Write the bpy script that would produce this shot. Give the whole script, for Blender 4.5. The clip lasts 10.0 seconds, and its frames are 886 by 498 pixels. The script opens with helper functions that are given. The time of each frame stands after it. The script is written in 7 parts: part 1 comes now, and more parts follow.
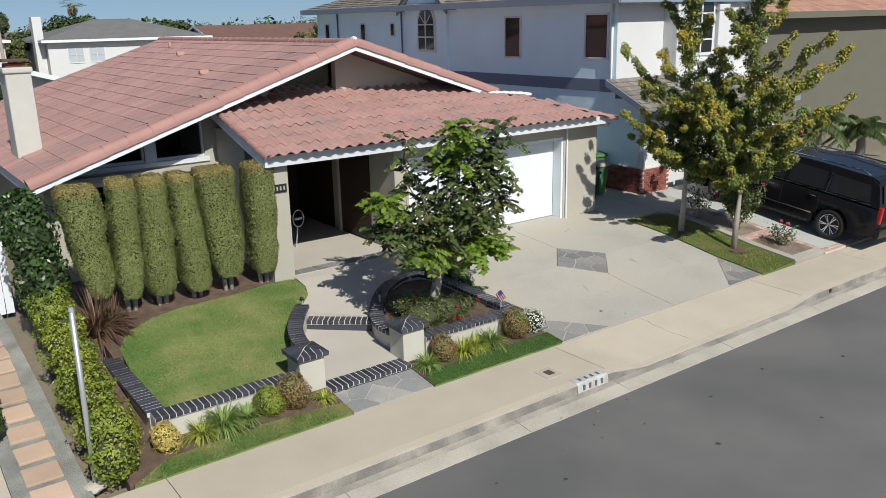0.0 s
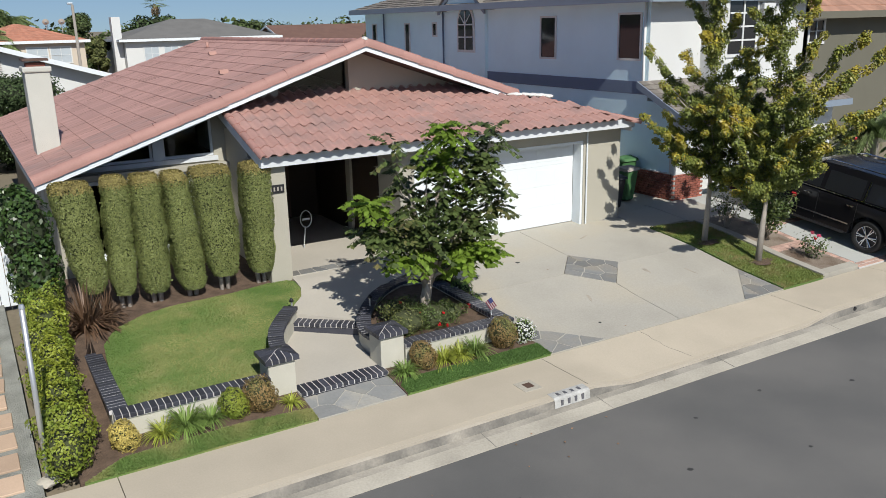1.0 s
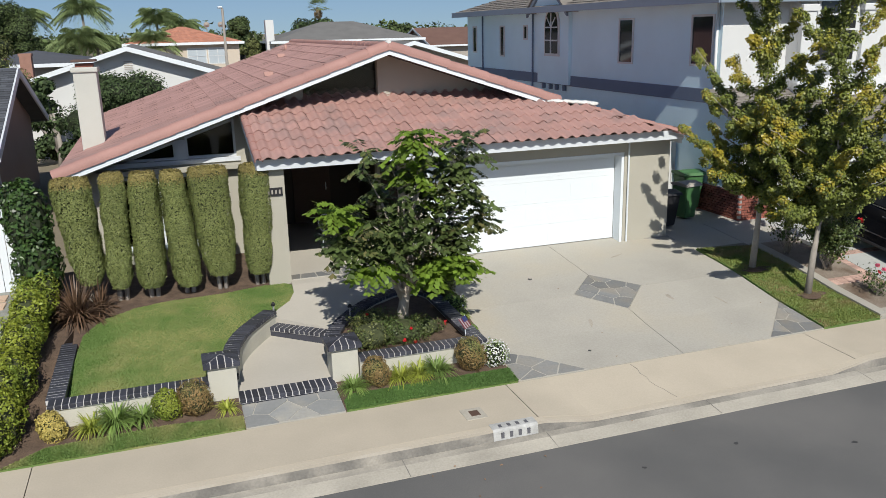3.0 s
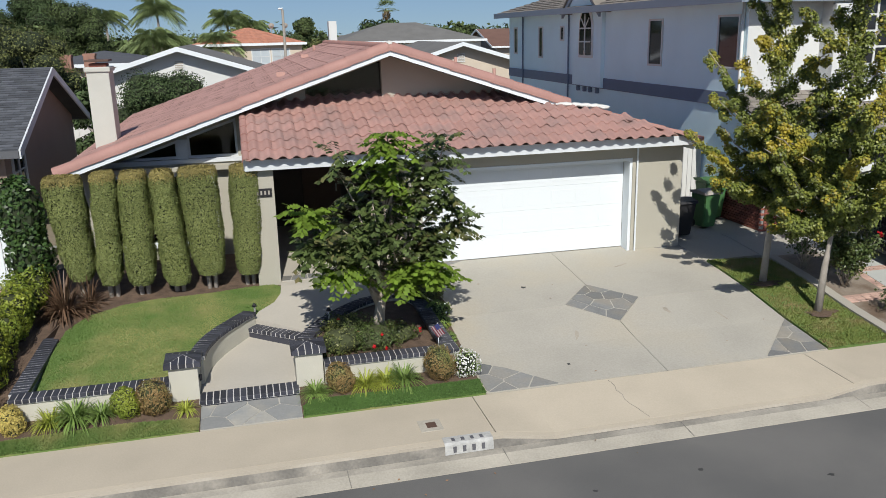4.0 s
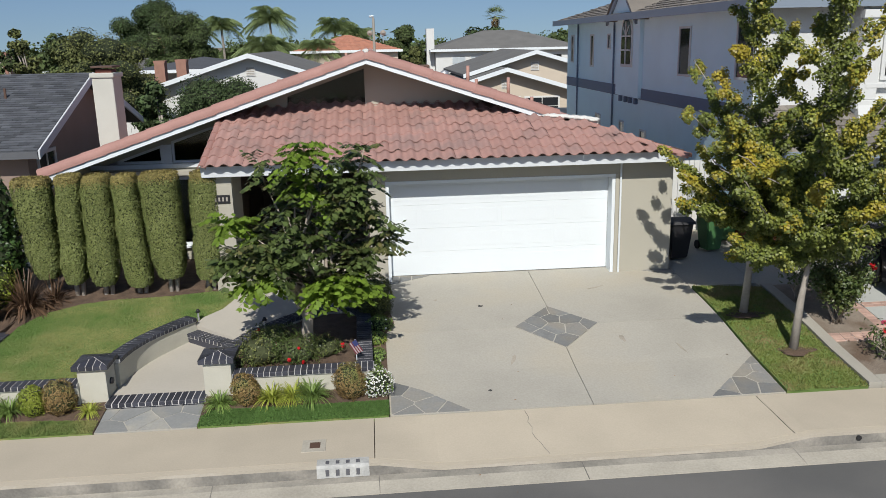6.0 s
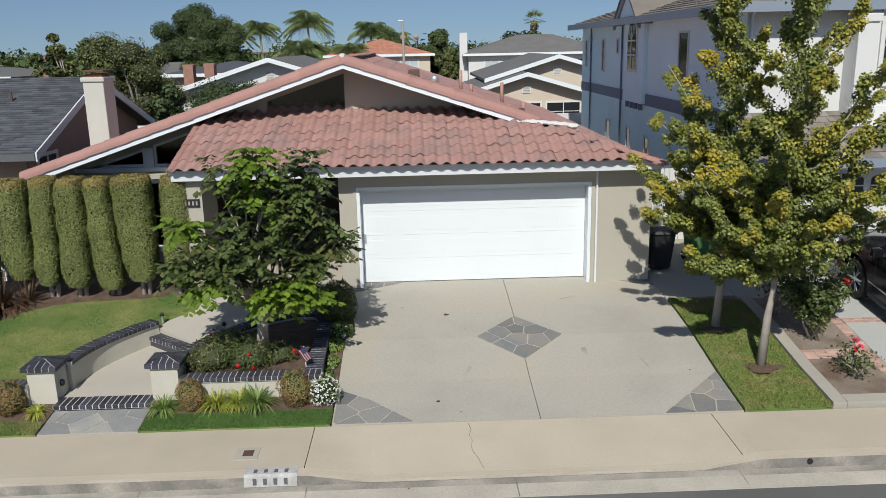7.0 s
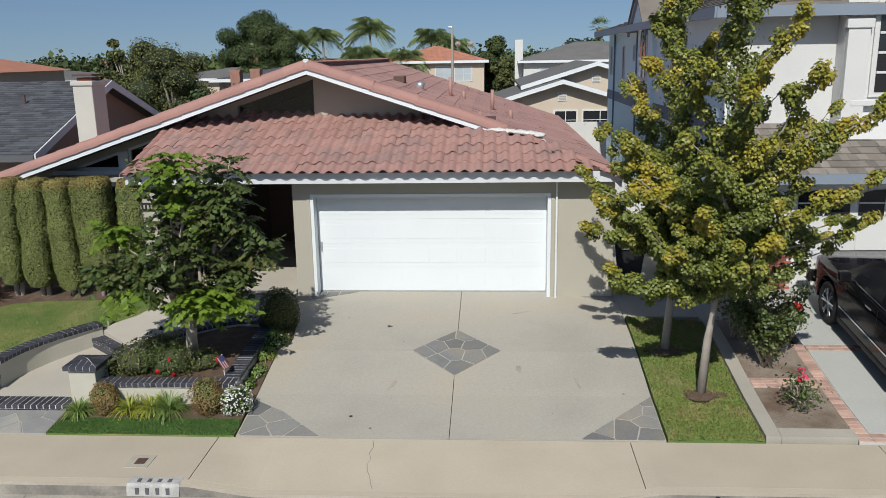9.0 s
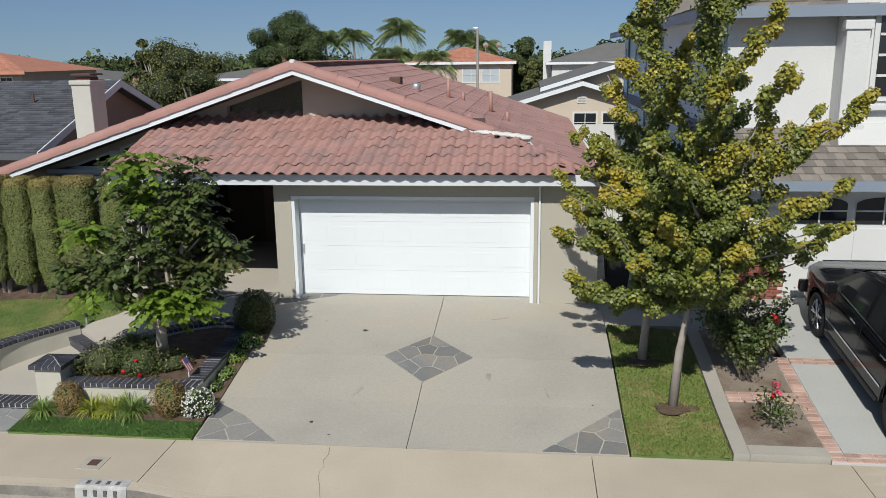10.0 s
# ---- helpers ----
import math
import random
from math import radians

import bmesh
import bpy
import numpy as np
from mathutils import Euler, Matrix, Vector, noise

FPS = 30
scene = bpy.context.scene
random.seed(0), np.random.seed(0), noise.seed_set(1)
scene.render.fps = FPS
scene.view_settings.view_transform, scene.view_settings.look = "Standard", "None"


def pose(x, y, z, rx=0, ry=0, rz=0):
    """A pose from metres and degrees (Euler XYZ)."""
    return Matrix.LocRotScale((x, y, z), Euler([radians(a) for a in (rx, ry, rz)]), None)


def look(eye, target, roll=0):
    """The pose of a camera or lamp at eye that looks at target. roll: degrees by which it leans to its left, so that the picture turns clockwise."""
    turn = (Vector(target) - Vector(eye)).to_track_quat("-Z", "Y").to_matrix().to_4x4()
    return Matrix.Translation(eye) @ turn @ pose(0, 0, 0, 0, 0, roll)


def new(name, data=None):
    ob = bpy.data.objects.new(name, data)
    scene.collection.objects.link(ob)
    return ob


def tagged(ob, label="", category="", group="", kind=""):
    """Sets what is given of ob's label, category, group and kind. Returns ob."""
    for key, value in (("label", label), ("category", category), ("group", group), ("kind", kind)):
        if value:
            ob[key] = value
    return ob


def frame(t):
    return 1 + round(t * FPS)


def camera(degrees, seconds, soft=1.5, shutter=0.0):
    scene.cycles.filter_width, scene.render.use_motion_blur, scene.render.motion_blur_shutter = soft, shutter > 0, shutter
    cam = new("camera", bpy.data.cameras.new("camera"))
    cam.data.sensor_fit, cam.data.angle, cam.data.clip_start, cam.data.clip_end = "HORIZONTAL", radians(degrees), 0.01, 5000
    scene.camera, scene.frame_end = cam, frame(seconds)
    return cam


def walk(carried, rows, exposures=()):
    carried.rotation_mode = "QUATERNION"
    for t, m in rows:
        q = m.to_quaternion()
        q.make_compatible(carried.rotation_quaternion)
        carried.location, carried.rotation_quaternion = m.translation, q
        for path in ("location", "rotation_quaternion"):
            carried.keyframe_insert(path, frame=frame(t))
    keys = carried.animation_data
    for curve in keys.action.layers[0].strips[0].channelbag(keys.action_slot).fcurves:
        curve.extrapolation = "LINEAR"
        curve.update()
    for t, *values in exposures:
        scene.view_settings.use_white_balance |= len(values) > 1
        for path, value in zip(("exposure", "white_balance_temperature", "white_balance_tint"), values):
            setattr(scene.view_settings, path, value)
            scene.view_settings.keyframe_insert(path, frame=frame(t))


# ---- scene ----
cam = camera(57.4, 10.0, 0.8)
METRES, EYE, TILT, LEAN, TURN = 15.2, 5.79, 0.0, 0.0, -36.1
ROWS = [
    (0.0, 0.0, 0.0, 0.0, -0.36, -15.77, 1.27),
    (0.5, 0.0539, 0.0108, -0.0008, 2.53, -15.71, 1.3),
    (1.0, 0.1044, 0.0264, -0.0013, 5.19, -15.68, 1.32),
    (1.5, 0.1569, 0.0439, -0.0021, 8.14, -15.59, 1.34),
    (2.0, 0.2073, 0.0644, -0.0035, 11.19, -15.48, 1.34),
    (2.5, 0.259, 0.0864, -0.0041, 14.17, -15.34, 1.34),
    (4.0, 0.4053, 0.1708, -0.0087, 22.18, -15.05, 1.31),
    (4.5, 0.4523, 0.2007, -0.0094, 24.85, -14.84, 1.28),
    (5.0, 0.4967, 0.2315, -0.0105, 27.06, -14.69, 1.26),
    (5.5, 0.5405, 0.2646, -0.0117, 29.06, -14.53, 1.22),
    (7.0, 0.6603, 0.3647, -0.0134, 34.12, -14.04, 1.18),
    (7.5, 0.6933, 0.3956, -0.0146, 35.6, -13.84, 1.15),
    (8.0, 0.7222, 0.4256, -0.0158, 36.95, -13.75, 1.09),
    (8.5, 0.7477, 0.4534, -0.0166, 38.16, -13.59, 1.02),
    (9.0, 0.7721, 0.4824, -0.0176, 39.45, -13.48, 0.93),
    (9.5, 0.7947, 0.5114, -0.0183, 40.82, -13.39, 0.81),
    (10.0, 0.8153, 0.5421, -0.0189, 42.06, -13.37, 0.71),
]
walk(cam, [(t, pose(0, 0, EYE, TILT, LEAN, TURN) @ pose(METRES * x, METRES * y, METRES * z, 90 + pitch, roll, yaw)) for t, x, y, z, yaw, pitch, roll in ROWS],
     [(0.0, 0.16), (5.0, 0.06), (10.0, -0.07)])

# ---- world, sun ----
world = bpy.data.worlds.new("sky")
scene.world = world
world.use_nodes = True
_nt = world.node_tree
_sky = _nt.nodes.new("ShaderNodeTexSky")
_sky.sky_type, _sky.sun_disc = "NISHITA", False
SUN_DIR = Vector((-0.13, -1.0, 0.95)).normalized()
_sky.sun_elevation = math.asin(SUN_DIR.z)
_sky.sun_rotation = math.atan2(SUN_DIR.x, SUN_DIR.y)
_sky.air_density, _sky.dust_density, _sky.ozone_density = 1.0, 0.8, 3.6
_bg = _nt.nodes["Background"]
_bg.inputs["Strength"].default_value = 0.067
_tc, _up, _nm = _nt.nodes.new("ShaderNodeTexCoord"), _nt.nodes.new("ShaderNodeVectorMath"), _nt.nodes.new("ShaderNodeVectorMath")
_up.operation, _nm.operation = "ADD", "NORMALIZE"
_up.inputs[1].default_value = (0, 0, 0.075)
_nt.links.new(_tc.outputs["Generated"], _up.inputs[0])
_nt.links.new(_up.outputs[0], _nm.inputs[0])
_nt.links.new(_nm.outputs[0], _sky.inputs[0])
_clear = _nt.nodes.new("ShaderNodeVectorMath")
_clear.operation = "MULTIPLY"
_clear.inputs[1].default_value = (0.95, 1.0, 1.10)
_nt.links.new(_sky.outputs[0], _clear.inputs[0])
_nt.links.new(_clear.outputs[0], _bg.inputs["Color"])
_sun = bpy.data.lights.new("sun", "SUN")
_sun.energy, _sun.angle, _sun.color = 4.4, radians(0.53), (1.0, 0.965, 0.90)
new("sun", _sun).matrix_world = look(SUN_DIR * 60, (0, 0, 0))

# ---- materials ----
def mat(name, col, rough=0.8, var=0.15, scale=1.2, fine=35.0, bump=0.15, metal=0.0, spec=0.4, per="", pvar=0.15, col2=None, mix2=0.5, bscale=None, trans=0.0):
    """Noise at two scales round a base colour, with fine relief. per: object or island adds a random shade."""
    m = bpy.data.materials.new(name)
    m.use_nodes = True
    nt = m.node_tree
    N, L = nt.nodes.new, nt.links.new
    bs = nt.nodes["Principled BSDF"]
    bs.inputs["Roughness"].default_value = rough
    bs.inputs["Metallic"].default_value = metal
    bs.inputs["Specular IOR Level"].default_value = spec
    tc = N("ShaderNodeTexCoord")
    src = tc.outputs["Object"]
    rnd = None
    if per == "object":
        oi = N("ShaderNodeObjectInfo")
        rnd = oi.outputs["Random"]
        off = N("ShaderNodeVectorMath")
        off.operation = "ADD"
        L(src, off.inputs[0])
        L(oi.outputs["Location"], off.inputs[1])
        src = off.outputs[0]
    elif per == "island":
        ge = N("ShaderNodeNewGeometry")
        rnd = ge.outputs["Random Per Island"]
    n1, n2 = N("ShaderNodeTexNoise"), N("ShaderNodeTexNoise")
    n1.inputs["Scale"].default_value, n1.inputs["Detail"].default_value = scale, 5
    n2.inputs["Scale"].default_value, n2.inputs["Detail"].default_value = fine, 4
    L(src, n1.inputs["Vector"])
    L(src, n2.inputs["Vector"])
    a = N("ShaderNodeMath")
    a.operation = "MULTIPLY_ADD"
    L(n1.outputs["Fac"], a.inputs[0])
    a.inputs[1].default_value, a.inputs[2].default_value = 2.4 * var, 1 - 1.2 * var
    b = N("ShaderNodeMath")
    b.operation = "MULTIPLY_ADD"
    L(n2.outputs["Fac"], b.inputs[0])
    b.inputs[1].default_value, b.inputs[2].default_value = 1.4 * var, -0.7 * var
    s = N("ShaderNodeMath")
    L(a.outputs[0], s.inputs[0])
    L(b.outputs[0], s.inputs[1])
    val = s.outputs[0]
    if rnd is not None:
        r = N("ShaderNodeMath")
        r.operation = "MULTIPLY_ADD"
        L(rnd, r.inputs[0])
        r.inputs[1].default_value, r.inputs[2].default_value = 2 * pvar, 1 - pvar
        q = N("ShaderNodeMath")
        q.operation = "MULTIPLY"
        L(val, q.inputs[0])
        L(r.outputs[0], q.inputs[1])
        val = q.outputs[0]
    base = N("ShaderNodeMix")
    base.data_type = "RGBA"
    base.inputs[6].default_value = (*col, 1)
    base.inputs[7].default_value = (*(col2 or col), 1)
    if col2:
        st = N("ShaderNodeMapRange")
        st.inputs[1].default_value, st.inputs[2].default_value = mix2 - 0.12, mix2 + 0.12
        if rnd is not None:
            ad = N("ShaderNodeMath")
            ad.operation = "MULTIPLY_ADD"
            L(rnd, ad.inputs[0])
            ad.inputs[1].default_value, ad.inputs[2].default_value = 0.16, -0.08
            ad2 = N("ShaderNodeMath")
            L(ad.outputs[0], ad2.inputs[0])
            L(n1.outputs["Fac"], ad2.inputs[1])
            L(ad2.outputs[0], st.inputs[0])
        else:
            L(n1.outputs["Fac"], st.inputs[0])
        L(st.outputs[0], base.inputs[0])
    mul = N("ShaderNodeVectorMath")
    mul.operation = "SCALE"
    L(base.outputs[2], mul.inputs[0])
    L(val, mul.inputs["Scale"])
    L(mul.outputs[0], bs.inputs["Base Color"])
    if bump:
        bp = N("ShaderNodeBump")
        bp.inputs["Strength"].default_value, bp.inputs["Distance"].default_value = bump, 0.02
        if bscale:
            n3 = N("ShaderNodeTexNoise")
            n3.inputs["Scale"].default_value = bscale
            L(src, n3.inputs["Vector"])
            L(n3.outputs["Fac"], bp.inputs["Height"])
        else:
            L(n2.outputs["Fac"], bp.inputs["Height"])
        L(bp.outputs[0], bs.inputs["Normal"])
    if trans:
        tr = N("ShaderNodeBsdfTranslucent")
        L(mul.outputs[0], tr.inputs["Color"])
        mx = N("ShaderNodeMixShader")
        mx.inputs[0].default_value = trans
        L(bs.outputs[0], mx.inputs[1])
        L(tr.outputs[0], mx.inputs[2])
        L(mx.outputs[0], nt.nodes["Material Output"].inputs["Surface"])
    return m


M_ground = mat("dry_earth", (0.20, 0.17, 0.12), 0.95, 0.3, 0.3, 8)
M_tanwall = mat("olive_tan_stucco", (0.135, 0.13, 0.10), 0.95, 0.08)
M_tanroof = mat("orange_roof_tile", (0.40, 0.225, 0.155), 0.85, 0.2, 1.5, 10, 0.2, per="island", pvar=0.15)
M_farbrick = mat("faded_brick", (0.29, 0.16, 0.12), 0.9, 0.2, 3, 20, 0.2)
M_asphalt = mat("asphalt", (0.118, 0.117, 0.112), 0.9, 0.18, 0.35, 90, 0.22, col2=(0.142, 0.138, 0.129), mix2=0.5)
M_walk = mat("pale_concrete", (0.46, 0.405, 0.315), 0.9, 0.14, 0.9, 40, 0.12, per="object", pvar=0.04)
M_gutter = mat("gutter_concrete", (0.41, 0.38, 0.315), 0.9, 0.3, 1.2, 30, 0.12)
M_kerb = mat("kerb_concrete", (0.33, 0.295, 0.235), 0.9, 0.2, 1.6, 30, 0.15, col2=(0.34, 0.31, 0.26), mix2=0.62)
M_kerbface = mat("tyre_stained_kerb", (0.19, 0.18, 0.16), 0.9, 0.4, 1.3, 30, 0.2, col2=(0.32, 0.295, 0.25), mix2=0.54)
M_bedkerb = mat("grey_bed_kerb", (0.36, 0.34, 0.29), 0.9, 0.18, 1.2, 40, 0.15)
M_drive = mat("driveway_concrete", (0.39, 0.37, 0.318), 0.85, 0.22, 0.55, 30, 0.1, per="object", pvar=0.03, col2=(0.37, 0.335, 0.265), mix2=0.58)
M_path = mat("path_concrete", (0.44, 0.41, 0.35), 0.85, 0.10, 0.8, 30, 0.1)
M_flag = mat("flagstone", (0.205, 0.21, 0.205), 0.7, 0.28, 1.8, 25, 0.2, per="object", pvar=0.28, col2=(0.21, 0.195, 0.165), mix2=0.55)
M_grout = mat("flagstone_grout", (0.40, 0.38, 0.33), 0.9, 0.1)
M_brickcap = mat("dark_glazed_brick", (0.045, 0.047, 0.06), 0.45, 0.25, 4, 40, 0.1, per="object", pvar=0.3)
M_mortar = mat("pale_mortar", (0.54, 0.53, 0.51), 0.95, 0.1)
M_stucco = mat("cream_stucco", (0.50, 0.485, 0.41), 0.95, 0.16, 1.5, 90, 0.4)
M_housewall = mat("tan_stucco", (0.405, 0.385, 0.32), 0.95, 0.07, 0.8, 90, 0.4)
M_white = mat("white_paint", (0.69, 0.735, 0.755), 0.5, 0.03, 1.0, 30, 0.03)
M_fascia = mat("pale_grey_paint", (0.58, 0.61, 0.63), 0.55, 0.08, 2.0, 30, 0.05)
M_tile = mat("terracotta_concrete_tile", (0.405, 0.238, 0.203), 0.75, 0.16, 1.6, 30, 0.15, per="object", pvar=0.10, col2=(0.28, 0.185, 0.165), mix2=0.57)
M_tile_j = mat("terracotta_tile_far", (0.42, 0.247, 0.212), 0.75, 0.12, 0.8, 30, 0.15, per="island", pvar=0.10)
M_raketile = mat("rake_tile", (0.35, 0.195, 0.165), 0.7, 0.14, 2.0, 30, 0.15, per="object", pvar=0.05)
M_deck = mat("roof_underlay", (0.09, 0.06, 0.05), 0.9, 0.1)
M_cement = mat("white_cement", (0.60, 0.60, 0.57), 0.9, 0.08, 4, 40, 0.4)
M_chim = mat("chimney_stucco", (0.50, 0.50, 0.45), 0.95, 0.08, 2.0, 60, 0.5)
# near-black brown that carries the porch's deep shade in its colour
M_porchshade = mat("porch_shade_dark", (0.045, 0.03, 0.022), 0.6, 0.25, 2, 30, 0.2)
M_dark = mat("dark_interior", (0.03, 0.025, 0.022), 0.9, 0.2)
M_soil = mat("brown_mulch", (0.115, 0.078, 0.054), 0.95, 0.6, 5, 38, 1.0)
M_lawn = mat("lawn_soil", (0.125, 0.20, 0.05), 0.9, 0.2, 1.4, 60, 0.3, col2=(0.26, 0.24, 0.10), mix2=0.60)
# stucco of the shaded side: skylight's blue and brightness are in the colour
M_nbwall = mat("shade_tinted_stucco", (0.66, 0.84, 0.90), 0.95, 0.06, 0.9, 70, 0.4)
M_nbwhite = mat("white_stucco", (0.61, 0.62, 0.605), 0.95, 0.05, 0.9, 70, 0.4)
M_nbband = mat("slate_blue_band", (0.14, 0.18, 0.25), 0.7, 0.08)
M_nbroof = mat("grey_brown_roof_tile", (0.20, 0.18, 0.155), 0.85, 0.2, 2.5, 30, 0.2, per="island", pvar=0.3)
M_nbfascia = mat("slate_blue_paint", (0.21, 0.255, 0.31), 0.6, 0.06)
M_shingle = mat("grey_shingle", (0.082, 0.088, 0.10), 0.9, 0.2, 2.0, 30, 0.3, per="island", pvar=0.32)
M_greyeave = mat("dark_grey_eave_paint", (0.10, 0.105, 0.115), 0.6, 0.1)
M_farshingle = mat("far_grey_shingle", (0.15, 0.148, 0.14), 0.9, 0.2, 0.8, 8, 0.2)
M_farbrown = mat("far_brown_shingle", (0.15, 0.085, 0.065), 0.9, 0.2, 0.8, 8, 0.2)
M_farred = mat("far_red_tile", (0.44, 0.20, 0.13), 0.8, 0.2, 1.5, 10, 0.2, per="island", pvar=0.12)
M_brownwall = mat("taupe_stucco", (0.27, 0.205, 0.17), 0.95, 0.08)
M_beige = mat("beige_stucco", (0.54, 0.47, 0.38), 0.95, 0.06)
M_greywall = mat("grey_tan_stucco", (0.36, 0.33, 0.29), 0.95, 0.06)
M_brick = mat("red_brick", (0.25, 0.085, 0.06), 0.85, 0.25, 5, 40, 0.3, per="object", pvar=0.35)
M_pinkbrick = mat("pale_red_brick", (0.43, 0.29, 0.235), 0.85, 0.3, 5, 40, 0.3, per="object", pvar=0.2)
M_paver = mat("tan_paver", (0.48, 0.35, 0.25), 0.9, 0.15, 2, 40, 0.2, per="object", pvar=0.15)
M_gravel = mat("grey_gravel", (0.26, 0.265, 0.235), 0.95, 0.6, 2, 55, 1.0)
M_steel = mat("galvanized_steel", (0.55, 0.57, 0.58), 0.4, 0.1, 4, 40, 0.05, metal=0.7)
M_glassdark = mat("dark_window_glass", (0.02, 0.022, 0.025), 0.06, 0.05, 1, 10, 0.0, spec=0.6)
M_blind = mat("pale_window_blind", (0.42, 0.47, 0.50), 0.4, 0.1, 1, 10, 0.0)
M_black = mat("black_plastic", (0.02, 0.02, 0.022), 0.5, 0.1)
M_green_bin = mat("green_plastic", (0.065, 0.165, 0.06), 0.5, 0.08)
M_fence = mat("grey_white_boards", (0.60, 0.60, 0.58), 0.8, 0.08)
M_metalpipe = mat("pink_vent_pipe", (0.38, 0.22, 0.18), 0.6, 0.1)
M_iron = mat("rusty_iron", (0.10, 0.06, 0.045), 0.7, 0.2)


def glass(name, tint=(0.75, 0.8, 0.8)):
    m = bpy.data.materials.new(name)
    m.use_nodes = True
    nt = m.node_tree
    g, t = nt.nodes.new("ShaderNodeBsdfGlossy"), nt.nodes.new("ShaderNodeBsdfTransparent")
    x, f = nt.nodes.new("ShaderNodeMixShader"), nt.nodes.new("ShaderNodeFresnel")
    g.inputs["Roughness"].default_value = 0.03
    t.inputs["Color"].default_value = (*tint, 1)
    f.inputs["IOR"].default_value = 1.5
    nt.links.new(f.outputs[0], x.inputs[0])
    nt.links.new(t.outputs[0], x.inputs[1])
    nt.links.new(g.outputs[0], x.inputs[2])
    nt.links.new(x.outputs[0], nt.nodes["Material Output"].inputs["Surface"])
    return m


M_glass = glass("clear_window_glass")


# ---- building blocks ----
def thing(name, label, category, at=(0, 0, 0), group="", kind=""):
    e = new(name)
    e.location = at
    return tagged(e, label, category, group, kind)


def part(name, bm, material, parent=None, label="", smooth=False):
    me = bpy.data.meshes.new(name)
    bmesh.ops.recalc_face_normals(bm, faces=bm.faces[:])
    bm.to_mesh(me)
    bm.free()
    return part_data(name, me, material, parent, label, smooth)


def part_data(name, me, material, parent=None, label="", smooth=False):
    if material is not None and not me.materials:
        me.materials.append(material)
    if smooth:
        me.polygons.foreach_set("use_smooth", [True] * len(me.polygons))
    ob = new(name, me)
    if parent is not None:
        ob.parent = parent
        p, off = parent, Vector((0, 0, 0))
        while p is not None:
            off += p.location
            p = p.parent
        ob.location = -off
    if label:
        ob["label"] = label
    return ob


def pyd(name, verts, faces):
    me = bpy.data.meshes.new(name)
    me.from_pydata(verts, [], faces)
    me.update()
    return me


def add_box(bm, x0, x1, y0, y1, z0, z1, bevel=0.0):
    m = Matrix.LocRotScale(((x0 + x1) / 2, (y0 + y1) / 2, (z0 + z1) / 2), None, (x1 - x0, y1 - y0, z1 - z0))
    r = bmesh.ops.create_cube(bm, size=1.0, matrix=m)
    if bevel:
        es = {e for v in r["verts"] for e in v.link_edges}
        bmesh.ops.bevel(bm, geom=list(es), offset=bevel, segments=2, affect="EDGES", profile=0.6)
    return bm


def box(x0, x1, y0, y1, z0, z1, bevel=0.0):
    return add_box(bmesh.new(), x0, x1, y0, y1, z0, z1, bevel)


def add_prism(bm, pts, axis, a, b):
    """Extrude a polygon; axis y: pts are (x, z); axis x: pts are (y, z); axis z: pts are (x, y)."""
    def at(p, d):
        return {"y": (p[0], d, p[1]), "x": (d, p[0], p[1]), "z": (p[0], p[1], d)}[axis]
    lo = [bm.verts.new(at(p, a)) for p in pts]
    hi = [bm.verts.new(at(p, b)) for p in pts]
    n = len(pts)
    bm.faces.new(lo)
    bm.faces.new(hi[::-1])
    for i in range(n):
        bm.faces.new((lo[i], hi[i], hi[(i + 1) % n], lo[(i + 1) % n]))
    return bm


def prism(pts, axis, a, b):
    return add_prism(bmesh.new(), pts, axis, a, b)


def weld(bm):
    """Join touching pieces into one body: merge corners and drop the faces between them."""
    bmesh.ops.remove_doubles(bm, verts=bm.verts[:], dist=0.0005)
    bm.verts.index_update()
    seen = {}
    for f in bm.faces:
        seen.setdefault(frozenset(v.index for v in f.verts), []).append(f)
    dead = [f for fs in seen.values() if len(fs) > 1 for f in fs]
    bmesh.ops.delete(bm, geom=dead, context="FACES_ONLY")
    return bm


def wall(axis, pos, thick, u0, u1, base, top, holes=(), cuts=()):
    """A wall in the plane y=pos (axis y, u is x) or x=pos (axis x, u is y), up to top(u), with openings (ua, ub, za, zb)."""
    bm = bmesh.new()
    us = sorted({u0, u1, *cuts, *(h[0] for h in holes), *(h[1] for h in holes)})
    us = [u for u in us if u0 <= u <= u1]
    for ua, ub in zip(us, us[1:]):
        mid = (ua + ub) / 2
        hs = sorted((h[2], h[3]) for h in holes if h[0] <= mid <= h[1])
        z = (base, base)
        for za, zb in hs:
            add_prism(bm, [(ua, z[0]), (ub, z[1]), (ub, za), (ua, za)], axis, pos, pos + thick)
            z = (zb(ua), zb(ub)) if callable(zb) else (zb, zb)
        add_prism(bm, [(ua, z[0]), (ub, z[1]), (ub, top(ub)), (ua, top(ua))], axis, pos, pos + thick)
    return weld(bm)


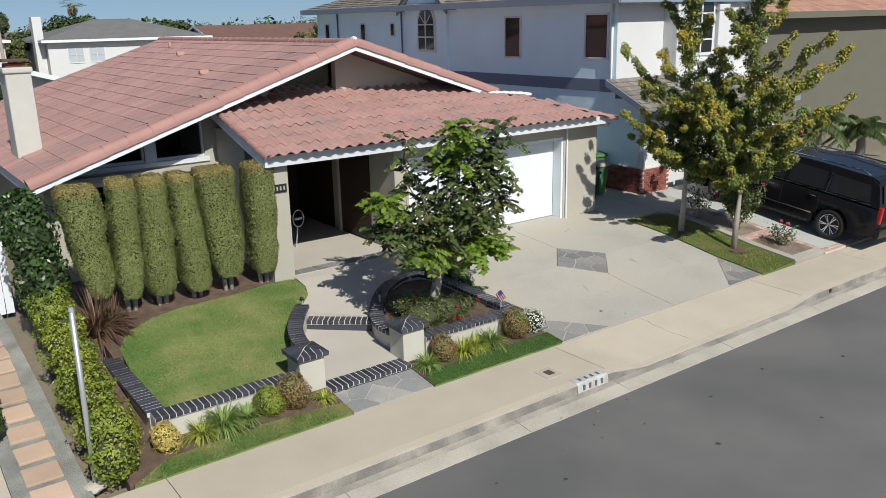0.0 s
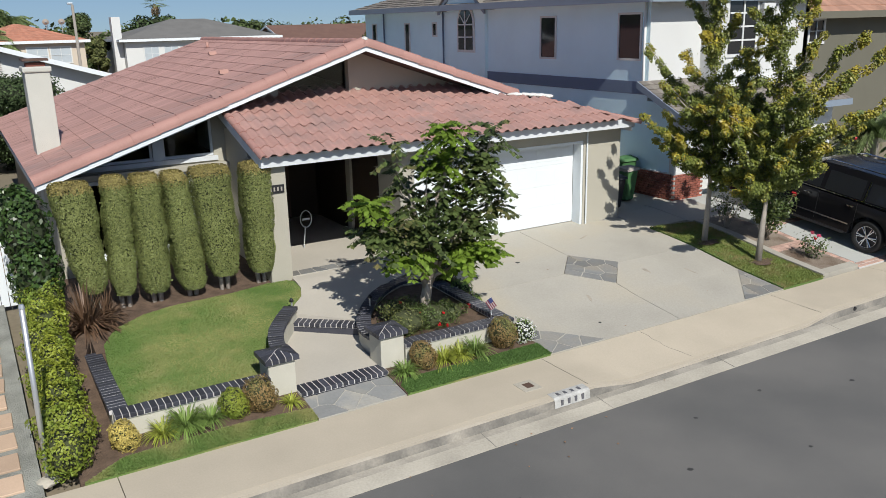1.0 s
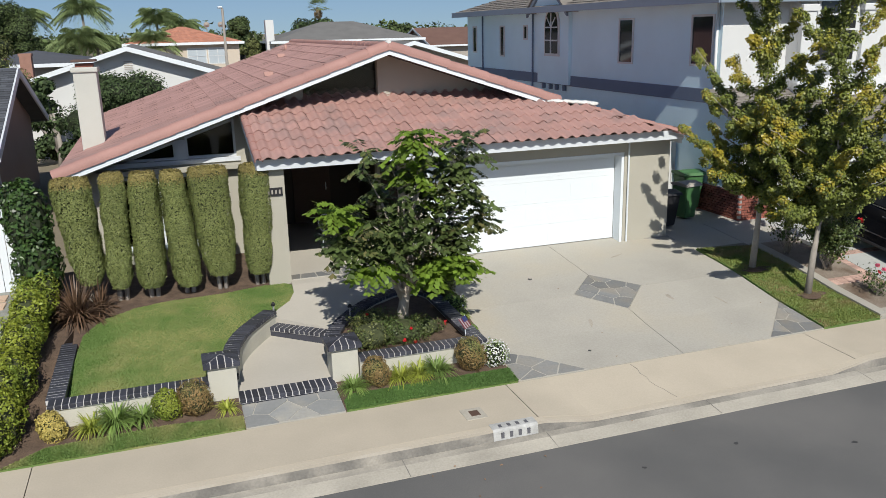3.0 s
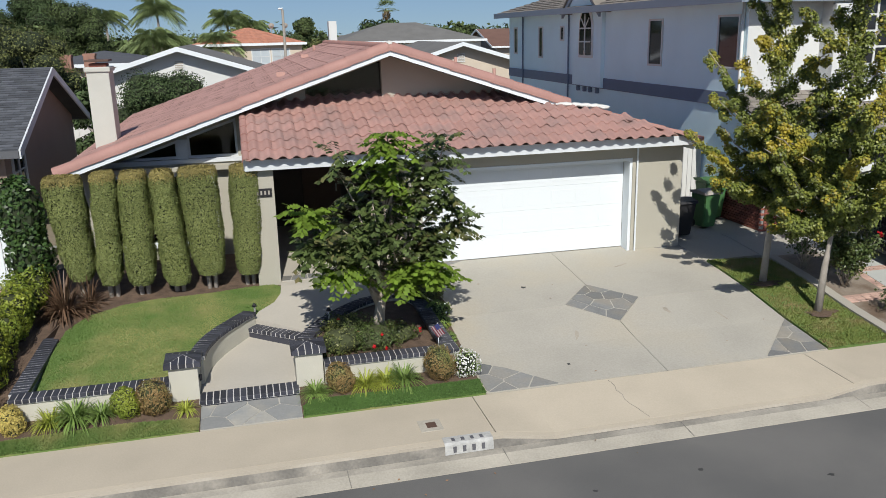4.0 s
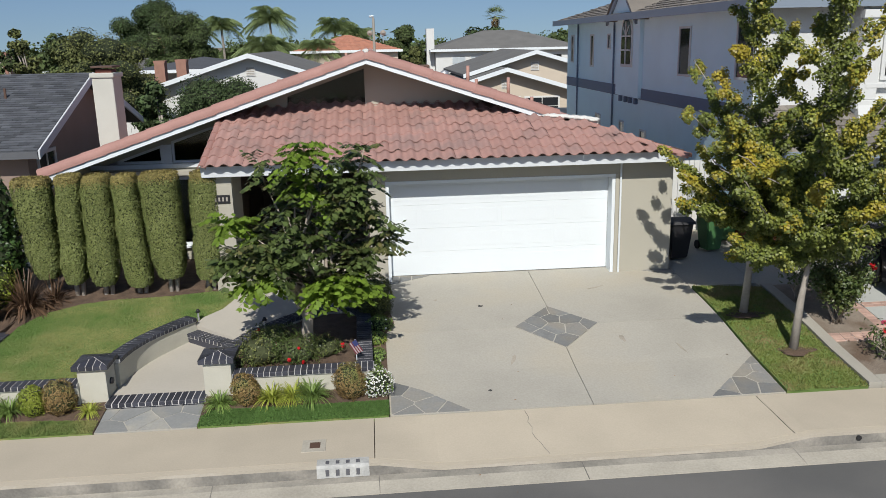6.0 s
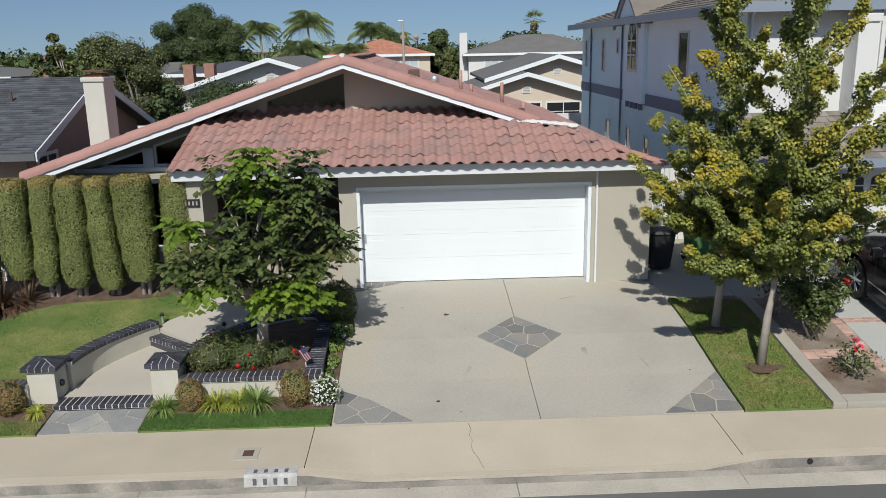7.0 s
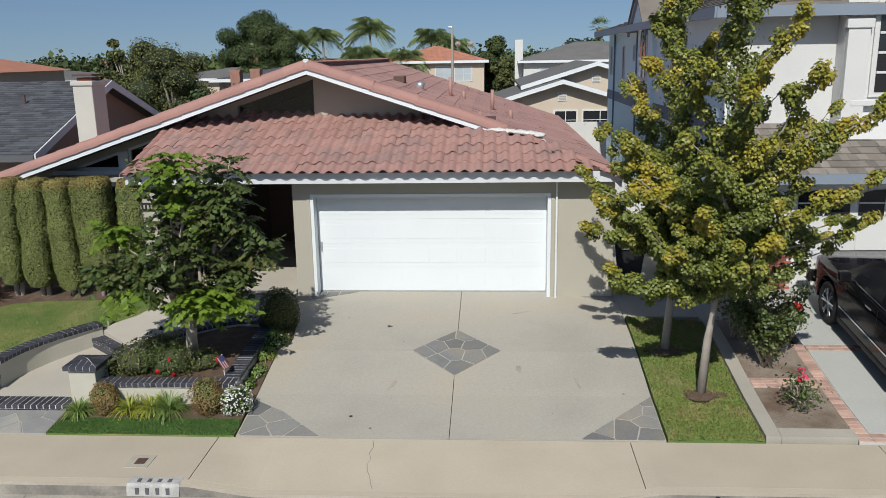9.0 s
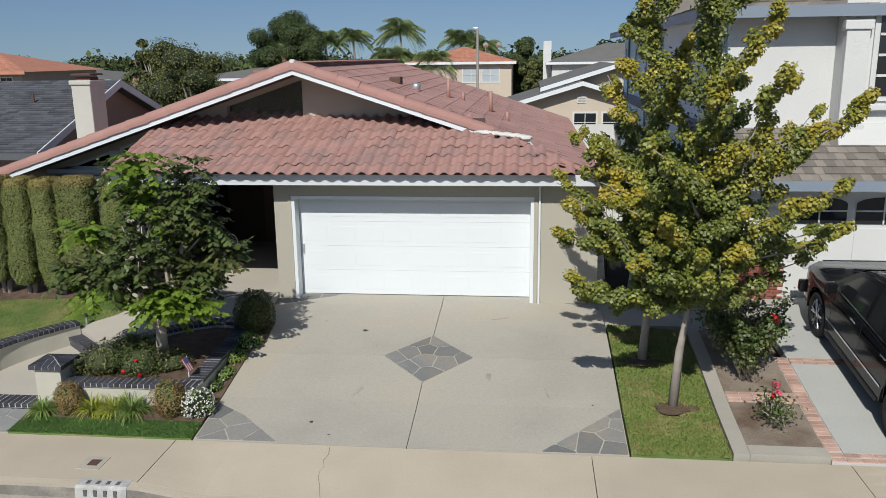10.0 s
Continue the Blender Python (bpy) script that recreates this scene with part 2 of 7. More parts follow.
def sheet(fn_z, poly_rows, thick=0.1):
    """A slab from rows of (x, y) points of equal count: top z by fn_z(x, y), with a skirt below."""
    bm = bmesh.new()
    g = [[bm.verts.new((x, y, fn_z(x, y))) for x, y in row] for row in poly_rows]
    lo = [[bm.verts.new((x, y, fn_z(x, y) - thick)) for x, y in row] for row in poly_rows]
    R, C = len(g), len(g[0])
    for i in range(R - 1):
        for j in range(C - 1):
            bm.faces.new((g[i][j], g[i][j + 1], g[i + 1][j + 1], g[i + 1][j]))
            bm.faces.new((lo[i][j], lo[i + 1][j], lo[i + 1][j + 1], lo[i][j + 1]))
    for j in range(C - 1):
        bm.faces.new((g[0][j], lo[0][j], lo[0][j + 1], g[0][j + 1]))
        bm.faces.new((g[-1][j], g[-1][j + 1], lo[-1][j + 1], lo[-1][j]))
    for i in range(R - 1):
        bm.faces.new((g[i][0], g[i + 1][0], lo[i + 1][0], lo[i][0]))
        bm.faces.new((g[i][-1], lo[i][-1], lo[i + 1][-1], g[i + 1][-1]))
    return bm


def span(a, b, n):
    return [a + (b - a) * i / n for i in range(n + 1)]


def poly_slab(pts, fz, thick):
    """A slab with a polygon outline, following fz(x, y); wide ones are cut where the ground bends."""
    bm = bmesh.new()
    if max(p[1] for p in pts) - min(p[1] for p in pts) > 0.5:
        vs = [bm.verts.new((x, y, 0)) for x, y in pts]
        bm.faces.new(vs)
        for y in (11.2, 11.9, 12.6, 13.4, 14.4, 15.4):
            bmesh.ops.bisect_plane(bm, geom=bm.verts[:] + bm.edges[:] + bm.faces[:], plane_co=(0, y, 0), plane_no=(0, 1, 0))
        ext = bmesh.ops.extrude_face_region(bm, geom=bm.faces[:])
        low = {g for g in ext["geom"] if isinstance(g, bmesh.types.BMVert)}
        for v in bm.verts:
            v.co.z = fz(v.co.x, v.co.y) - (thick if v in low else 0)
        return bm
    hi = [bm.verts.new((x, y, fz(x, y))) for x, y in pts]
    lo = [bm.verts.new((x, y, fz(x, y) - thick)) for x, y in pts]
    n = len(pts)
    bm.faces.new(hi)
    bm.faces.new(lo[::-1])
    for i in range(n):
        bm.faces.new((hi[i], lo[i], lo[(i + 1) % n], hi[(i + 1) % n]))
    return bm


def tube(pts, radii, sides=8):
    """A tapered tube along points."""
    bm = bmesh.new()
    rings = []
    for i, p in enumerate(pts):
        p = Vector(p)
        d = (Vector(pts[min(i + 1, len(pts) - 1)]) - Vector(pts[max(i - 1, 0)])).normalized()
        u = d.orthogonal().normalized()
        v = d.cross(u)
        rings.append([bm.verts.new(p + radii[i] * (math.cos(a) * u + math.sin(a) * v)) for a in (2 * math.pi * k / sides for k in range(sides))])
    for a, b in zip(rings, rings[1:]):
        # match ring starts to avoid twist
        k0 = min(range(sides), key=lambda k: (b[k].co - a[0].co).length)
        b[:] = b[k0:] + b[:k0]
        for k in range(sides):
            bm.faces.new((a[k], a[(k + 1) % sides], b[(k + 1) % sides], b[k]))
    bm.faces.new(rings[0][::-1])
    bm.faces.new(rings[-1])
    return bm


def lerp_path(pts, s):
    """The point and heading a length s along a polyline."""
    for a, b in zip(pts, pts[1:]):
        d = math.dist(a, b)
        if s <= d or (a, b) == (pts[-2], pts[-1]):
            k = s / d
            return [a[i] + (b[i] - a[i]) * k for i in range(len(a))], math.atan2(b[1] - a[1], b[0] - a[0])
        s -= d


def smooth_path(pts, n=8):
    """Catmull-Rom through points."""
    out = []
    P = [pts[0], *pts, pts[-1]]
    for i in range(1, len(P) - 2):
        for k in range(n):
            t = k / n
            out.append(tuple(0.5 * (2 * P[i][c] + (P[i + 1][c] - P[i - 1][c]) * t + (2 * P[i - 1][c] - 5 * P[i][c] + 4 * P[i + 1][c] - P[i + 2][c]) * t * t + (3 * P[i][c] - P[i - 1][c] - 3 * P[i + 1][c] + P[i + 2][c]) * t ** 3) for c in range(len(pts[0]))))
    out.append(tuple(pts[-1]))
    return out


# ---- ground, street ----
def gz(y):
    return float(np.interp(y, (9.95, 11.2, 12.6, 13.4, 15.4), (0.0, 0.15, 0.39, 0.48, 0.655)))


ROAD_Z, GUT_Z = -0.228, -0.172
KERB_Y = 8.535


def gutter_z(y):
    return GUT_Z - 0.115 * (KERB_Y - y)


def kerb_top(x):
    """The kerb's top, dipped at the driveways."""
    def dip(a0, a1, b0, b1):
        if x <= a0 or x >= b1:
            return 0.0
        if x < a1:
            return (x - a0) / (a1 - a0)
        return 1.0 if x < b0 else (b1 - x) / (b1 - b0)
    return -0.004 - 0.135 * max(dip(9.75, 10.6, 15.2, 16.0), dip(19.2, 20.0, 25, 26), dip(-6, -5, 0.2, 1.0))


ys = [-3000, -20, 8.2, 8.6, 9.95, 15.4, 30, 3000]
zs = [-0.42, -0.42, -0.42, -0.30, -0.16, 0.50, 0.50, 0.50]
xs = [-3000, -30, 0, 40, 3000]
_v = [(x, y, z) for y, z in zip(ys, zs) for x in xs]
_f = [(i * 5 + j, i * 5 + j + 1, i * 5 + j + 6, i * 5 + j + 5) for i in range(7) for j in range(4)]
tagged(part_data("ground", pyd("ground", _v, _f), M_ground), "dry brown earth under the suburb", "ground", kind="structure")
tagged(part("road", sheet(lambda x, y: ROAD_Z, [[(x, y) for x in span(-80, 120, 4)] for y in (-14, -2, 8.135)], 0.15), M_asphalt), "worn grey asphalt street with small stains", "road", kind="structure")
tagged(part("gutter", sheet(lambda x, y: gutter_z(y), [[(x, y) for x in span(-80, 120, 60)] for y in (8.135, 8.41, 8.54)], 0.15), M_gutter), "pale concrete gutter beside the kerb", "gutter", kind="structure")
M_gutterdirt = mat("dirty_gutter_concrete", (0.25, 0.235, 0.20), 0.9, 0.35, 1.1, 30, 0.15, col2=(0.34, 0.315, 0.265), mix2=0.52)
gutter = bpy.data.objects["gutter"]
gutter.data.materials.append(M_gutterdirt)
for f in gutter.data.polygons:
    f.material_index = 1 if f.center.y > 8.33 else 0
for x in (1.4, 4.45, 7.5, 9.75, 12.6, 15.7, 18.8, 21.9):
    part("joint", sheet(lambda px, py: gutter_z(py) + 0.002, [[(x - 0.008 + 0.02 * (8.5 - y), y) for x in (x, x + 0.014)] for y in (8.137, 8.53)], 0.01), M_kerbface, gutter, "dark expansion joint")
kx = [-80, -6, -5, 0.2, 1.0, 5, 9.75, 10.6, 13, 15.2, 16.0, 19.2, 20.0, 25, 26, 120]
kb = bmesh.new()
_r = []
for x in kx:
    t = kerb_top(x)
    _r.append([kb.verts.new(p) for p in ((x, KERB_Y, GUT_Z - 0.1), (x, KERB_Y + 0.018, t - 0.03), (x, KERB_Y + 0.045, t), (x, KERB_Y + 0.16, t + 0.006), (x, KERB_Y + 0.16, -0.35))])
for a, b in zip(_r, _r[1:]):
    for i in range(4):
        kb.faces.new((a[i], b[i], b[i + 1], a[i + 1]))
kerb = tagged(part("kerb", kb, M_kerb), "weathered concrete kerb with dark stains", "kerb", kind="structure")

kerb.data.materials.append(M_kerbface)
kerb.data.materials.append(M_walk)
for i, f in enumerate(kerb.data.polygons):
    f.material_index = (1, 0, 2, 2)[i % 4]

pavement = thing("pavement", "pale concrete pavement slabs with expansion joints", "pavement", kind="structure")
jx = [-40, -20, -8, -2, 2.6, 9.7, 15.8, 19.3, 26, 34, 46, 60, 90]
for a, b in zip(jx, jx[1:]):
    cols = sorted({a + 0.006, b - 0.006, *(x for x in (*kx, *span(9.75, 10.6, 5), *span(15.2, 16.0, 5)) if a + 0.03 < x < b - 0.03)})
    part("slab", sheet(lambda x, y: (kerb_top(x) + 0.008) * (9.95 - y) / 1.253, [[(x, y) for x in cols] for y in (8.697, 8.95, 9.2, 9.45, 9.7, 9.945)], 0.12), M_walk, pavement)

# jagged crack across the pavement slab before the driveway
cp = [(12.04, 9.9), (12.07, 9.72), (12.03, 9.58), (12.07, 9.44), (12.04, 9.3), (12.06, 9.16), (12.12, 9.0), (12.15, 8.86), (12.19, 8.74)]
part("crack", sheet(lambda x, y: (kerb_top(x) + 0.008) * (9.95 - y) / 1.253 + 0.002, [[(x - 0.005, y), (x + 0.005, y)] for x, y in cp], 0.004), M_kerbface, pavement, "dark hairline crack")

M_blkpaint = mat("worn_white_paint", (0.40, 0.40, 0.38), 0.8, 0.35, 6, 30, 0.1)
M_tarbar = mat("dark_grey_paint", (0.10, 0.10, 0.11), 0.7, 0.2)
# painted number block on the kerb: plain bars
blk = thing("kerb_number_plate", "white painted kerb block with dark grey marks", "kerb marking", (9.25, 8.6, 0.0))
part("paint", prism([(8.526, -0.165), (8.547, -0.03), (8.578, 0.001), (8.74, 0.009), (8.74, 0.003), (8.582, -0.006), (8.553, -0.034), (8.532, -0.165)], "x", 8.9, 9.62), M_blkpaint, blk)
for i in range(4):
    x = 9.02 + 0.14 * i
    part("bar", box(x, x + 0.05, 8.529, 8.545, -0.14, -0.05), M_tarbar, blk, "dark grey painted bar")
    part("bar", box(x, x + 0.05, 8.61, 8.69, 0.002, 0.0098), M_tarbar, blk, "dark grey painted bar")

mb = thing("meter_box", "concrete utility box with a small iron lid in the pavement", "utility box", (8.83, 9.1, -0.03))
part("frame", box(8.66, 9.0, 8.98, 9.34, -0.12, 0.010, 0.004), M_gutter, mb)
part("lid", box(8.77, 8.92, 9.08, 9.25, -0.06, 0.014, 0.004), M_iron, mb, "rusty brown iron lid")

# ---- driveway, front strip ----
driveway = thing("driveway", "pale concrete driveway with flagstone insets", "driveway", kind="structure")
def dz(x, y):
    return gz(y) + 0.004
J = 0.005
CX, CY = 13.16, 12.60
DF, DB = 11.79, 13.43
for poly in ([(9.95, 9.97), (CX - J, 9.97), (CX - J, DF), (12.37, CY - J), (9.95, CY - J)],
             [(CX + J, 9.97), (16.33, 9.97), (16.33, CY - J), (13.95, CY - J), (CX + J, DF)],
             [(9.70, CY + J), (12.37, CY + J), (CX - J, DB), (CX - J, 15.42), (9.70, 15.42)],
             [(13.95, CY + J), (16.33, CY + J), (16.33, 15.42), (CX + J, 15.42), (CX + J, DB)]):
    part("slab", poly_slab(poly, dz, 0.14), M_drive, driveway)
part("slab", poly_slab([(16.34, 14.12), (18.85, 14.12), (18.85, 20.0), (16.34, 20.0)], lambda x, y: dz(x, y) - 0.004, 0.14), M_drive, driveway)


def voronoi_flags(parent, inside, centre, seeds, fz, gap=0.016, grow=0.012, stone=None):
    """Irregular flagstones: the cells of random seeds cut to a convex outline."""
    for i, s in enumerate(seeds):
        cell = [Vector((*p, 0)) for p in inside]
        for k, o in enumerate(seeds):
            if k == i:
                continue
            a, b = Vector((*s, 0)), Vector((*o, 0))
            n = (b - a).normalized()
            m = (a + b) / 2 - n * gap
            out = []
            for p, q in zip(cell, cell[1:] + cell[:1]):
                dp, dq = (p - m).dot(n), (q - m).dot(n)
                if dp <= 0:
                    out.append(p)
                if dp * dq < 0:
                    out.append(p + (q - p) * (dp / (dp - dq)))
            cell = out
            if len(cell) < 3:
                break
        if len(cell) < 3:
            continue
        c = sum(cell, Vector()) / len(cell)
        pts = []
        for p, q in zip(cell, cell[1:] + cell[:1]):
            p2 = p + (c - p) * 0.012
            q2 = q + (c - q) * 0.012
            pts += [p2.lerp(q2, 0.06), p2.lerp(q2, 0.5) + (c - p).normalized() * random.uniform(-0.004, 0.010), p2.lerp(q2, 0.94)]
        h = random.uniform(0.002, 0.005)
        part("flagstone", poly_slab([(p.x, p.y) for p in pts], lambda x, y: fz(x, y) + grow + h, 0.03), stone or M_flag, parent)


def scatter(poly, n, dmin):
    rng = random.Random(len(poly) * 31 + n)
    x0, x1 = min(p[0] for p in poly), max(p[0] for p in poly)
    y0, y1 = min(p[1] for p in poly), max(p[1] for p in poly)
    out, tries = [], 0
    while len(out) < n and tries < 4000:
        tries += 1
        p = (rng.uniform(x0, x1), rng.uniform(y0, y1))
        if inside(poly, *p) and all(math.dist(p, q) > dmin for q in out):
            out.append(p)
    return out


def inside(poly, x, y):
    c = False
    for (xa, ya), (xb, yb) in zip(poly, poly[1:] + poly[:1]):
        if (ya > y) != (yb > y) and x < (xb - xa) * (y - ya) / (yb - ya) + xa:
            c = not c
    return c


for poly, n, d in (([(12.38, CY), (CX, DF + 0.01), (13.95, CY), (CX, DB - 0.01)], 11, 0.31),
                   ([(9.97, 9.98), (11.22, 9.98), (10.5, 10.66), (9.97, 11.0)], 7, 0.32),
                   ([(15.1, 9.98), (16.32, 9.98), (16.32, 11.2)], 8, 0.28),
                   ([(9.72, 14.75), (11.0, 15.38), (9.72, 15.38)], 5, 0.22),
                   ([(15.05, 15.38), (16.3, 14.8), (16.3, 15.38)], 5, 0.22)):
    part("grout", poly_slab(poly, lambda x, y: dz(x, y) + 0.004, 0.02), M_grout, driveway, "pale grout bed")
    voronoi_flags(driveway, poly, None, scatter(poly, n, d), dz, 0.007, 0.006)


# stains on the concrete and the asphalt
M_stain = mat("oil_stain", (0.325, 0.295, 0.24), 0.8, 0.3, 6, 40, 0.05)
M_tar = mat("tar_spot", (0.045, 0.045, 0.045), 0.8, 0.3, 6, 40, 0.05)


def stain(parent, x, y, rx, ry, fz, material, seed, turn=0.0):
    rng = random.Random(seed)
    pts = []
    for i in range(14):
        a = 2 * math.pi * i / 14
        k = rng.uniform(0.65, 1.2)
        u, v = rx * k * math.cos(a), ry * k * math.sin(a)
        pts.append((x + u * math.cos(turn) - v * math.sin(turn), y + u * math.sin(turn) + v * math.cos(turn)))
    part("stain", poly_slab(pts, lambda px, py: fz(px, py) + 0.0025, 0.002), material, parent, "faint stain")


for i, (x, y, rx, ry, tn, m) in enumerate(((12.15, 11.5, 0.035, 0.17, -0.35, M_stain), (14.25, 12.0, 0.05, 0.13, 0.1, M_stain), (11.85, 13.6, 0.05, 0.05, 0, M_tar), (11.6, 10.55, 0.035, 0.03, 0, M_tar), (14.4, 14.3, 0.22, 0.03, 0.4, M_stain), (11.0, 14.0, 0.03, 0.03, 0, M_stain), (15.2, 11.6, 0.02, 0.2, 0.2, M_stain))):
    stain(driveway, x, y, rx, ry, dz, m, i, tn)
road = bpy.data.objects["road"]
for i, (x, y, r) in enumerate(((7.0, 6.9, 0.04), (9.4, 6.2, 0.05), (5.6, 6.0, 0.045), (10.6, 7.2, 0.04), (12.2, 7.3, 0.05), (8.3, 5.2, 0.04), (13.8, 6.7, 0.05), (6.2, 7.4, 0.03), (16.5, 7.1, 0.05), (11.3, 5.7, 0.04), (4.2, 6.6, 0.035), (14.6, 5.4, 0.05))):
    stain(road, x, y, r, r * 0.7, lambda px, py: ROAD_Z, M_tar, 40 + i)

# ---- the house ----
house = thing("house", "single-storey tan stucco house with a terracotta tile roof", "house", (9.8, 17.6, 0.6))
RX, RZ, SL = 9.80, 5.33, 0.333
FY, BY, EXL, EXR = 16.72, 30.6, 2.62, 16.3
WY = 17.60


def roof_z(x):
    return RZ - SL * abs(x - RX)


LS, LY0, LZ0 = 0.29, 14.50, 3.27


def low_z(y):
    return LZ0 + LS * (y - LY0)


def under(x):
    return roof_z(x) - 0.15


# front gable wall with clerestory openings
glaze_top = lambda u: under(u) - 0.16
front_holes = [(3.45, 5.02, 3.0, glaze_top), (5.24, 6.34, 3.0, glaze_top), (3.45, 5.7, 1.12, 2.62), (7.95, 9.74, 3.6, lambda u: under(u) - 0.12), (6.9, 9.63, 0.5, 2.98)]
part("wall", wall("y", WY, 0.25, 2.95, 16.05, 0.4, under, front_holes, (RX,)), M_housewall, house, "tan stucco gable wall")
part("wall", wall("x", 2.95, 0.2, WY + 0.252, BY - 0.5, 0.3, lambda u: 2.88), M_housewall, house)
part("wall", wall("x", 15.85, 0.2, WY + 0.252, BY - 0.5, 0.3, lambda u: 3.15), M_housewall, house)
part("wall", wall("y", BY - 0.7, 0.2, 2.95, 16.05, 0.3, under, (), (RX,)), M_housewall, house)
# garage front and porch wing
part("wall", wall("y", 15.13, 0.22, 9.73, 16.25, 0.35, lambda u: 3.16, [(10.10, 14.98, 0.3, 2.74)]), M_housewall, house, "tan stucco garage front")
part("wall", wall("x", 16.05, 0.2, 15.352, WY, 0.35, lambda u: min(roof_z(16.05) - 0.12, low_z(u) - 0.1)), M_housewall, house)
part("wall", wall("x", 9.73, 0.2, 15.352, 20.0, 0.35, lambda u: 3.15), M_housewall, house)
part("wall", wall("y", 14.86, 1.2, 6.55, 7.0, 0.3, lambda u: 3.1), M_housewall, house, "tan stucco porch pier")
part("wall", wall("x", 6.62, 0.25, 16.06, 20.0, 0.3, lambda u: 3.6), M_housewall, house)
# rear wall, added lining and ceiling: porch shade painted in as dark colour
part("wall", box(6.62, 9.9, 20.0, 20.2, 0.3, 4.2), M_porchshade, house, "porch rear wall, coloured dark for deep shade")
part("wall_panelling", box(6.872, 6.9, 16.4, 20.0, 0.72, 3.3), M_porchshade, house, "added porch lining, coloured dark for shade")
part("wall_panelling", box(9.70, 9.728, 16.2, 20.0, 0.72, 3.1), M_porchshade, house, "added porch lining, coloured dark for shade")
part("porch_ceiling", box(6.9, 9.63, 15.4, 20.0, 3.0, 3.04), M_porchshade, house, "porch ceiling, coloured dark for shade")
part("porch_floor", box(6.9, 9.66, 15.2, 20.0, 0.3, 0.722), M_path, house)
part("garage_floor", box(9.86, 16.05, 15.45, 20.0, 0.3, 0.67), M_path, house)
part("soffit", poly_slab([(6.6, 14.79), (16.1, 14.79), (16.1, 15.12), (6.6, 15.12)], lambda x, y: 3.17, 0.03), M_housewall, house)
part("inner_ceiling", box(3.15, 15.8, 18.2, 29.5, 2.88, 2.93), M_dark, house)
part("inner_floor", box(3.15, 15.8, 20.3, 29.5, 0.4, 0.6), M_dark, house)
# entry door
ed = part("entry_door", box(7.9, 8.9, 19.93, 19.98, 0.73, 2.78, 0.01), M_iron, house, "dark brown entry door")
part("door_handle", box(8.76, 8.79, 19.88, 19.93, 1.6, 1.8, 0.008), M_steel, ed)


def window(parent, axis, pos, u0, u1, z0, z1, frame_w=0.06, depth=0.06, pane=None, material=None, mull=(), rails=(), sill=True, out=-1):
    """A framed window lying on the wall face pos; out is the side that it faces."""
    pane, material = pane or M_glassdark, material or M_white
    a, b = sorted((pos + out * depth, pos - out * 0.04))
    bm = bmesh.new()
    def put(ua, ub, za, zb, p, q):
        if axis == "y":
            add_box(bm, ua, ub, p, q, za, zb)
        else:
            add_box(bm, p, q, ua, ub, za, zb)
    def at(u, d, z):
        return (u, d, z) if axis == "y" else (d, u, z)
    loops = []
    for d, g in ((a, frame_w), (b, frame_w), (b, 0.0), (a, 0.0)):
        loops.append([bm.verts.new(at(u, d, z)) for u, z in ((u0 - g, z0 - g), (u1 + g, z0 - g), (u1 + g, z1 + g), (u0 - g, z1 + g))])
    for p, q in zip(loops, loops[1:] + loops[:1]):
        for k in range(4):
            bm.faces.new((p[k], p[(k + 1) % 4], q[(k + 1) % 4], q[k]))
    w = part("window", bm, material, parent)
    for m in mull:
        bm = bmesh.new()
        put(m - 0.02, m + 0.02, z0, z1, a + 0.004, b - 0.004)
        part("mullion", bm, material, w)
    for r in rails:
        bm = bmesh.new()
        put(u0, u1, r - 0.015, r + 0.015, a + 0.006, b - 0.006)
        part("glazing_bar", bm, material, w)
    bm2 = bmesh.new()
    p, q = sorted((pos + out * 0.012, pos - out * 0.02))
    if axis == "y":
        add_box(bm2, u0, u1, p, q, z0, z1)
    else:
        add_box(bm2, p, q, u0, u1, z0, z1)
    part("pane", bm2, pane, w, "dark reflecting glass" if pane is M_glassdark else "")
    if sill:
        bm3 = bmesh.new()
        p, q = sorted((pos + out * (depth + 0.05), pos))
        if axis == "y":
            add_box(bm3, u0 - 0.1, u1 + 0.1, p, q, z0 - frame_w - 0.05, z0 - frame_w)
        else:
            add_box(bm3, p, q, u0 - 0.1, u1 + 0.1, z0 - frame_w - 0.05, z0 - frame_w)
        part("sill", bm3, material, w)
    return w


# clerestory: pale frames and panes that follow the roof's slope
for ua, ub in ((3.45, 5.02), (5.24, 6.34)):
    w = part("window_frame", wall("y", WY + 0.04, 0.09, ua, ub, 3.0, glaze_top, [(ua + 0.05, ub - 0.05, 3.06, lambda u: glaze_top(u) - 0.06)]), M_fascia, house, "pale grey clerestory frame")
    part("pane", wall("y", WY + 0.08, 0.015, ua + 0.05, ub - 0.05, 3.06, lambda u: glaze_top(u) - 0.06), M_glass, w)
part("window_frame", box(3.4, 6.42, WY - 0.06, WY + 0.02, 2.90, 3.0, 0.006), M_fascia, house)
part("window_frame", box(5.02, 5.24, WY - 0.03, WY + 0.02, 3.0, glaze_top(5.05)), M_fascia, house)
part("window_ledge", box(3.3, 6.6, WY - 0.22, WY - 0.002, 2.74, 2.86, 0.01), M_housewall, house, "sunlit stucco ledge")
part("pane", wall("y", WY + 0.18, 0.02, 7.95, 9.74, 3.6, lambda u: under(u) - 0.12), M_glass, house, "dark clerestory glass")
fw = window(house, "y", WY, 3.45, 5.7, 1.12, 2.62, 0.08, 0.05, M_glass, None, (4.6,))
part("curtain", box(5.25, 5.68, WY + 0.3, WY + 0.33, 1.1, 2.6), M_beige, fw, "cream curtain behind the glass")

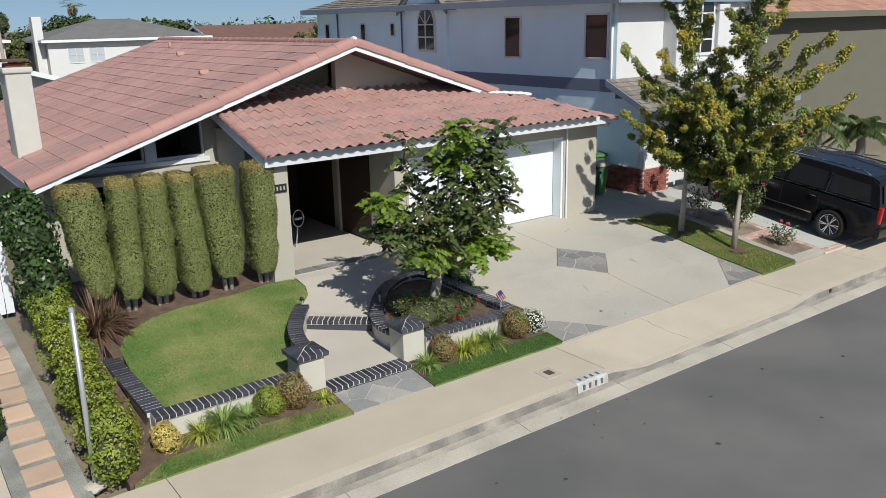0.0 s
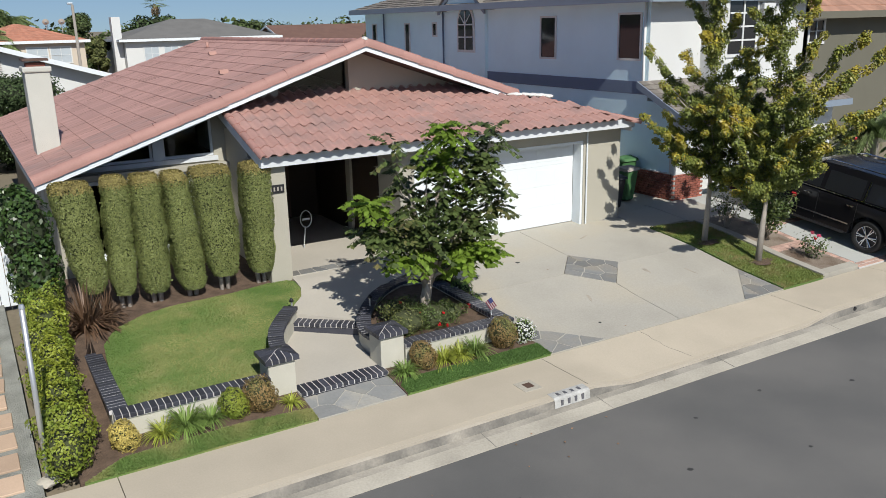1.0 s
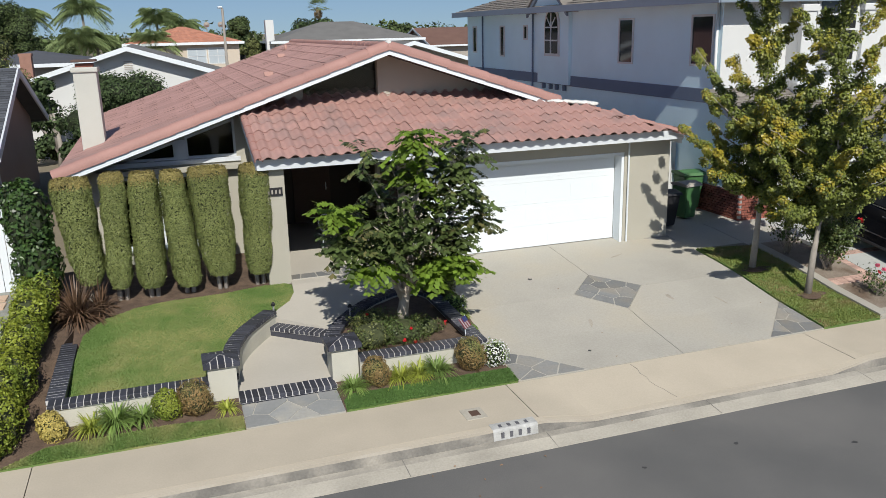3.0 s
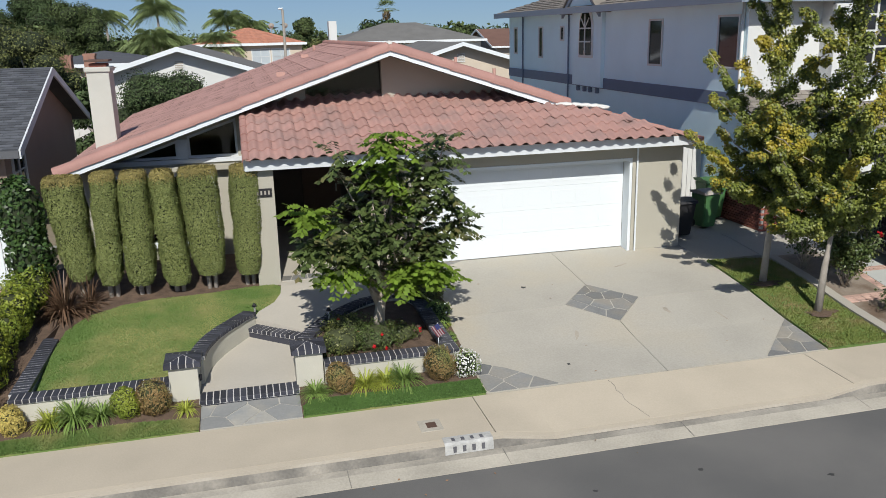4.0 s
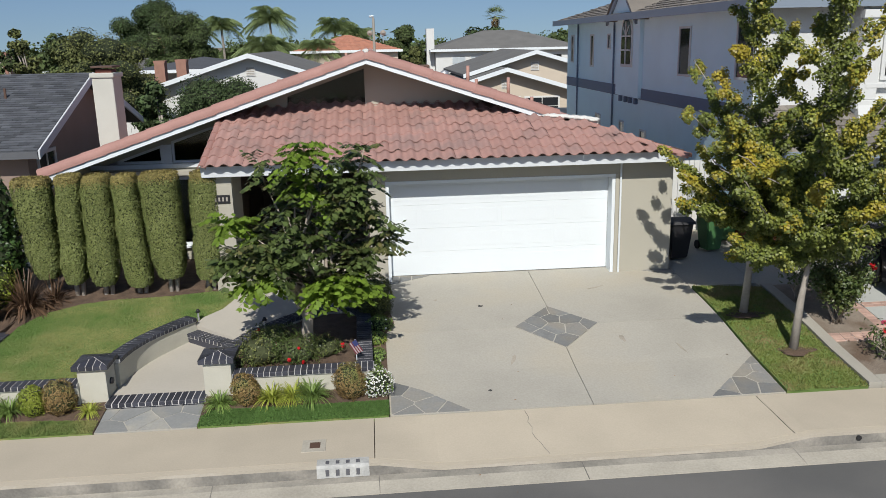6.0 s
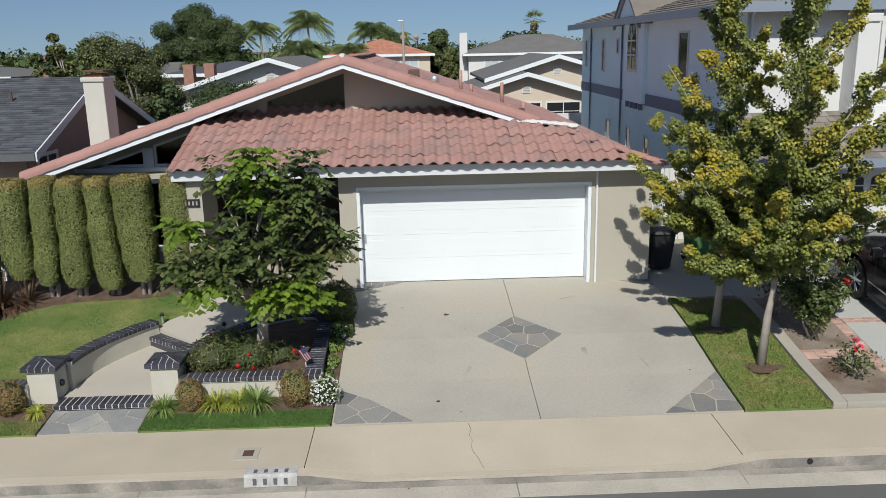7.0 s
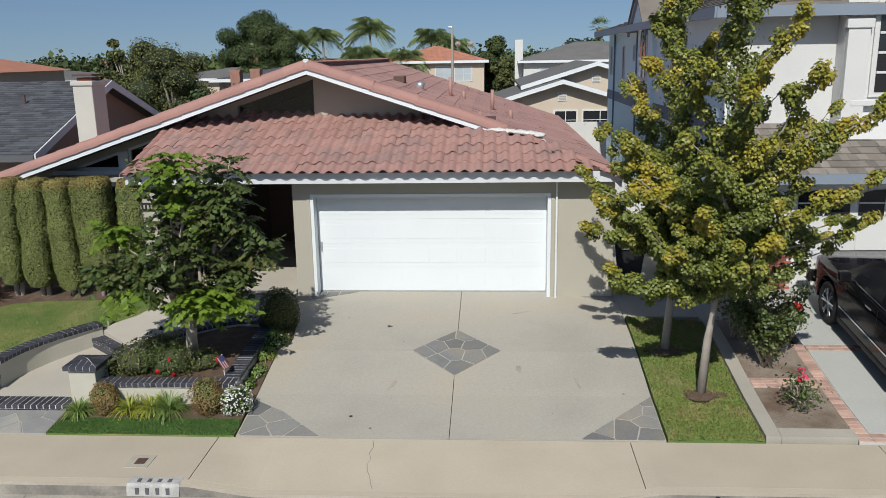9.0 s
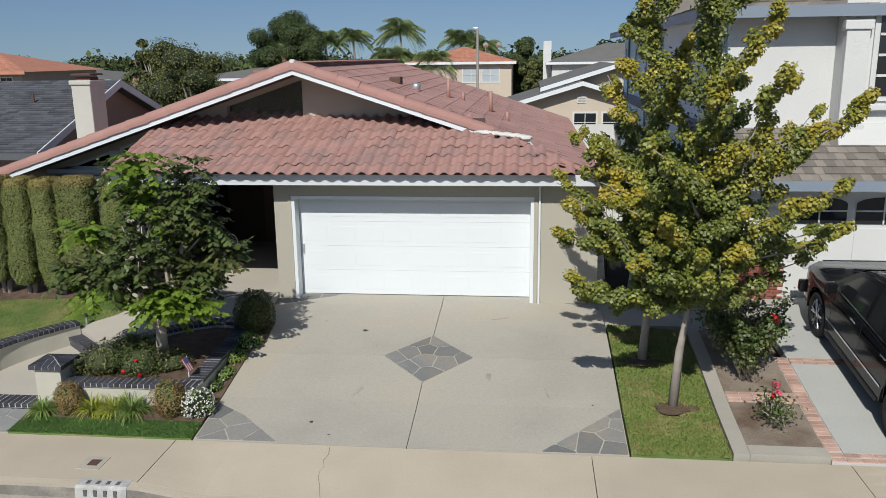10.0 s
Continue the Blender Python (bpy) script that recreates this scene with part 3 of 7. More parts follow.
# roof decks
rl = part("main_roof", prism([(EXL, roof_z(EXL)), (RX, RZ), (RX, RZ - 0.14), (EXL, roof_z(EXL) - 0.14)], "y", FY, BY), M_deck, house, "terracotta tiled gable slope")
rr = part("main_roof", prism([(EXR, roof_z(EXR)), (RX, RZ), (RX, RZ - 0.14), (EXR, roof_z(EXR) - 0.14)], "y", FY + 0.002, BY), M_deck, house, "terracotta tiled gable slope")
# right slope runs on to the front beside the hip
HIPX = lambda y: RX + (RZ - low_z(y)) / SL
_tri = [(EXR, 14.72), (HIPX(FY), FY), (EXR, FY)]
part("main_roof", poly_slab(_tri, lambda x, y: roof_z(x) - 0.004, 0.1), M_deck, house)
lowroof = part("porch_roof", poly_slab([(6.5, 14.72), (EXR, 14.72), (HIPX(16.9), 16.9), (HIPX(16.9), WY), (6.5, WY)], lambda x, y: low_z(y) - 0.01, 0.1), M_deck, house, "terracotta tiled lower roof over porch and garage")

# fascias
part("fascia", box(6.46, EXR + 0.02, 14.70, 14.74, 3.085, 3.295, 0.004), M_fascia, house, "pale grey eave board")
for xa, xb in ((EXL, RX), (RX, 14.35)):
    za, zb = roof_z(xa), roof_z(xb)
    part("rake_board", prism([(xa, za - 0.02), (xb, zb - 0.02), (xb, zb - 0.165), (xa, za - 0.165)], "y", FY - 0.035, FY - 0.002), M_white, house, "white rake board")
part("fascia", prism([(14.74, low_z(14.74)), (WY, low_z(WY)), (WY, low_z(WY) - 0.22), (14.74, low_z(14.74) - 0.24)], "x", 6.44, 6.48), M_fascia, house)
part("fascia", box(EXL - 0.03, EXL, FY, BY, roof_z(EXL) - 0.2, roof_z(EXL) - 0.01), M_fascia, house)
part("fascia", box(EXR, EXR + 0.03, 14.79, BY, roof_z(EXR) - 0.2, roof_z(EXR) - 0.01), M_fascia, house)

# S-shaped tiles
TW, TE = 0.264, 0.457


def tile_profile(u):
    u = u % 1.0
    return -0.010 * math.sin(math.pi * u / 0.34) if u < 0.34 else 0.052 * math.sin(math.pi * (u - 0.34) / 0.66)


def tile_mesh(name, w, l, lip=0.044, k=1.0, rolls=1):
    n = 9 * rolls
    v, f = [], []
    for i in range(n + 1):
        u = i / n
        x, z = (u - 0.5) * w * (1.0 if rolls > 1 else 1.02), k * tile_profile(min(u * rolls, rolls - 1e-6))
        v += [(x, -0.02, z + lip - 0.016), (x, -0.02, z + lip), (x, -0.02, z + lip), (x, l, z + 0.008)]
    for i in range(n):
        a, b = 4 * i, 4 * i + 4
        f += [(a, b, b + 1, a + 1), (a + 2, b + 2, b + 3, a + 3)]
    return pyd(name, v, f)


TILE = tile_mesh("tile", 2 * TW - 0.001, TE + 0.03, 0.034, 1.0, 2)
TILE.materials.append(M_tile)
TILE.polygons.foreach_set("use_smooth", [True] * len(TILE.polygons))


HALF = tile_mesh("tile", TW, TE + 0.03, 0.034)
HALF.materials.append(M_tile)
HALF.polygons.foreach_set("use_smooth", [True] * len(HALF.polygons))


TILE2 = tile_mesh("tile", TW, TE + 0.03, 0.020, 0.1)
TILE2.materials.append(M_tile)
TILE2.polygons.foreach_set("use_smooth", [True] * len(TILE2.polygons))


def frame_matrix(o, w, up):
    w, up = Vector(w).normalized(), Vector(up).normalized()
    n = w.cross(up)
    m = Matrix((w, up, n)).transposed().to_4x4()
    m.translation = o
    return m


def wob(m):
    return m @ Euler((random.gauss(0, 0.008), random.gauss(0, 0.008), random.gauss(0, 0.006))).to_matrix().to_4x4()


# the lower roof: every tile an object
_c = math.cos(math.atan(LS))
low_tiles = []
for r in range(8):
    # two rolls to a tile, joints staggered from course to course, halves at the ends
    y = LY0 + 0.05 + r * TE * _c
    lift = lambda: low_z(y) + 0.02 + random.uniform(-0.004, 0.007)
    end = min(HIPX(y + 0.25) + 0.16, EXR + 0.1)
    x = 6.5
    if r % 2 == 0:
        low_tiles.append((HALF, wob(frame_matrix((x + TW / 2, y, lift()), (1, 0, 0), (0, 1, LS)))))
        x += TW
    while x + TW < end:
        two = x + 2 * TW < end + 0.1
        low_tiles.append((TILE if two else HALF, wob(frame_matrix((x + (TW if two else TW / 2), y, lift()), (1, 0, 0), (0, 1, LS)))))
        x += 2 * TW if two else TW
for me, m in low_tiles:
    ob = new("tile", me)
    ob.parent = lowroof
    ob.matrix_basis = m

# the main slopes: near tiles single, the far ones joined
def joined_tiles(name, mats, material, parent, me=None):
    src = me or TILE
    co = np.empty(len(src.vertices) * 3)
    src.vertices.foreach_get("co", co)
    co = np.c_[co.reshape(-1, 3), np.ones(len(src.vertices))]
    fs = [tuple(p.vertices) for p in src.polygons]
    V, F = [], []
    for k, m in enumerate(mats):
        V.append((co @ np.array(m).T)[:, :3])
        F += [tuple(i + k * len(co) for i in f) for f in fs]
    me = pyd(name, np.concatenate(V).tolist(), F)
    ob = part_data(name, me, material, parent, "", True)
    ob.location = (0, 0, 0) if parent is not None and parent.location.length == 0 else ob.location
    return tagged(ob, "terracotta roof tiles, weathered", kind="stuff")


_cs = math.cos(math.atan(SL))
nrow = int((RX - EXL) / _cs / TE)
for side, deck in ((-1, rl), (1, rr)):
    far, near = [], []
    ex = EXL if side < 0 else EXR
    rows = int(abs(RX - ex) / _cs / TE) + 1
    for r in range(rows):
        x = ex + side * 0.03 - side * r * TE * _cs
        if abs(x - RX) < 0.1:
            continue
        y0 = FY + 0.22
        if side > 0:
            while x - 0.2 > HIPX(FY) and low_z(y0 - TW * 0.6) > roof_z(x - 0.2) and y0 - TW > LY0 - 0.1:
                y0 -= TW
        k = 0
        while y0 + TW * k < BY:
            y = y0 + TW * (k + 0.5)
            m = wob(frame_matrix((x, y, roof_z(x) + 0.02), (0, side, 0), (-side, 0, SL)))
            (near if k < (9 if side < 0 else 5) else far).append(m)
            k += 1
    for m in near:
        ob = new("tile", TILE2)
        ob.parent = deck
        ob.matrix_basis = m
    joined_tiles("far_tiles", far, M_tile_j, deck, TILE2)


# rake, ridge and hip caps: tapered barrels
def barrel(name, l, r0, r1, drop=0.0):
    v, f, n = [], [], 8
    angs = span(-0.15, math.pi + 0.15, n)
    for a in angs:
        v += [(r0 * math.cos(a), 0, r0 * math.sin(a)), (r1 * math.cos(a), l, r1 * math.sin(a) - 0.012), ((r0 - 0.02) * math.cos(a), 0, (r0 - 0.02) * math.sin(a)), (r0 * math.cos(a), 0, r0 * math.sin(a))]
    for i in range(n):
        a, b = 4 * i, 4 * i + 4
        f += [(a, b, b + 1, a + 1), (a + 3, a + 2, b + 2, b + 3)]
    me = pyd(name, v, f)
    me.materials.append(M_raketile)
    me.polygons.foreach_set("use_smooth", [True] * len(me.polygons))
    return me


CAP = barrel("cap_tile", 0.50, 0.10, 0.094)


def caps(name, a, b, parent, me=CAP, step=0.45, lift=0.0):
    a, b = Vector(a), Vector(b)
    d = (b - a)
    n = max(1, round(d.length / step))
    up = d.normalized()
    w = up.cross(Vector((0, 0, 1))).normalized()
    for i in range(n):
        ob = new(name, me)
        ob.parent = parent
        ob.matrix_basis = wob(frame_matrix(a + d * (i / n) + Vector((0, 0, lift)), w, up))


def rake_mesh(side):
    """A rake tile: round on top with a flange down the gable side. side: where the flange is, in local x."""
    v, f = [], []
    prof = [(-0.17, -0.03)] + [(-0.155 * math.cos(a), 0.13 * math.sin(a)) for a in span(0.15, math.pi - 0.25, 7)] + [(0.16, -0.02), (0.16, -0.075)]
    for x, z in prof:
        v += [(side * x * 1.02, 0, z + 0.014), (side * x, 0.56, z), (side * (x * 1.03 - (0.02 if x > 0 else -0.02)), 0, z - 0.004), (side * x * 1.02, 0, z + 0.014)]
    for i in range(len(prof) - 1):
        a, b = 4 * i, 4 * i + 4
        f += [(a, b, b + 1, a + 1), (a + 3, a + 2, b + 2, b + 3)]
    me = pyd("rake_tile", v, f)
    me.materials.append(M_raketile)
    me.polygons.foreach_set("use_smooth", [True] * len(me.polygons))
    return me


caps("rake_tile", (EXL - 0.05, FY + 0.09, roof_z(EXL - 0.05)), (RX, FY + 0.09, RZ), rl, rake_mesh(1), 0.5, 0.02)
caps("rake_tile", (HIPX(FY) + 0.05, FY + 0.09, roof_z(HIPX(FY) + 0.05)), (RX, FY + 0.09, RZ), rr, rake_mesh(-1), 0.5, 0.02)
caps("ridge_tile", (RX, FY + 0.1, RZ + 0.02), (RX, BY, RZ + 0.02), rl)
HIPCAP = barrel("hip_tile", 0.48, 0.10, 0.088)
caps("hip_tile", (EXR + 0.03, LY0 - 0.03, roof_z(EXR) + 0.03), (HIPX(FY) + 0.5, FY - 0.35, roof_z(HIPX(FY) + 0.5) + 0.02), rr, HIPCAP)
RAKE2 = barrel("edge_tile", 0.48, 0.085, 0.075)
caps("edge_tile", (6.5, LY0 + 0.06, low_z(LY0 + 0.06) + 0.0), (6.5, WY - 0.6, low_z(WY - 0.6)), lowroof, RAKE2)


def blob(c, r, seed, amp=0.25, sub=3, freq=2.0):
    bm = bmesh.new()
    bmesh.ops.create_icosphere(bm, subdivisions=sub, radius=1)
    for v in bm.verts:
        k = 1 + amp * noise.noise(v.co * freq + Vector((seed, seed * 2, 0)))
        v.co = Vector((v.co.x * r[0] * k + c[0], v.co.y * r[1] * k + c[1], v.co.z * r[2] * k + c[2]))
    return bm


# white cement where the rake dies into the lower roof
for i, x in enumerate(span(13.85, 14.8, 9)):
    y = FY - 0.12 - 0.28 * (x - 13.85)
    part("cement_patch", blob((x, y, min(low_z(y), roof_z(x) + 0.12) + 0.06), (0.15, 0.10, 0.04 + 0.012 * (i % 2)), i, 0.3), M_cement, rr, "rough white cement patch", True)
part("cement_patch", prism([(14.72, roof_z(14.8) + 0.08), (15.02, roof_z(14.9) - 0.02), (14.80, roof_z(14.8) + 0.24)], "y", FY - 0.42, FY - 0.30), M_cement, rr, "pointed end of the cement")
part("cement_patch", blob((RX, FY + 0.02, RZ + 0.11), (0.07, 0.07, 0.05), 9, 0.5), M_cement, rl, "rough white cement patch", True)

# roof vents and pipes
def pipe(x, y, h, r=0.05, name="vent_pipe"):
    z = roof_z(x)
    bm = tube([(x, y, z - 0.05), (x, y, z + h)], [r, r], 10)
    p = part(name, bm, M_metalpipe, rr if x > RX else rl, "pink-painted vent pipe", True)
    return p


for x, y, h in ((12.66, 21.84, 0.55), (13.0, 22.6, 0.25), (13.82, 21.81, 0.58), (14.3, 20.8, 0.25), (9.1, 27.5, 0.2)):
    pipe(x, y, h)
bmv = box(11.2, 11.5, 20.8, 21.2, roof_z(11.2) - 0.05, roof_z(11.2) + 0.14, 0.03)
part("roof_vent", bmv, M_iron, rr, "low dark roof vent")
part("roof_vent", tube([(11.9, 20.9, roof_z(11.9)), (11.9, 20.9, roof_z(11.9) + 0.16), (11.9, 20.9, roof_z(11.9) + 0.22)], [0.09, 0.13, 0.04], 12), M_steel, rr, "small turbine vent", True)
for x, y in ((7.6, 20.5), (8.6, 25.0)):
    part("roof_vent", prism([(y - 0.11, roof_z(x) + 0.02), (y + 0.11, roof_z(x) + 0.02), (y, roof_z(x) + 0.13)], "x", x - 0.15, x + 0.08), M_metalpipe, rl, "small pink dormer vent")

# chimney
ch = part("chimney", box(2.94, 3.46, 19.80, 20.55, 0.4, 4.92, 0.03), M_chim, house, "cream stucco chimney")
part("chimney_crown", box(2.90, 3.50, 19.76, 20.59, 4.90, 5.02, 0.03), M_chim, ch)
part("flue", box(3.0, 3.4, 19.95, 20.4, 5.0, 5.10, 0.02), M_brick, ch, "red clay flue")
part("spark_cap", box(2.93, 3.47, 19.85, 20.5, 5.14, 5.19, 0.01), M_iron, ch, "dark metal spark cap")

# garage door: four sections of raised panels in a white frame
gd = thing("garage_door", "white sectional garage door, closed", "garage door", (12.54, 15.5, 0.66))
for i in range(4):
    z0 = 0.672 + i * 0.517
    sec = part("panel", box(10.16, 14.92, 15.43, 15.48, z0 + 0.001, z0 + 0.516, 0.004), M_white, gd)
    for j in range(8):
        x = 10.24 + j * 0.585
        part("raised_field", box(x, x + 0.5, 15.4268, 15.432, z0 + 0.10, z0 + 0.41, 0.003), M_white, sec)
part("door_frame", box(10.09, 10.16, 15.115, 15.42, 0.55, 2.74, 0.006), M_white, gd)
part("jamb", box(10.02, 10.088, 15.105, 15.42, 0.5, 2.80), M_housewall, house)
part("jamb", box(14.992, 15.06, 15.105, 15.42, 0.5, 2.80), M_housewall, house)
part("door_frame", box(14.92, 14.99, 15.115, 15.42, 0.55, 2.74, 0.006), M_white, gd)
part("door_header", box(10.09, 14.99, 15.115, 15.42, 2.74, 2.80, 0.006), M_white, gd)
part("lock", box(10.2, 10.24, 15.40, 15.43, 1.55, 1.75, 0.006), M_steel, gd, "steel door lock")
part("track_pipe", tube([(15.10, 15.09, 0.62), (15.10, 15.09, 3.08)], [0.022, 0.022], 8), M_white, gd)
# plaque on the porch pier: digits as bars
pq = thing("house_plaque", "small black plaque with pale bars", "house plaque", (6.78, 14.84, 2.62))
part("plate", box(6.6, 6.95, 14.835, 14.855, 2.53, 2.70, 0.004), M_black, pq)
for i in range(4):
    part("bar", box(6.65 + 0.075 * i, 6.682 + 0.075 * i, 14.830, 14.837, 2.575, 2.655), M_greywall, pq, "pale bar")

# ---- neighbour's two-storey house ----
nb = thing("two_storey_house", "white stucco two-storey house with slate-blue trim, sides tinted for shade", "house", (22.0, 25.0, 0.6))
NX, NY0, NY1, NXR, NZ = 18.9, 16.9, 35.6, 26.0, 6.35
lw = [(17.22, 18.2, 4.55, 5.9), (21.15, 22.0, 4.5, 5.87), (31.2, 31.65, 4.5, 5.75), (34.4, 34.85, 4.6, 5.75), (28.9, 29.25, 5.2, 5.75),
      (24.6, 25.2, 1.6, 2.6), (27.0, 27.5, 1.5, 2.7), (30.0, 30.7, 1.6, 2.7)]
# side wall takes the shade-tinted stucco, the sunlit front the white one
part("wall", wall("x", NX, 0.2, NY0, NY1, 0.3, lambda u: NZ, lw), M_nbwall, nb, "stucco side wall, tinted blue for shade")
for u0, u1, z0, z1 in lw:
    window(nb, "x", NX, u0 + 0.05, u1 - 0.05, z0 + 0.05, z1 - 0.05, 0.06, 0.04, None, M_nbwhite, sill=False)
part("wall", wall("y", NY0 - 0.006, 0.2, NX + 0.004, 20.995, 3.0, lambda u: NZ), M_nbwhite, nb, "white stucco front wall")
part("wall", box(NX, NXR, NY1 - 0.2, NY1, 0.3, NZ), M_nbwall, nb)
part("wall", box(NXR - 0.2, NXR, NY0, NY1 - 0.2, 0.3, NZ), M_nbwall, nb)
part("trim_band", box(NX - 0.03, NX - 0.002, NY0 - 0.02, NY1, 3.58, 3.95, 0.006), M_nbband, nb, "slate-blue band")
part("downpipe", tube([(NX - 0.05, 17.05, 6.2), (NX - 0.05, 17.05, 3.9), (18.75, 16.4, 3.6)], [0.04] * 3, 8), M_nbwhite, nb, "white downpipe", True)
for y in (28.35, 33.6):
    part("downpipe", tube([(NX - 0.05, y, 6.2), (NX - 0.05, y, 0.7)], [0.035] * 2, 8), M_nbband, nb, "blue-grey downpipe", True)
# oriel bay with a pointed window and a small gable
part("oriel", box(NX - 0.14, NX - 0.004, 25.2, 27.7, 3.62, 6.25), M_nbwall, nb, "projecting bay")
part("oriel_gable", prism([(25.0, 6.25), (27.9, 6.25), (26.45, 7.35)], "x", NX - 0.36, NX + 1.5), M_nbwall, nb)
for s in (-1, 1):
    part("gable_board", prism([(26.45, 7.46), (26.45 + s * 1.65, 6.22), (26.45 + s * 1.65, 6.02), (26.45, 7.24)], "x", NX - 0.45, NX - 0.365), M_nbfascia, nb)
    part("gable_roof", prism([(26.45, 7.5), (26.45 + s * 1.7, 6.22), (26.45 + s * 1.7, 6.16), (26.45, 7.44)], "x", NX - 0.5, NX + 2.5), M_nbroof, nb)
for y in (25.6, 26.2, 26.7, 27.3):
    part("bracket", box(NX - 0.13, NX - 0.005, y - 0.06, y + 0.06, 3.4, 3.62, 0.02), M_nbband, nb)


def arch_window(parent, axis, pos, uc, w, z0, z1, point=0.0):
    """A round-headed window with mullion, rail and spokes."""
    r = w / 2
    def outline(rr, base):
        pts = [(uc - rr, base), (uc + rr, base)]
        for i in range(11):
            a = math.pi * i / 10
            pts.append((uc + rr * math.cos(a), z1 - r + rr * math.sin(a) * (1 + point)))
        return pts
    def ex(pts, a, b):
        return prism(pts, axis, pos + a, pos + b)
    fr = part("window", ex(outline(r + 0.1, z0 - 0.1), -0.05, 0.0), M_nbwhite, parent)
    part("pane", ex(outline(r, z0), -0.065, -0.052), M_glassdark, fr, "dark reflecting glass")
    bm = bmesh.new()
    add_prism(bm, [(uc - 0.03, z0), (uc + 0.03, z0), (uc + 0.03, z1), (uc - 0.03, z1)], axis, pos - 0.09, pos - 0.066)
    for k in (-0.5, 0.5) if w > 1.2 else ():
        add_prism(bm, [(uc + k * r - 0.018, z0), (uc + k * r + 0.018, z0), (uc + k * r + 0.018, z1 - r * 0.2), (uc + k * r - 0.018, z1 - r * 0.2)], axis, pos - 0.0865, pos - 0.067)
    n = max(2, int((z1 - r - z0) / 0.38))
    for i in range(1, n + 1):
        z = z0 + (z1 - r - z0) * i / n
        add_prism(bm, [(uc - r, z - 0.025), (uc + r, z - 0.025), (uc + r, z + 0.025), (uc - r, z + 0.025)], axis, pos - 0.088, pos - 0.068)
    for a in (0.8, math.pi - 0.8):
        c, s = math.cos(a), math.sin(a)
        o = (uc, z1 - r)
        add_prism(bm, [(o[0] - 0.02 * s, o[1] + 0.02 * c), (o[0] + 0.02 * s, o[1] - 0.02 * c), (o[0] + r * c + 0.02 * s, o[1] + r * s - 0.02 * c), (o[0] + r * c - 0.02 * s, o[1] + r * s + 0.02 * c)], axis, pos - 0.086, pos - 0.07)
    part("glazing_bar", bm, M_nbwhite, fr)


arch_window(nb, "x", NX - 0.14, 26.45, 1.0, 4.72, 6.15, 0.25)
# front tower bay with the tall arched window
WINC, WINW = 22.25, 1.2
part("wall", wall("y", 16.5, 0.3, 21.0, 24.6, 3.3, lambda u: 7.3), M_nbwhite, nb, "white stucco front bay")
part("wall", box(21.0, 21.2, 16.8, 18, 3.3, 7.3), M_nbwhite, nb)
part("wall", wall("y", NY0, 0.2, 24.6, NXR, 3.0, lambda u: NZ), M_nbwhite, nb)
arch_window(nb, "y", 16.5, WINC, WINW, 4.64, 6.82)
part("window_sill", box(21.16, 23.05, 16.35, 16.495, 4.36, 4.48, 0.02), M_nbwhite, nb)
part("bay_base", prism([(16.2, 3.55), (16.5, 3.55), (16.5, 4.1), (16.35, 4.1)], "x", 21.0, 24.7), M_nbwhite, nb)
for x in (WINC - WINW / 2 - 0.43, WINC + WINW / 2 + 0.43):
    pl = part("pilaster", box(x - 0.22, x + 0.22, 16.36, 16.497, 4.1, 5.92, 0.015), M_nbwhite, nb)
    part("capital", box(x - 0.27, x + 0.27, 16.32, 16.497, 5.92, 6.10, 0.02), M_nbwhite, pl)
    part("plinth", box(x - 0.27, x + 0.27, 16.32, 16.497, 3.9, 4.1, 0.02), M_nbwhite, pl)


def courses(name, a, b, c, d, n, material, parent, jog=0.0, cols=0, label=""):
    """Overlapping courses on the quad a, b (eave) to d, c (top), each course a stepped wedge, cut in cols pieces."""
    a, b, c, d = map(Vector, (a, b, c, d))
    nrm = (b - a).cross(d - a).normalized()
    if nrm.z < 0:
        nrm = -nrm
    V, F = [], []
    for i in range(n):
        l0, r0 = a.lerp(d, i / n), b.lerp(c, i / n)
        l1, r1 = a.lerp(d, min(1, (i + 1.12) / n)), b.lerp(c, min(1, (i + 1.12) / n))
        k = max(1, cols)
        sh = 0.5 / k if i % 2 else 0.0
        cuts = [0.0, *[min(1, max(0, (j + random.uniform(-0.12, 0.12)) / k + sh)) for j in range(1, k)], 1.0]
        for u, w in zip(cuts, cuts[1:]):
            if w - u < 0.002:
                continue
            e = 0.25 * (w - u) * 0.03
            p = [l0.lerp(r0, u + e), l0.lerp(r0, w - e), l1.lerp(r1, w - e), l1.lerp(r1, u + e)]
            h = 0.030 + random.uniform(-jog, jog)
            s = len(V)
            V += [p[0] + nrm * h, p[1] + nrm * h, p[2] + nrm * 0.006, p[3] + nrm * 0.006, p[0], p[1]]
            F += [(s, s + 1, s + 2, s + 3), (s + 4, s + 5, s + 1, s)]
    ob = part_data(name, pyd(name, [tuple(v) for v in V], F), material, parent, label)
    return tagged(ob, kind="stuff")


# hip roof
ov = 0.55
e = [(NX - ov, NY0 - ov, NZ), (NXR + ov, NY0 - ov, NZ), (NXR + ov, NY1 + ov, NZ), (NX - ov, NY1 + ov, NZ)]
hx, hz = (NX + NXR) / 2, NZ + 1.35
h0, h1 = (hx, NY0 + 3.2, hz), (hx, NY1 - 3.2, hz)
hb = bmesh.new()
vs = [hb.verts.new(p) for p in (*e, h0, h1)]
for f in ((0, 1, 4), (1, 2, 5, 4), (2, 3, 5), (3, 0, 4, 5), (3, 2, 1, 0)):
    hb.faces.new([vs[i] for i in f])
hr = part("hip_roof", hb, M_deck, nb, "grey-brown concrete tile roof")
courses("shingle_cover", e[3], e[0], h0, h1, 15, M_nbroof, hr, 0.006, 60)
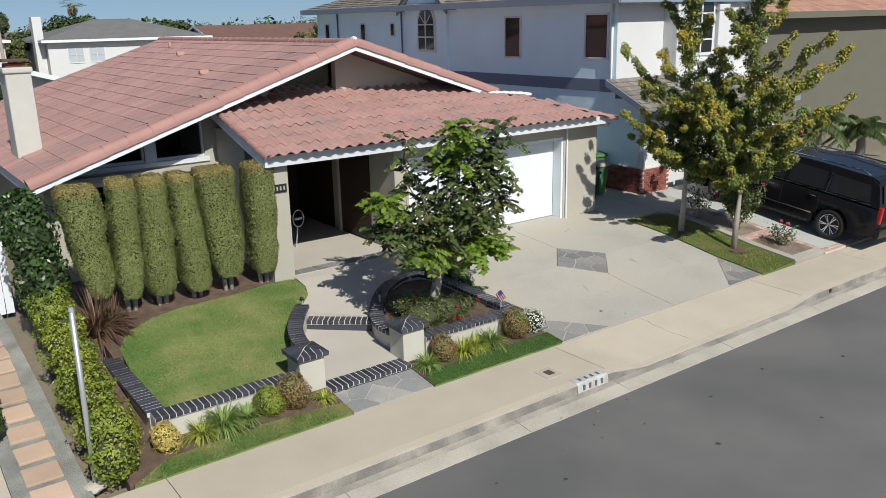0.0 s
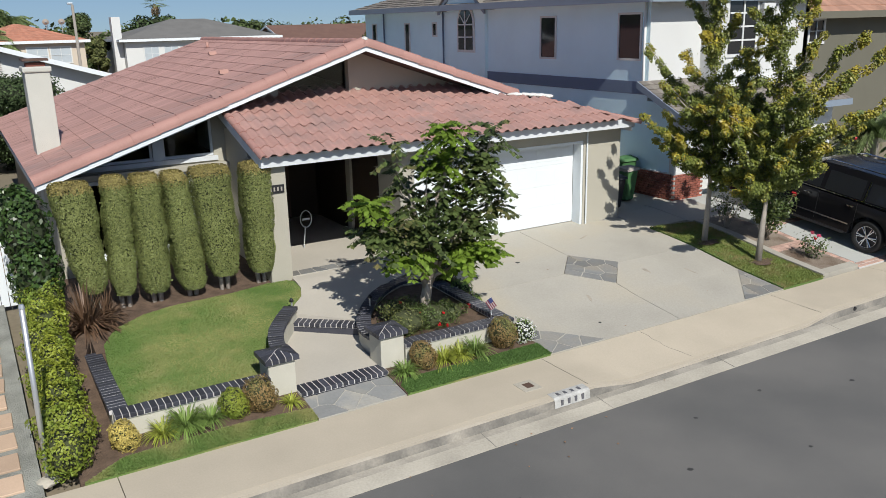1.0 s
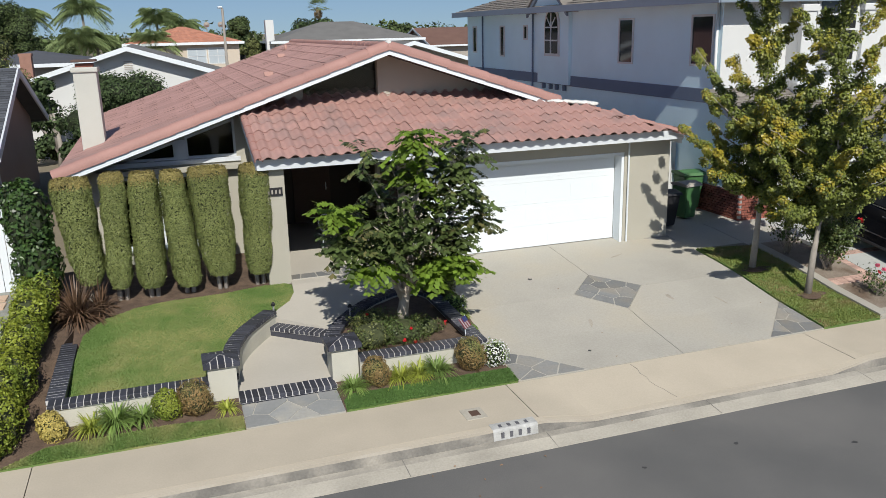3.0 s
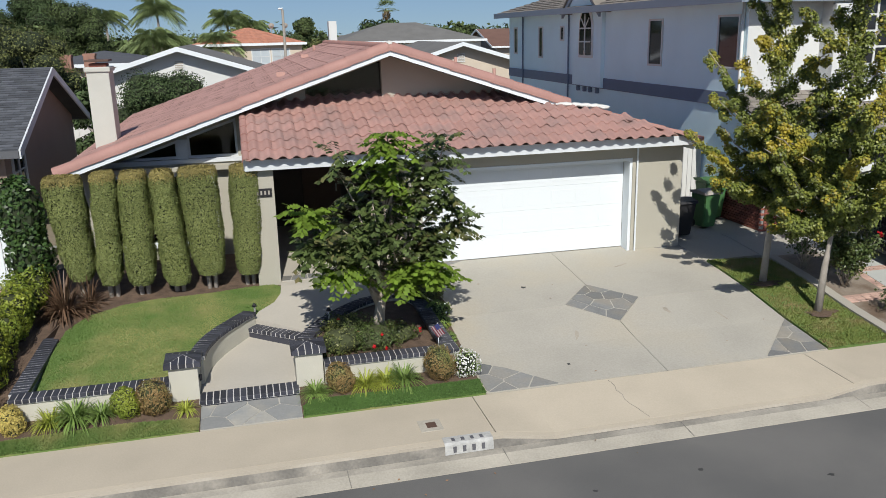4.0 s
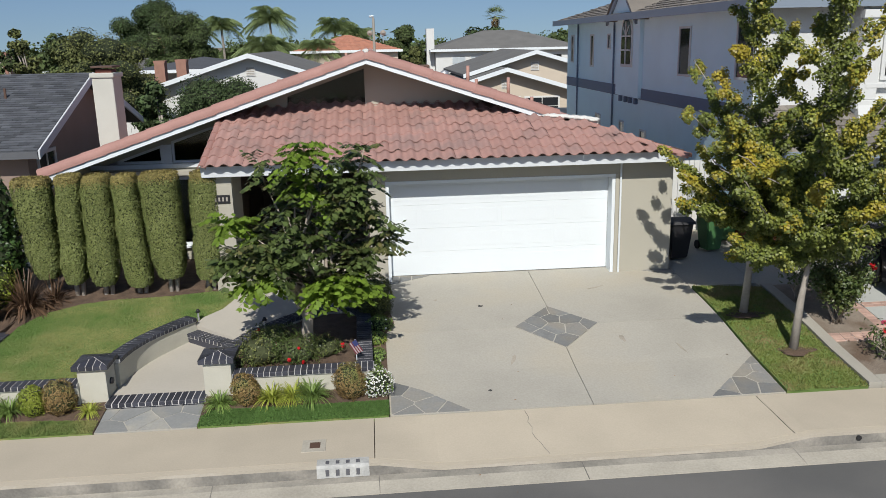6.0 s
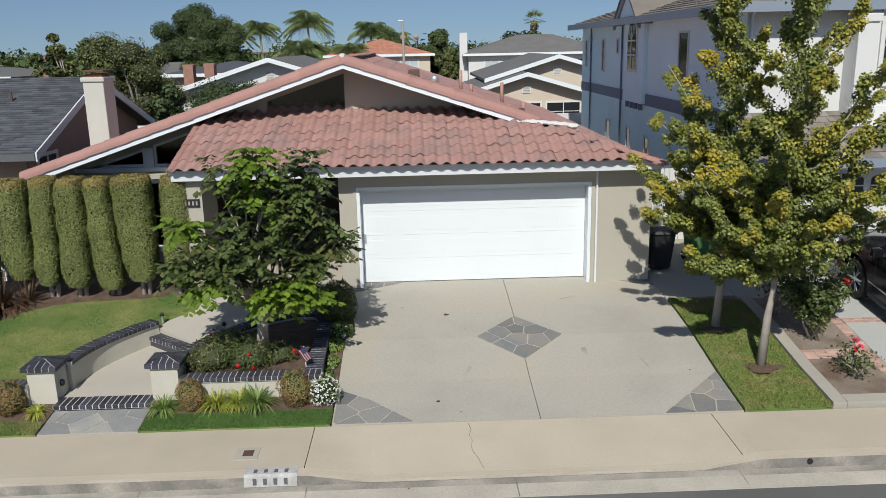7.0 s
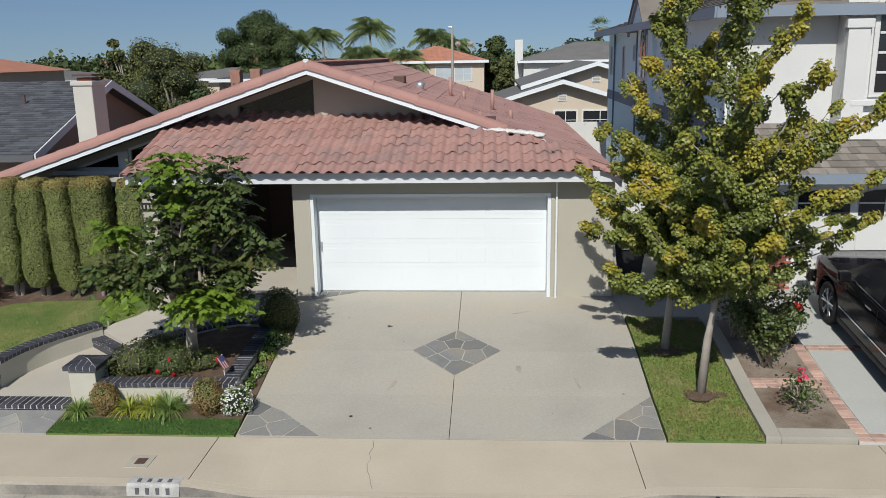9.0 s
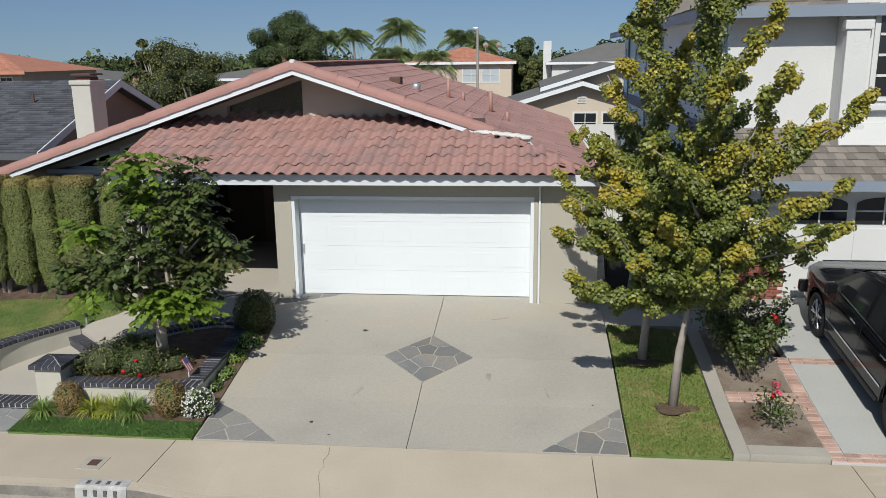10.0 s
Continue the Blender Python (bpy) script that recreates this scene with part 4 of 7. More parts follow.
courses("shingle_cover", e[0], e[1], h0, h0, 12, M_nbroof, hr, 0.006, 22)
part("fascia", box(NX - ov - 0.04, NX - ov + 0.002, NY0 - ov, NY1 + ov, NZ - 0.18, NZ + 0.04), M_nbfascia, nb)
part("fascia", box(NX - ov, NXR + ov, NY0 - ov - 0.04, NY0 - ov + 0.002, NZ - 0.18, NZ + 0.04), M_nbfascia, nb)
part("soffit", box(NX - ov, NX, NY0 - ov, NY1 + ov, NZ - 0.12, NZ - 0.08), M_nbwall, nb)
# garage wing
part("wall", wall("y", 15.72, 0.2, NX, NXR, 0.3, lambda u: 3.2, [(20.0, 24.9, 0.3, 2.9)]), M_nbwhite, nb, "white stucco garage front")
part("wall", box(NX, NX + 0.2, 15.92, NY0, 0.3, 3.4), M_nbwall, nb)
sk = part("skirt_roof", prism([(15.1, 3.12), (16.9, 3.98), (16.9, 3.84), (15.1, 2.98)], "x", NX - 0.4, NXR), M_deck, nb, "grey-brown tiled skirt roof")
courses("shingle_cover", (NX - 0.4, 15.1, 3.12), (NXR, 15.1, 3.12), (NXR, 16.9, 3.98), (NX - 0.4, 16.9, 3.98), 8, M_nbroof, sk, 0.008, 40)
part("fascia", box(NX - 0.42, NXR, 15.05, 15.1, 2.95, 3.14), M_nbfascia, nb)
part("fascia", prism([(15.1, 3.13), (16.9, 3.99), (16.9, 3.80), (15.1, 2.95)], "x", NX - 0.45, NX - 0.4), M_nbfascia, nb)
ng = part("garage_door", box(20.0, 24.9, 15.80, 15.85, 0.62, 2.9), M_nbwhite, nb, "white carriage-style garage door")
for i in range(4):
    x = 20.08 + i * 1.22
    for k, z0, z1 in ((0, 0.7, 1.35), (0, 1.4, 2.1)):
        part("door_panel", box(x, x + 1.05, 15.785, 15.803, z0, z1, 0.006), M_nbwhite, ng)
    pts = [(x, 2.18), (x + 1.05, 2.18), (x + 1.05, 2.58), *[(x + 0.525 + 0.525 * math.cos(a), 2.58 + 0.14 * math.sin(a)) for a in span(0.3, math.pi - 0.3, 6)], (x, 2.58)]
    part("door_light", prism(pts, "y", 15.785, 15.798), M_glassdark, ng, "arched dark glass light")
    part("light_bar", box(x + 0.51, x + 0.54, 15.772, 15.786, 2.18, 2.72), M_nbwhite, ng)
    part("light_bar", box(x, x + 1.05, 15.774, 15.785, 2.43, 2.46), M_nbwhite, ng)
part("downpipe", tube([(18.82, 15.64, 3.0), (18.82, 15.64, 0.65)], [0.05] * 2, 8), M_nbwhite, nb, "white downpipe", True)


def box_mesh(name, sx, sy, sz, bev=0.006):
    bm = box(-sx / 2, sx / 2, -sy / 2, sy / 2, -sz / 2, sz / 2)
    bmesh.ops.bevel(bm, geom=bm.edges[:], offset=bev, segments=1, affect="EDGES")
    me = bpy.data.meshes.new(name)
    bm.to_mesh(me)
    bm.free()
    return me


BRICK = box_mesh("brick", 0.195, 0.09, 0.058)
BRICK.materials.append(M_brick)
bw = part("brick_wainscot", box(NX - 0.08, NX - 0.004, 15.66, 17.6, 0.35, 1.42), M_mortar, nb, "red brick wainscot")
bp2 = part("brick_pier", box(NX - 0.06, 19.98, 15.62, 15.715, 0.35, 1.42), M_mortar, nb, "red brick pier")
for r in range(12):
    z = 0.62 + r * 0.068
    for k in range(10):
        y = 15.75 + k * 0.205 + (0.1 if r % 2 else 0)
        ob = new("brick", BRICK)
        ob.parent = bw
        ob.matrix_basis = pose(NX - 0.075 + random.uniform(-0.004, 0.004), y, z, 0, 0, 90)
    for k in range(6):
        x = 18.95 + k * 0.205 + (-0.1 if r % 2 else 0)
        if x > 19.95:
            continue
        ob = new("brick", BRICK)
        ob.parent = bp2
        ob.matrix_basis = pose(x, 15.635 + random.uniform(-0.004, 0.004), z)

# ---- fences, gates between the houses ----
def boards(name, label, x0, x1, y, z0, z1, n, material, axis="x"):
    t = thing(name, label, "fence", ((x0 + x1) / 2, y, z0) if axis == "x" else (y, (x0 + x1) / 2, z0))
    w = (x1 - x0) / n
    for i in range(n):
        a, b = x0 + i * w + 0.006, x0 + (i + 1) * w - 0.006
        d = random.uniform(-0.004, 0.004)
        part("board", box(a, b, y - 0.012 + d, y + 0.012 + d, z0, z1) if axis == "x" else box(y - 0.012 + d, y + 0.012 + d, a, b, z0, z1), material, t)
    for z in (z0 + 0.3, z1 - 0.3):
        part("rail", box(x0, x1, y + 0.02, y + 0.06, z, z + 0.09) if axis == "x" else box(y + 0.02, y + 0.06, x0, x1, z, z + 0.09), material, t)
    return t


boards("side_gate", "weathered white board gate between the houses", 16.3, 18.85, 18.6, 0.66, 2.5, 18, M_fence)
boards("side_gate", "white slatted gate beside the path", 0.2, 1.98, 16.6, 0.62, 2.5, 12, M_white)
boards("rear_fence", "grey board fence behind the gardens", -14, 30, 38.5, 0.5, 2.3, 60, M_fence)

# ---- houses around ----
def gable_house(name, label, x0, x1, y0, y1, zb, ze, ridge, slope, wallm, roofm, trim, ov=0.5, wins=(), rows=0, cols=0, vent=True):
    """A house with a gable roof; ridge 'x' or 'y' is the ridge's direction."""
    h = thing(name, label, "house", ((x0 + x1) / 2, (y0 + y1) / 2, zb))
    if ridge == "y":
        c, half = (x0 + x1) / 2, (x1 - x0) / 2
        top = lambda u: ze + slope * (half - abs(u - c))
        part("wall", wall("y", y0, 0.2, x0, x1, zb, top, (), (c,)), wallm, h)
        part("wall", wall("y", y1 - 0.2, 0.2, x0, x1, zb, top, (), (c,)), wallm, h)
        part("wall", box(x0, x0 + 0.2, y0 + 0.2, y1 - 0.2, zb, ze), wallm, h)
        part("wall", box(x1 - 0.2, x1, y0 + 0.2, y1 - 0.2, zb, ze), wallm, h)
        pz = ze + slope * half
        for s in (-1, 1):
            xe, zee = c + s * (half + ov), ze - slope * ov
            rf = part("roof", prism([(xe, zee + 0.15), (c, pz + 0.15), (c, pz), (xe, zee)], "y", y0 - ov, y1 + ov), roofm, h)
            part("rake_board", prism([(xe, zee + 0.16), (c, pz + 0.16), (c, pz - 0.08), (xe, zee - 0.08)], "y", y0 - ov - 0.05, y0 - ov - 0.003), trim, h)
            if rows:
                a, b = (xe, y0 - ov, zee + 0.15), (xe, y1 + ov, zee + 0.15)
                courses("shingle_cover", a, b, (c, y1 + ov, pz + 0.15), (c, y0 - ov, pz + 0.15), rows, roofm, rf, 0.006, cols)
        if vent:
            v = part("gable_vent", box(c - 0.25, c + 0.25, y0 - 0.04, y0 - 0.003, pz - 1.05, pz - 0.55), M_nbwhite, h)
            for i in range(5):
                part("slat", box(c - 0.21, c + 0.21, y0 - 0.05, y0 - 0.042, pz - 1.0 + i * 0.09, pz - 0.95 + i * 0.09), M_greywall, v)
    else:
        c, half = (y0 + y1) / 2, (y1 - y0) / 2
        top = lambda u: ze + slope * (half - abs(u - c))
        part("wall", wall("x", x0, 0.2, y0, y1, zb, top, (), (c,)), wallm, h)
        part("wall", wall("x", x1 - 0.2, 0.2, y0, y1, zb, top, (), (c,)), wallm, h)
        part("wall", box(x0 + 0.2, x1 - 0.2, y0, y0 + 0.2, zb, ze), wallm, h)
        part("wall", box(x0 + 0.2, x1 - 0.2, y1 - 0.2, y1, zb, ze), wallm, h)
        pz = ze + slope * half
        for s in (-1, 1):
            ye, zee = c + s * (half + ov), ze - slope * ov
            rf = part("roof", prism([(ye, zee + 0.15), (c, pz + 0.15), (c, pz), (ye, zee)], "x", x0 - ov, x1 + ov), roofm, h)
            for xx in (x0 - ov - 0.05, x1 + ov + 0.003):
                part("rake_board", prism([(ye, zee + 0.16), (c, pz + 0.16), (c, pz - 0.08), (ye, zee - 0.08)], "x", xx, xx + 0.047), trim, h)
            ya, yb = sorted((ye, ye + s * 0.05))
            part("fascia", box(x0 - ov, x1 + ov, ya, yb, zee - 0.06, zee + 0.13), trim, h)
            if rows:
                a, b = (x0 - ov, ye, zee + 0.15), (x1 + ov, ye, zee + 0.15)
                courses("shingle_cover", a, b, (x1 + ov, c, pz + 0.15), (x0 - ov, c, pz + 0.15), rows, roofm, rf, 0.006, cols)
    for (ax, pos, u0, u1, z0, z1, pane) in wins:
        window(h, ax, pos, u0, u1, z0, z1, 0.1, 0.05, pane, M_nbwhite, ((u0 + u1) / 2,), ((z0 + z1) / 2,), False, out=1 if (ax == "x" and pos > (x0 + x1) / 2) else -1)
    return h


def hip_house(name, label, x0, x1, y0, y1, zb, ze, rise, wallm, roofm, trim, ov=0.6, wins=(), rows=0, cols=0):
    h = thing(name, label, "house", ((x0 + x1) / 2, (y0 + y1) / 2, zb))
    for b in (box(x0, x1, y0, y0 + 0.2, zb, ze), box(x0, x1, y1 - 0.2, y1, zb, ze), box(x0, x0 + 0.2, y0 + 0.2, y1 - 0.2, zb, ze), box(x1 - 0.2, x1, y0 + 0.2, y1 - 0.2, zb, ze)):
        part("wall", b, wallm, h)
    q = [(x0 - ov, y0 - ov, ze), (x1 + ov, y0 - ov, ze), (x1 + ov, y1 + ov, ze), (x0 - ov, y1 + ov, ze)]
    k = min(x1 - x0, y1 - y0) / 2
    if x1 - x0 > y1 - y0:
        p = [(x0 + k, (y0 + y1) / 2, ze + rise), (x1 - k, (y0 + y1) / 2, ze + rise)]
        fs = ((0, 1, 5, 4), (1, 2, 5), (2, 3, 4, 5), (3, 0, 4), (3, 2, 1, 0))
    else:
        p = [((x0 + x1) / 2, y0 + k, ze + rise), ((x0 + x1) / 2, y1 - k, ze + rise)]
        fs = ((0, 1, 4), (1, 2, 5, 4), (2, 3, 5), (3, 0, 4, 5), (3, 2, 1, 0))
    bm = bmesh.new()
    v = [bm.verts.new(c) for c in (*q, *p)]
    for f in fs:
        bm.faces.new([v[i] for i in f])
    rf = part("roof", bm, roofm, h)
    if rows and x1 - x0 > y1 - y0:
        courses("shingle_cover", q[0], q[1], p[1], p[0], rows, roofm, rf, 0.008, cols)
    for b in (box(x0 - ov, x1 + ov, y0 - ov - 0.05, y0 - ov + 0.002, ze - 0.2, ze + 0.05), box(x0 - ov - 0.05, x0 - ov + 0.002, y0 - ov, y1 + ov, ze - 0.2, ze + 0.05)):
        part("fascia", b, trim, h)
    for (ax, pos, u0, u1, z0, z1, pane) in wins:
        window(h, ax, pos, u0, u1, z0, z1, 0.1, 0.05, pane, M_nbwhite, ((u0 + u1) / 2,), ((z0 + z1) / 2,), False)
    return h


# grey-roofed house on the other side
lh = gable_house("grey_roof_house", "taupe stucco house with a dark grey shingle roof", -14.0, 0.35, 21.7, 31.2, 0.5, 3.0, "x", 0.36, M_brownwall, M_shingle, M_fascia, 0.5,
                 [("x", 0.35, 22.4, 23.6, 1.7, 2.7, M_glassdark)], 34, 46)
for c_ in lh.children:
    if c_.name.startswith("fascia"):
        c_.data.materials[0] = M_greyeave
part("roof_pipe", tube([(-1.2, 24.6, 4.0), (-1.2, 24.6, 4.5)], [0.04, 0.04], 8), M_iron, lh)
gable_house("white_gable_house", "white stucco house with a broad grey gable roof", -3.6, 10.6, 44.0, 58.0, 0.5, 2.85, "y", 0.31, M_nbwhite, M_farshingle, M_white, 0.6)
gable_house("beige_gable_house", "beige stucco house with white rake boards and grey roof", 13.9, 21.7, 46.0, 56.0, 0.5, 2.76, "y", 0.30, M_beige, M_farshingle, M_white, 0.6,
            [("y", 46.0, 19.0, 20.9, 1.3, 2.3, None), ("y", 46.0, 17.4, 18.6, 1.3, 2.3, None)])
gable_house("beige_gable_house", "beige stucco house with a higher rear gable", 16.1, 23.8, 48.2, 60.0, 0.5, 3.70, "y", 0.30, M_beige, M_farshingle, M_white, 0.6)
hip_house("red_roof_house", "beige two-storey house with an orange tile roof", 2.5, 13.0, 85, 95, 0.5, 4.9, 1.6, M_beige, M_farred, M_white, 0.5,
          [("y", 85, 8.0, 9.7, 2.9, 4.3, M_blind), ("y", 85, 10.0, 11.7, 2.9, 4.3, M_blind)], 10, 30)
g2 = hip_house("grey_hip_house", "white two-storey house with a grey hip roof", 17.2, 33.0, 88, 100, 0.5, 4.75, 2.0, M_nbwhite, M_farshingle, M_white, 0.6,
               [("y", 88, 19.0, 20.4, 2.6, 4.0, M_blind), ("y", 88, 21.0, 22.4, 2.6, 4.0, M_blind), ("y", 88, 26.0, 28.0, 2.6, 4.0, M_blind), ("y", 88, 29.0, 31.0, 2.6, 4.0, M_glassdark)])
part("chimney", box(16.3, 17.15, 89, 90.2, 0.5, 7.0), M_nbwhite, g2)
gable_house("brown_roof_house", "house with a brown shingle roof far behind", 36.0, 52.0, 92.0, 104, 0.5, 3.9, "x", 0.30, M_greywall, M_farbrown, M_white, 0.6)
gable_house("brown_roof_house", "house with a brown shingle roof far behind", 60.0, 76.0, 96.0, 108, 0.5, 4.0, "x", 0.30, M_greywall, M_farbrown, M_white, 0.6)
REDX = -27.6
rh = hip_house("red_roof_house", "two-storey house with an orange tile roof", -45.0, REDX, 65, 77, 0.5, 4.7, 1.7, M_greywall, M_farred, M_farred, 0.6, [("y", 65, REDX - 2.0, REDX - 1.0, 3.0, 4.2, None), ("y", 65, REDX - 4.3, REDX - 3.3, 3.0, 4.2, None)], 10, 40)
part("chimney", box(REDX - 6.9, REDX - 5.8, 63.7, 64.9, 0.5, 6.75, 0.05), M_greywall, rh, "grey stucco chimney")
hip_house("grey_hip_house", "far house with a grey hip roof", -20.0, -6.0, 80, 92, 0.5, 3.6, 1.0, M_beige, M_farshingle, M_white)
hip_house("grey_hip_house", "far house with a grey hip roof", -45.0, -28.0, 80, 95, 0.5, 3.6, 1.2, M_greywall, M_farshingle, M_white)
hip_house("grey_hip_house", "low house with a dark grey roof among palms", -8.0, 0.5, 64, 74, 0.5, 3.9, 0.9, M_greywall, M_shingle, M_white)
hip_house("tan_house", "olive-tan two-storey house with an orange tile roof", 28.9, 48.0, 19.0, 32.0, 0.5, 5.77, 2.2, M_tanwall, M_tanroof, M_tanwall, 0.6, [("y", 19.0, 29.0, 29.8, 4.75, 5.5, None)], 9, 60)
hip_house("grey_hip_house", "far house with a grey roof", 80.0, 100.0, 80, 95, 0.5, 4.5, 2, M_beige, M_farbrown, M_white)
for x, y, z in ((-2.9, 57.0, 4.75), (-4.35, 57.0, 4.7), (-20.0, 70, 5.5)):
    bc = thing("brick_chimney", "red brick chimney above a far roof", "chimney", (x, y, 0.5))
    part("brick_stack", box(x - 0.34, x + 0.34, y - 0.4, y + 0.4, 0.5, z), M_farbrick, bc)
    part("crown", box(x - 0.39, x + 0.39, y - 0.36, y + 0.36, z - 0.12, z + 0.04, 0.02), M_farbrick, bc)

# ---- front yard ----
def lawn_z(x, y):
    return 0.30 + 0.10 * (y - 11.0)


def walk_z(x, y):
    return min(0.43 + 0.105 * (y - 12.2), 0.715)


def land_z(x, y):
    return 0.165 + 0.05 * (y - 10.9)


LAWN = [(2.98, 11.02), (5.1, 11.02), (5.3, 11.4), (5.45, 11.95), (5.72, 12.5), (6.05, 13.0), (6.25, 13.35), (6.46, 13.52), (6.78, 13.88), (6.95, 14.3), (6.97, 14.72), (6.85, 14.84), (6.4, 14.84), (5.6, 14.70), (4.5, 14.64), (3.95, 14.5), (3.36, 14.12), (3.06, 13.55), (2.98, 12.5)]
soil = thing("garden_soil", "brown mulch of the planting beds", "soil", kind="structure")
part("bed", poly_slab([(2.15, 10.0), (2.75, 10.0), (2.75, 13.4), (2.95, 14.2), (3.0, 17.58), (2.15, 17.58)], lambda x, y: gz(y) + 0.03, 0.15), M_soil, soil)
part("bed", poly_slab([(2.9, 13.3), (7.0, 13.3), (7.0, 17.58), (2.9, 17.58)], lambda x, y: min(lawn_z(x, y) - 0.02, 0.7), 0.3), M_soil, soil)
part("bed", poly_slab([(2.2, 9.96), (5.5, 9.96), (5.5, 10.85), (2.2, 10.85)], lambda x, y: gz(y) + 0.035, 0.15), M_soil, soil)
part("bed", poly_slab([(7.02, 9.96), (9.93, 9.96), (9.93, 10.85), (7.02, 10.85)], lambda x, y: gz(y) + 0.035, 0.15), M_soil, soil)
part("bed", poly_slab([(9.6, 10.85), (9.95, 10.85), (9.95, 12.58), (10.12, 13.0), (10.0, 13.9), (9.55, 14.05), (9.55, 12.6)], lambda x, y: gz(y) + 0.03, 0.15), M_soil, soil)
M_grass = mat("grass_blades", (0.145, 0.24, 0.058), 0.7, 0.3, 1.2, 30, 0.0, per="", pvar=0.25, col2=(0.30, 0.30, 0.115), mix2=0.53, trans=0.3)
M_grassdeep = mat("deep_green_grass_blades", (0.10, 0.19, 0.045), 0.7, 0.25, 1.2, 30, 0.0, per="island", pvar=0.2, trans=0.25)


def grass(name, label, poly, fz, n, h, material, parent=None, seed=1, w=0.014):
    rng = np.random.default_rng(seed)
    x0, y0 = np.min(poly, axis=0)
    x1, y1 = np.max(poly, axis=0)
    V, k = [], 0
    P = rng.uniform((x0, y0), (x1, y1), (n * 2, 2))
    for x, y in P:
        if k >= n:
            break
        if not inside(poly, x, y):
            continue
        k += 1
        a, l = rng.uniform(0, 6.283), h * rng.uniform(0.5, 1.2)
        dx, dy = math.cos(a) * w, math.sin(a) * w
        z = fz(x, y)
        V += [(x - dx, y - dy, z), (x + dx, y + dy, z), (x + rng.normal(0, 0.5) * l, y + rng.normal(0, 0.5) * l, z + l)]
    me = pyd(name, V, [(3 * i, 3 * i + 1, 3 * i + 2) for i in range(len(V) // 3)])
    return tagged(part_data(name, me, material, parent), label, "grass", kind="stuff")


tagged(part("lawn", poly_slab(LAWN, lawn_z, 0.2), M_lawn), "mown lawn with pale dry patches", "lawn", kind="structure")
grass("lawn_grass", "short mown grass with pale patches", LAWN, lawn_z, 60000, 0.017, M_grass, None, 1, 0.009)
for i, poly in enumerate(([(2.2, 9.952), (5.485, 9.952), (5.485, 10.25), (4.4, 10.34), (2.75, 10.28)], [(7.035, 9.952), (9.93, 9.952), (9.94, 10.36), (7.15, 10.36), (7.05, 10.2)])):
    tagged(part("verge", poly_slab(poly, lambda x, y: gz(y) + 0.04, 0.1), M_lawn), "narrow green grass verge beside the pavement", "grass verge", kind="structure")
    grass("verge_grass", "dense green grass of the verge", [(x, 9.935 if y < 9.96 else y) for x, y in poly], lambda x, y: gz(y) + 0.04, 20000, 0.026, M_grassdeep if i else M_grass, None, 5 + i)
M_grassdry = mat("dry_grass_blades", (0.20, 0.245, 0.06), 0.7, 0.25, 1.8, 30, 0.0, col2=(0.27, 0.22, 0.10), mix2=0.56, trans=0.25)
STRIP = [(16.36, 10.0), (17.74, 10.0), (17.74, 13.82), (16.36, 14.05)]
tagged(part("verge", poly_slab(STRIP, lambda x, y: gz(y) + 0.03, 0.1), M_lawn), "grass strip between the driveways", "grass verge", kind="structure")
grass("verge_grass", "patchy grass under the trees", [(x, 9.965 if y < 10.01 else y) for x, y in STRIP], lambda x, y: gz(y) + 0.03, 15000, 0.035, M_grassdry, None, 9)

# walk
walkway = thing("walkway", "pale concrete entrance walk", "walkway", kind="structure")
part("landing", poly_slab([(5.5, 10.93), (7.02, 10.93), (7.05, 11.6), (7.2, 12.05), (7.3, 12.2), (6.3, 13.1), (6.2, 13.2), (5.9, 12.7), (5.65, 12.0), (5.5, 11.5)], land_z, 0.2), M_path, walkway)
part("upper_walk", poly_slab([(6.38, 13.25), (7.36, 12.4), (7.75, 12.85), (8.2, 13.45), (8.8, 13.85), (9.3, 14.0), (9.7, 13.9), (9.7, 15.2), (6.98, 15.2), (6.98, 14.7), (6.95, 14.3), (6.8, 13.9), (6.5, 13.55)], walk_z, 0.25), M_path, walkway)
M_flagpale = mat("pale_flagstone", (0.27, 0.275, 0.265), 0.7, 0.2, 1.8, 25, 0.2, per="object", pvar=0.16, col2=(0.33, 0.31, 0.26), mix2=0.55)
WPAD = [(5.5, 9.97), (7.02, 9.97), (7.02, 10.62), (5.5, 10.62)]
part("grout", poly_slab(WPAD, lambda x, y: gz(y) + 0.006, 0.1), M_grout, walkway, "pale grout bed")
voronoi_flags(walkway, WPAD, None, scatter(WPAD, 8, 0.33), lambda x, y: gz(y) + 0.002, 0.006, 0.008, M_flagpale)
WBAND = [(7.0, 14.92), (9.64, 14.92), (9.64, 15.24), (7.0, 15.24)]
part("grout", poly_slab(WBAND, lambda x, y: walk_z(x, y) + 0.006, 0.02), M_grout, walkway, "pale grout bed")
voronoi_flags(walkway, WBAND, None, scatter(WBAND, 9, 0.2), walk_z, 0.01, 0.01)

# low walls with dark brick caps
def cap_mesh(name, w, d, h):
    bm = box(-w / 2, w / 2, -d / 2, d / 2, 0, h)
    bmesh.ops.bevel(bm, geom=[e for e in bm.edges if any(v.co.z > h / 2 for v in e.verts)], offset=0.005, segments=1, affect="EDGES")
    me = bpy.data.meshes.new(name)
    bm.to_mesh(me)
    bm.free()
    me.materials.append(M_brickcap)
    return me


CAPB = cap_mesh("cap_brick", 0.0885, 0.27, 0.066)
STEPB = cap_mesh("cap_brick", 0.0885, 0.34, 0.066)


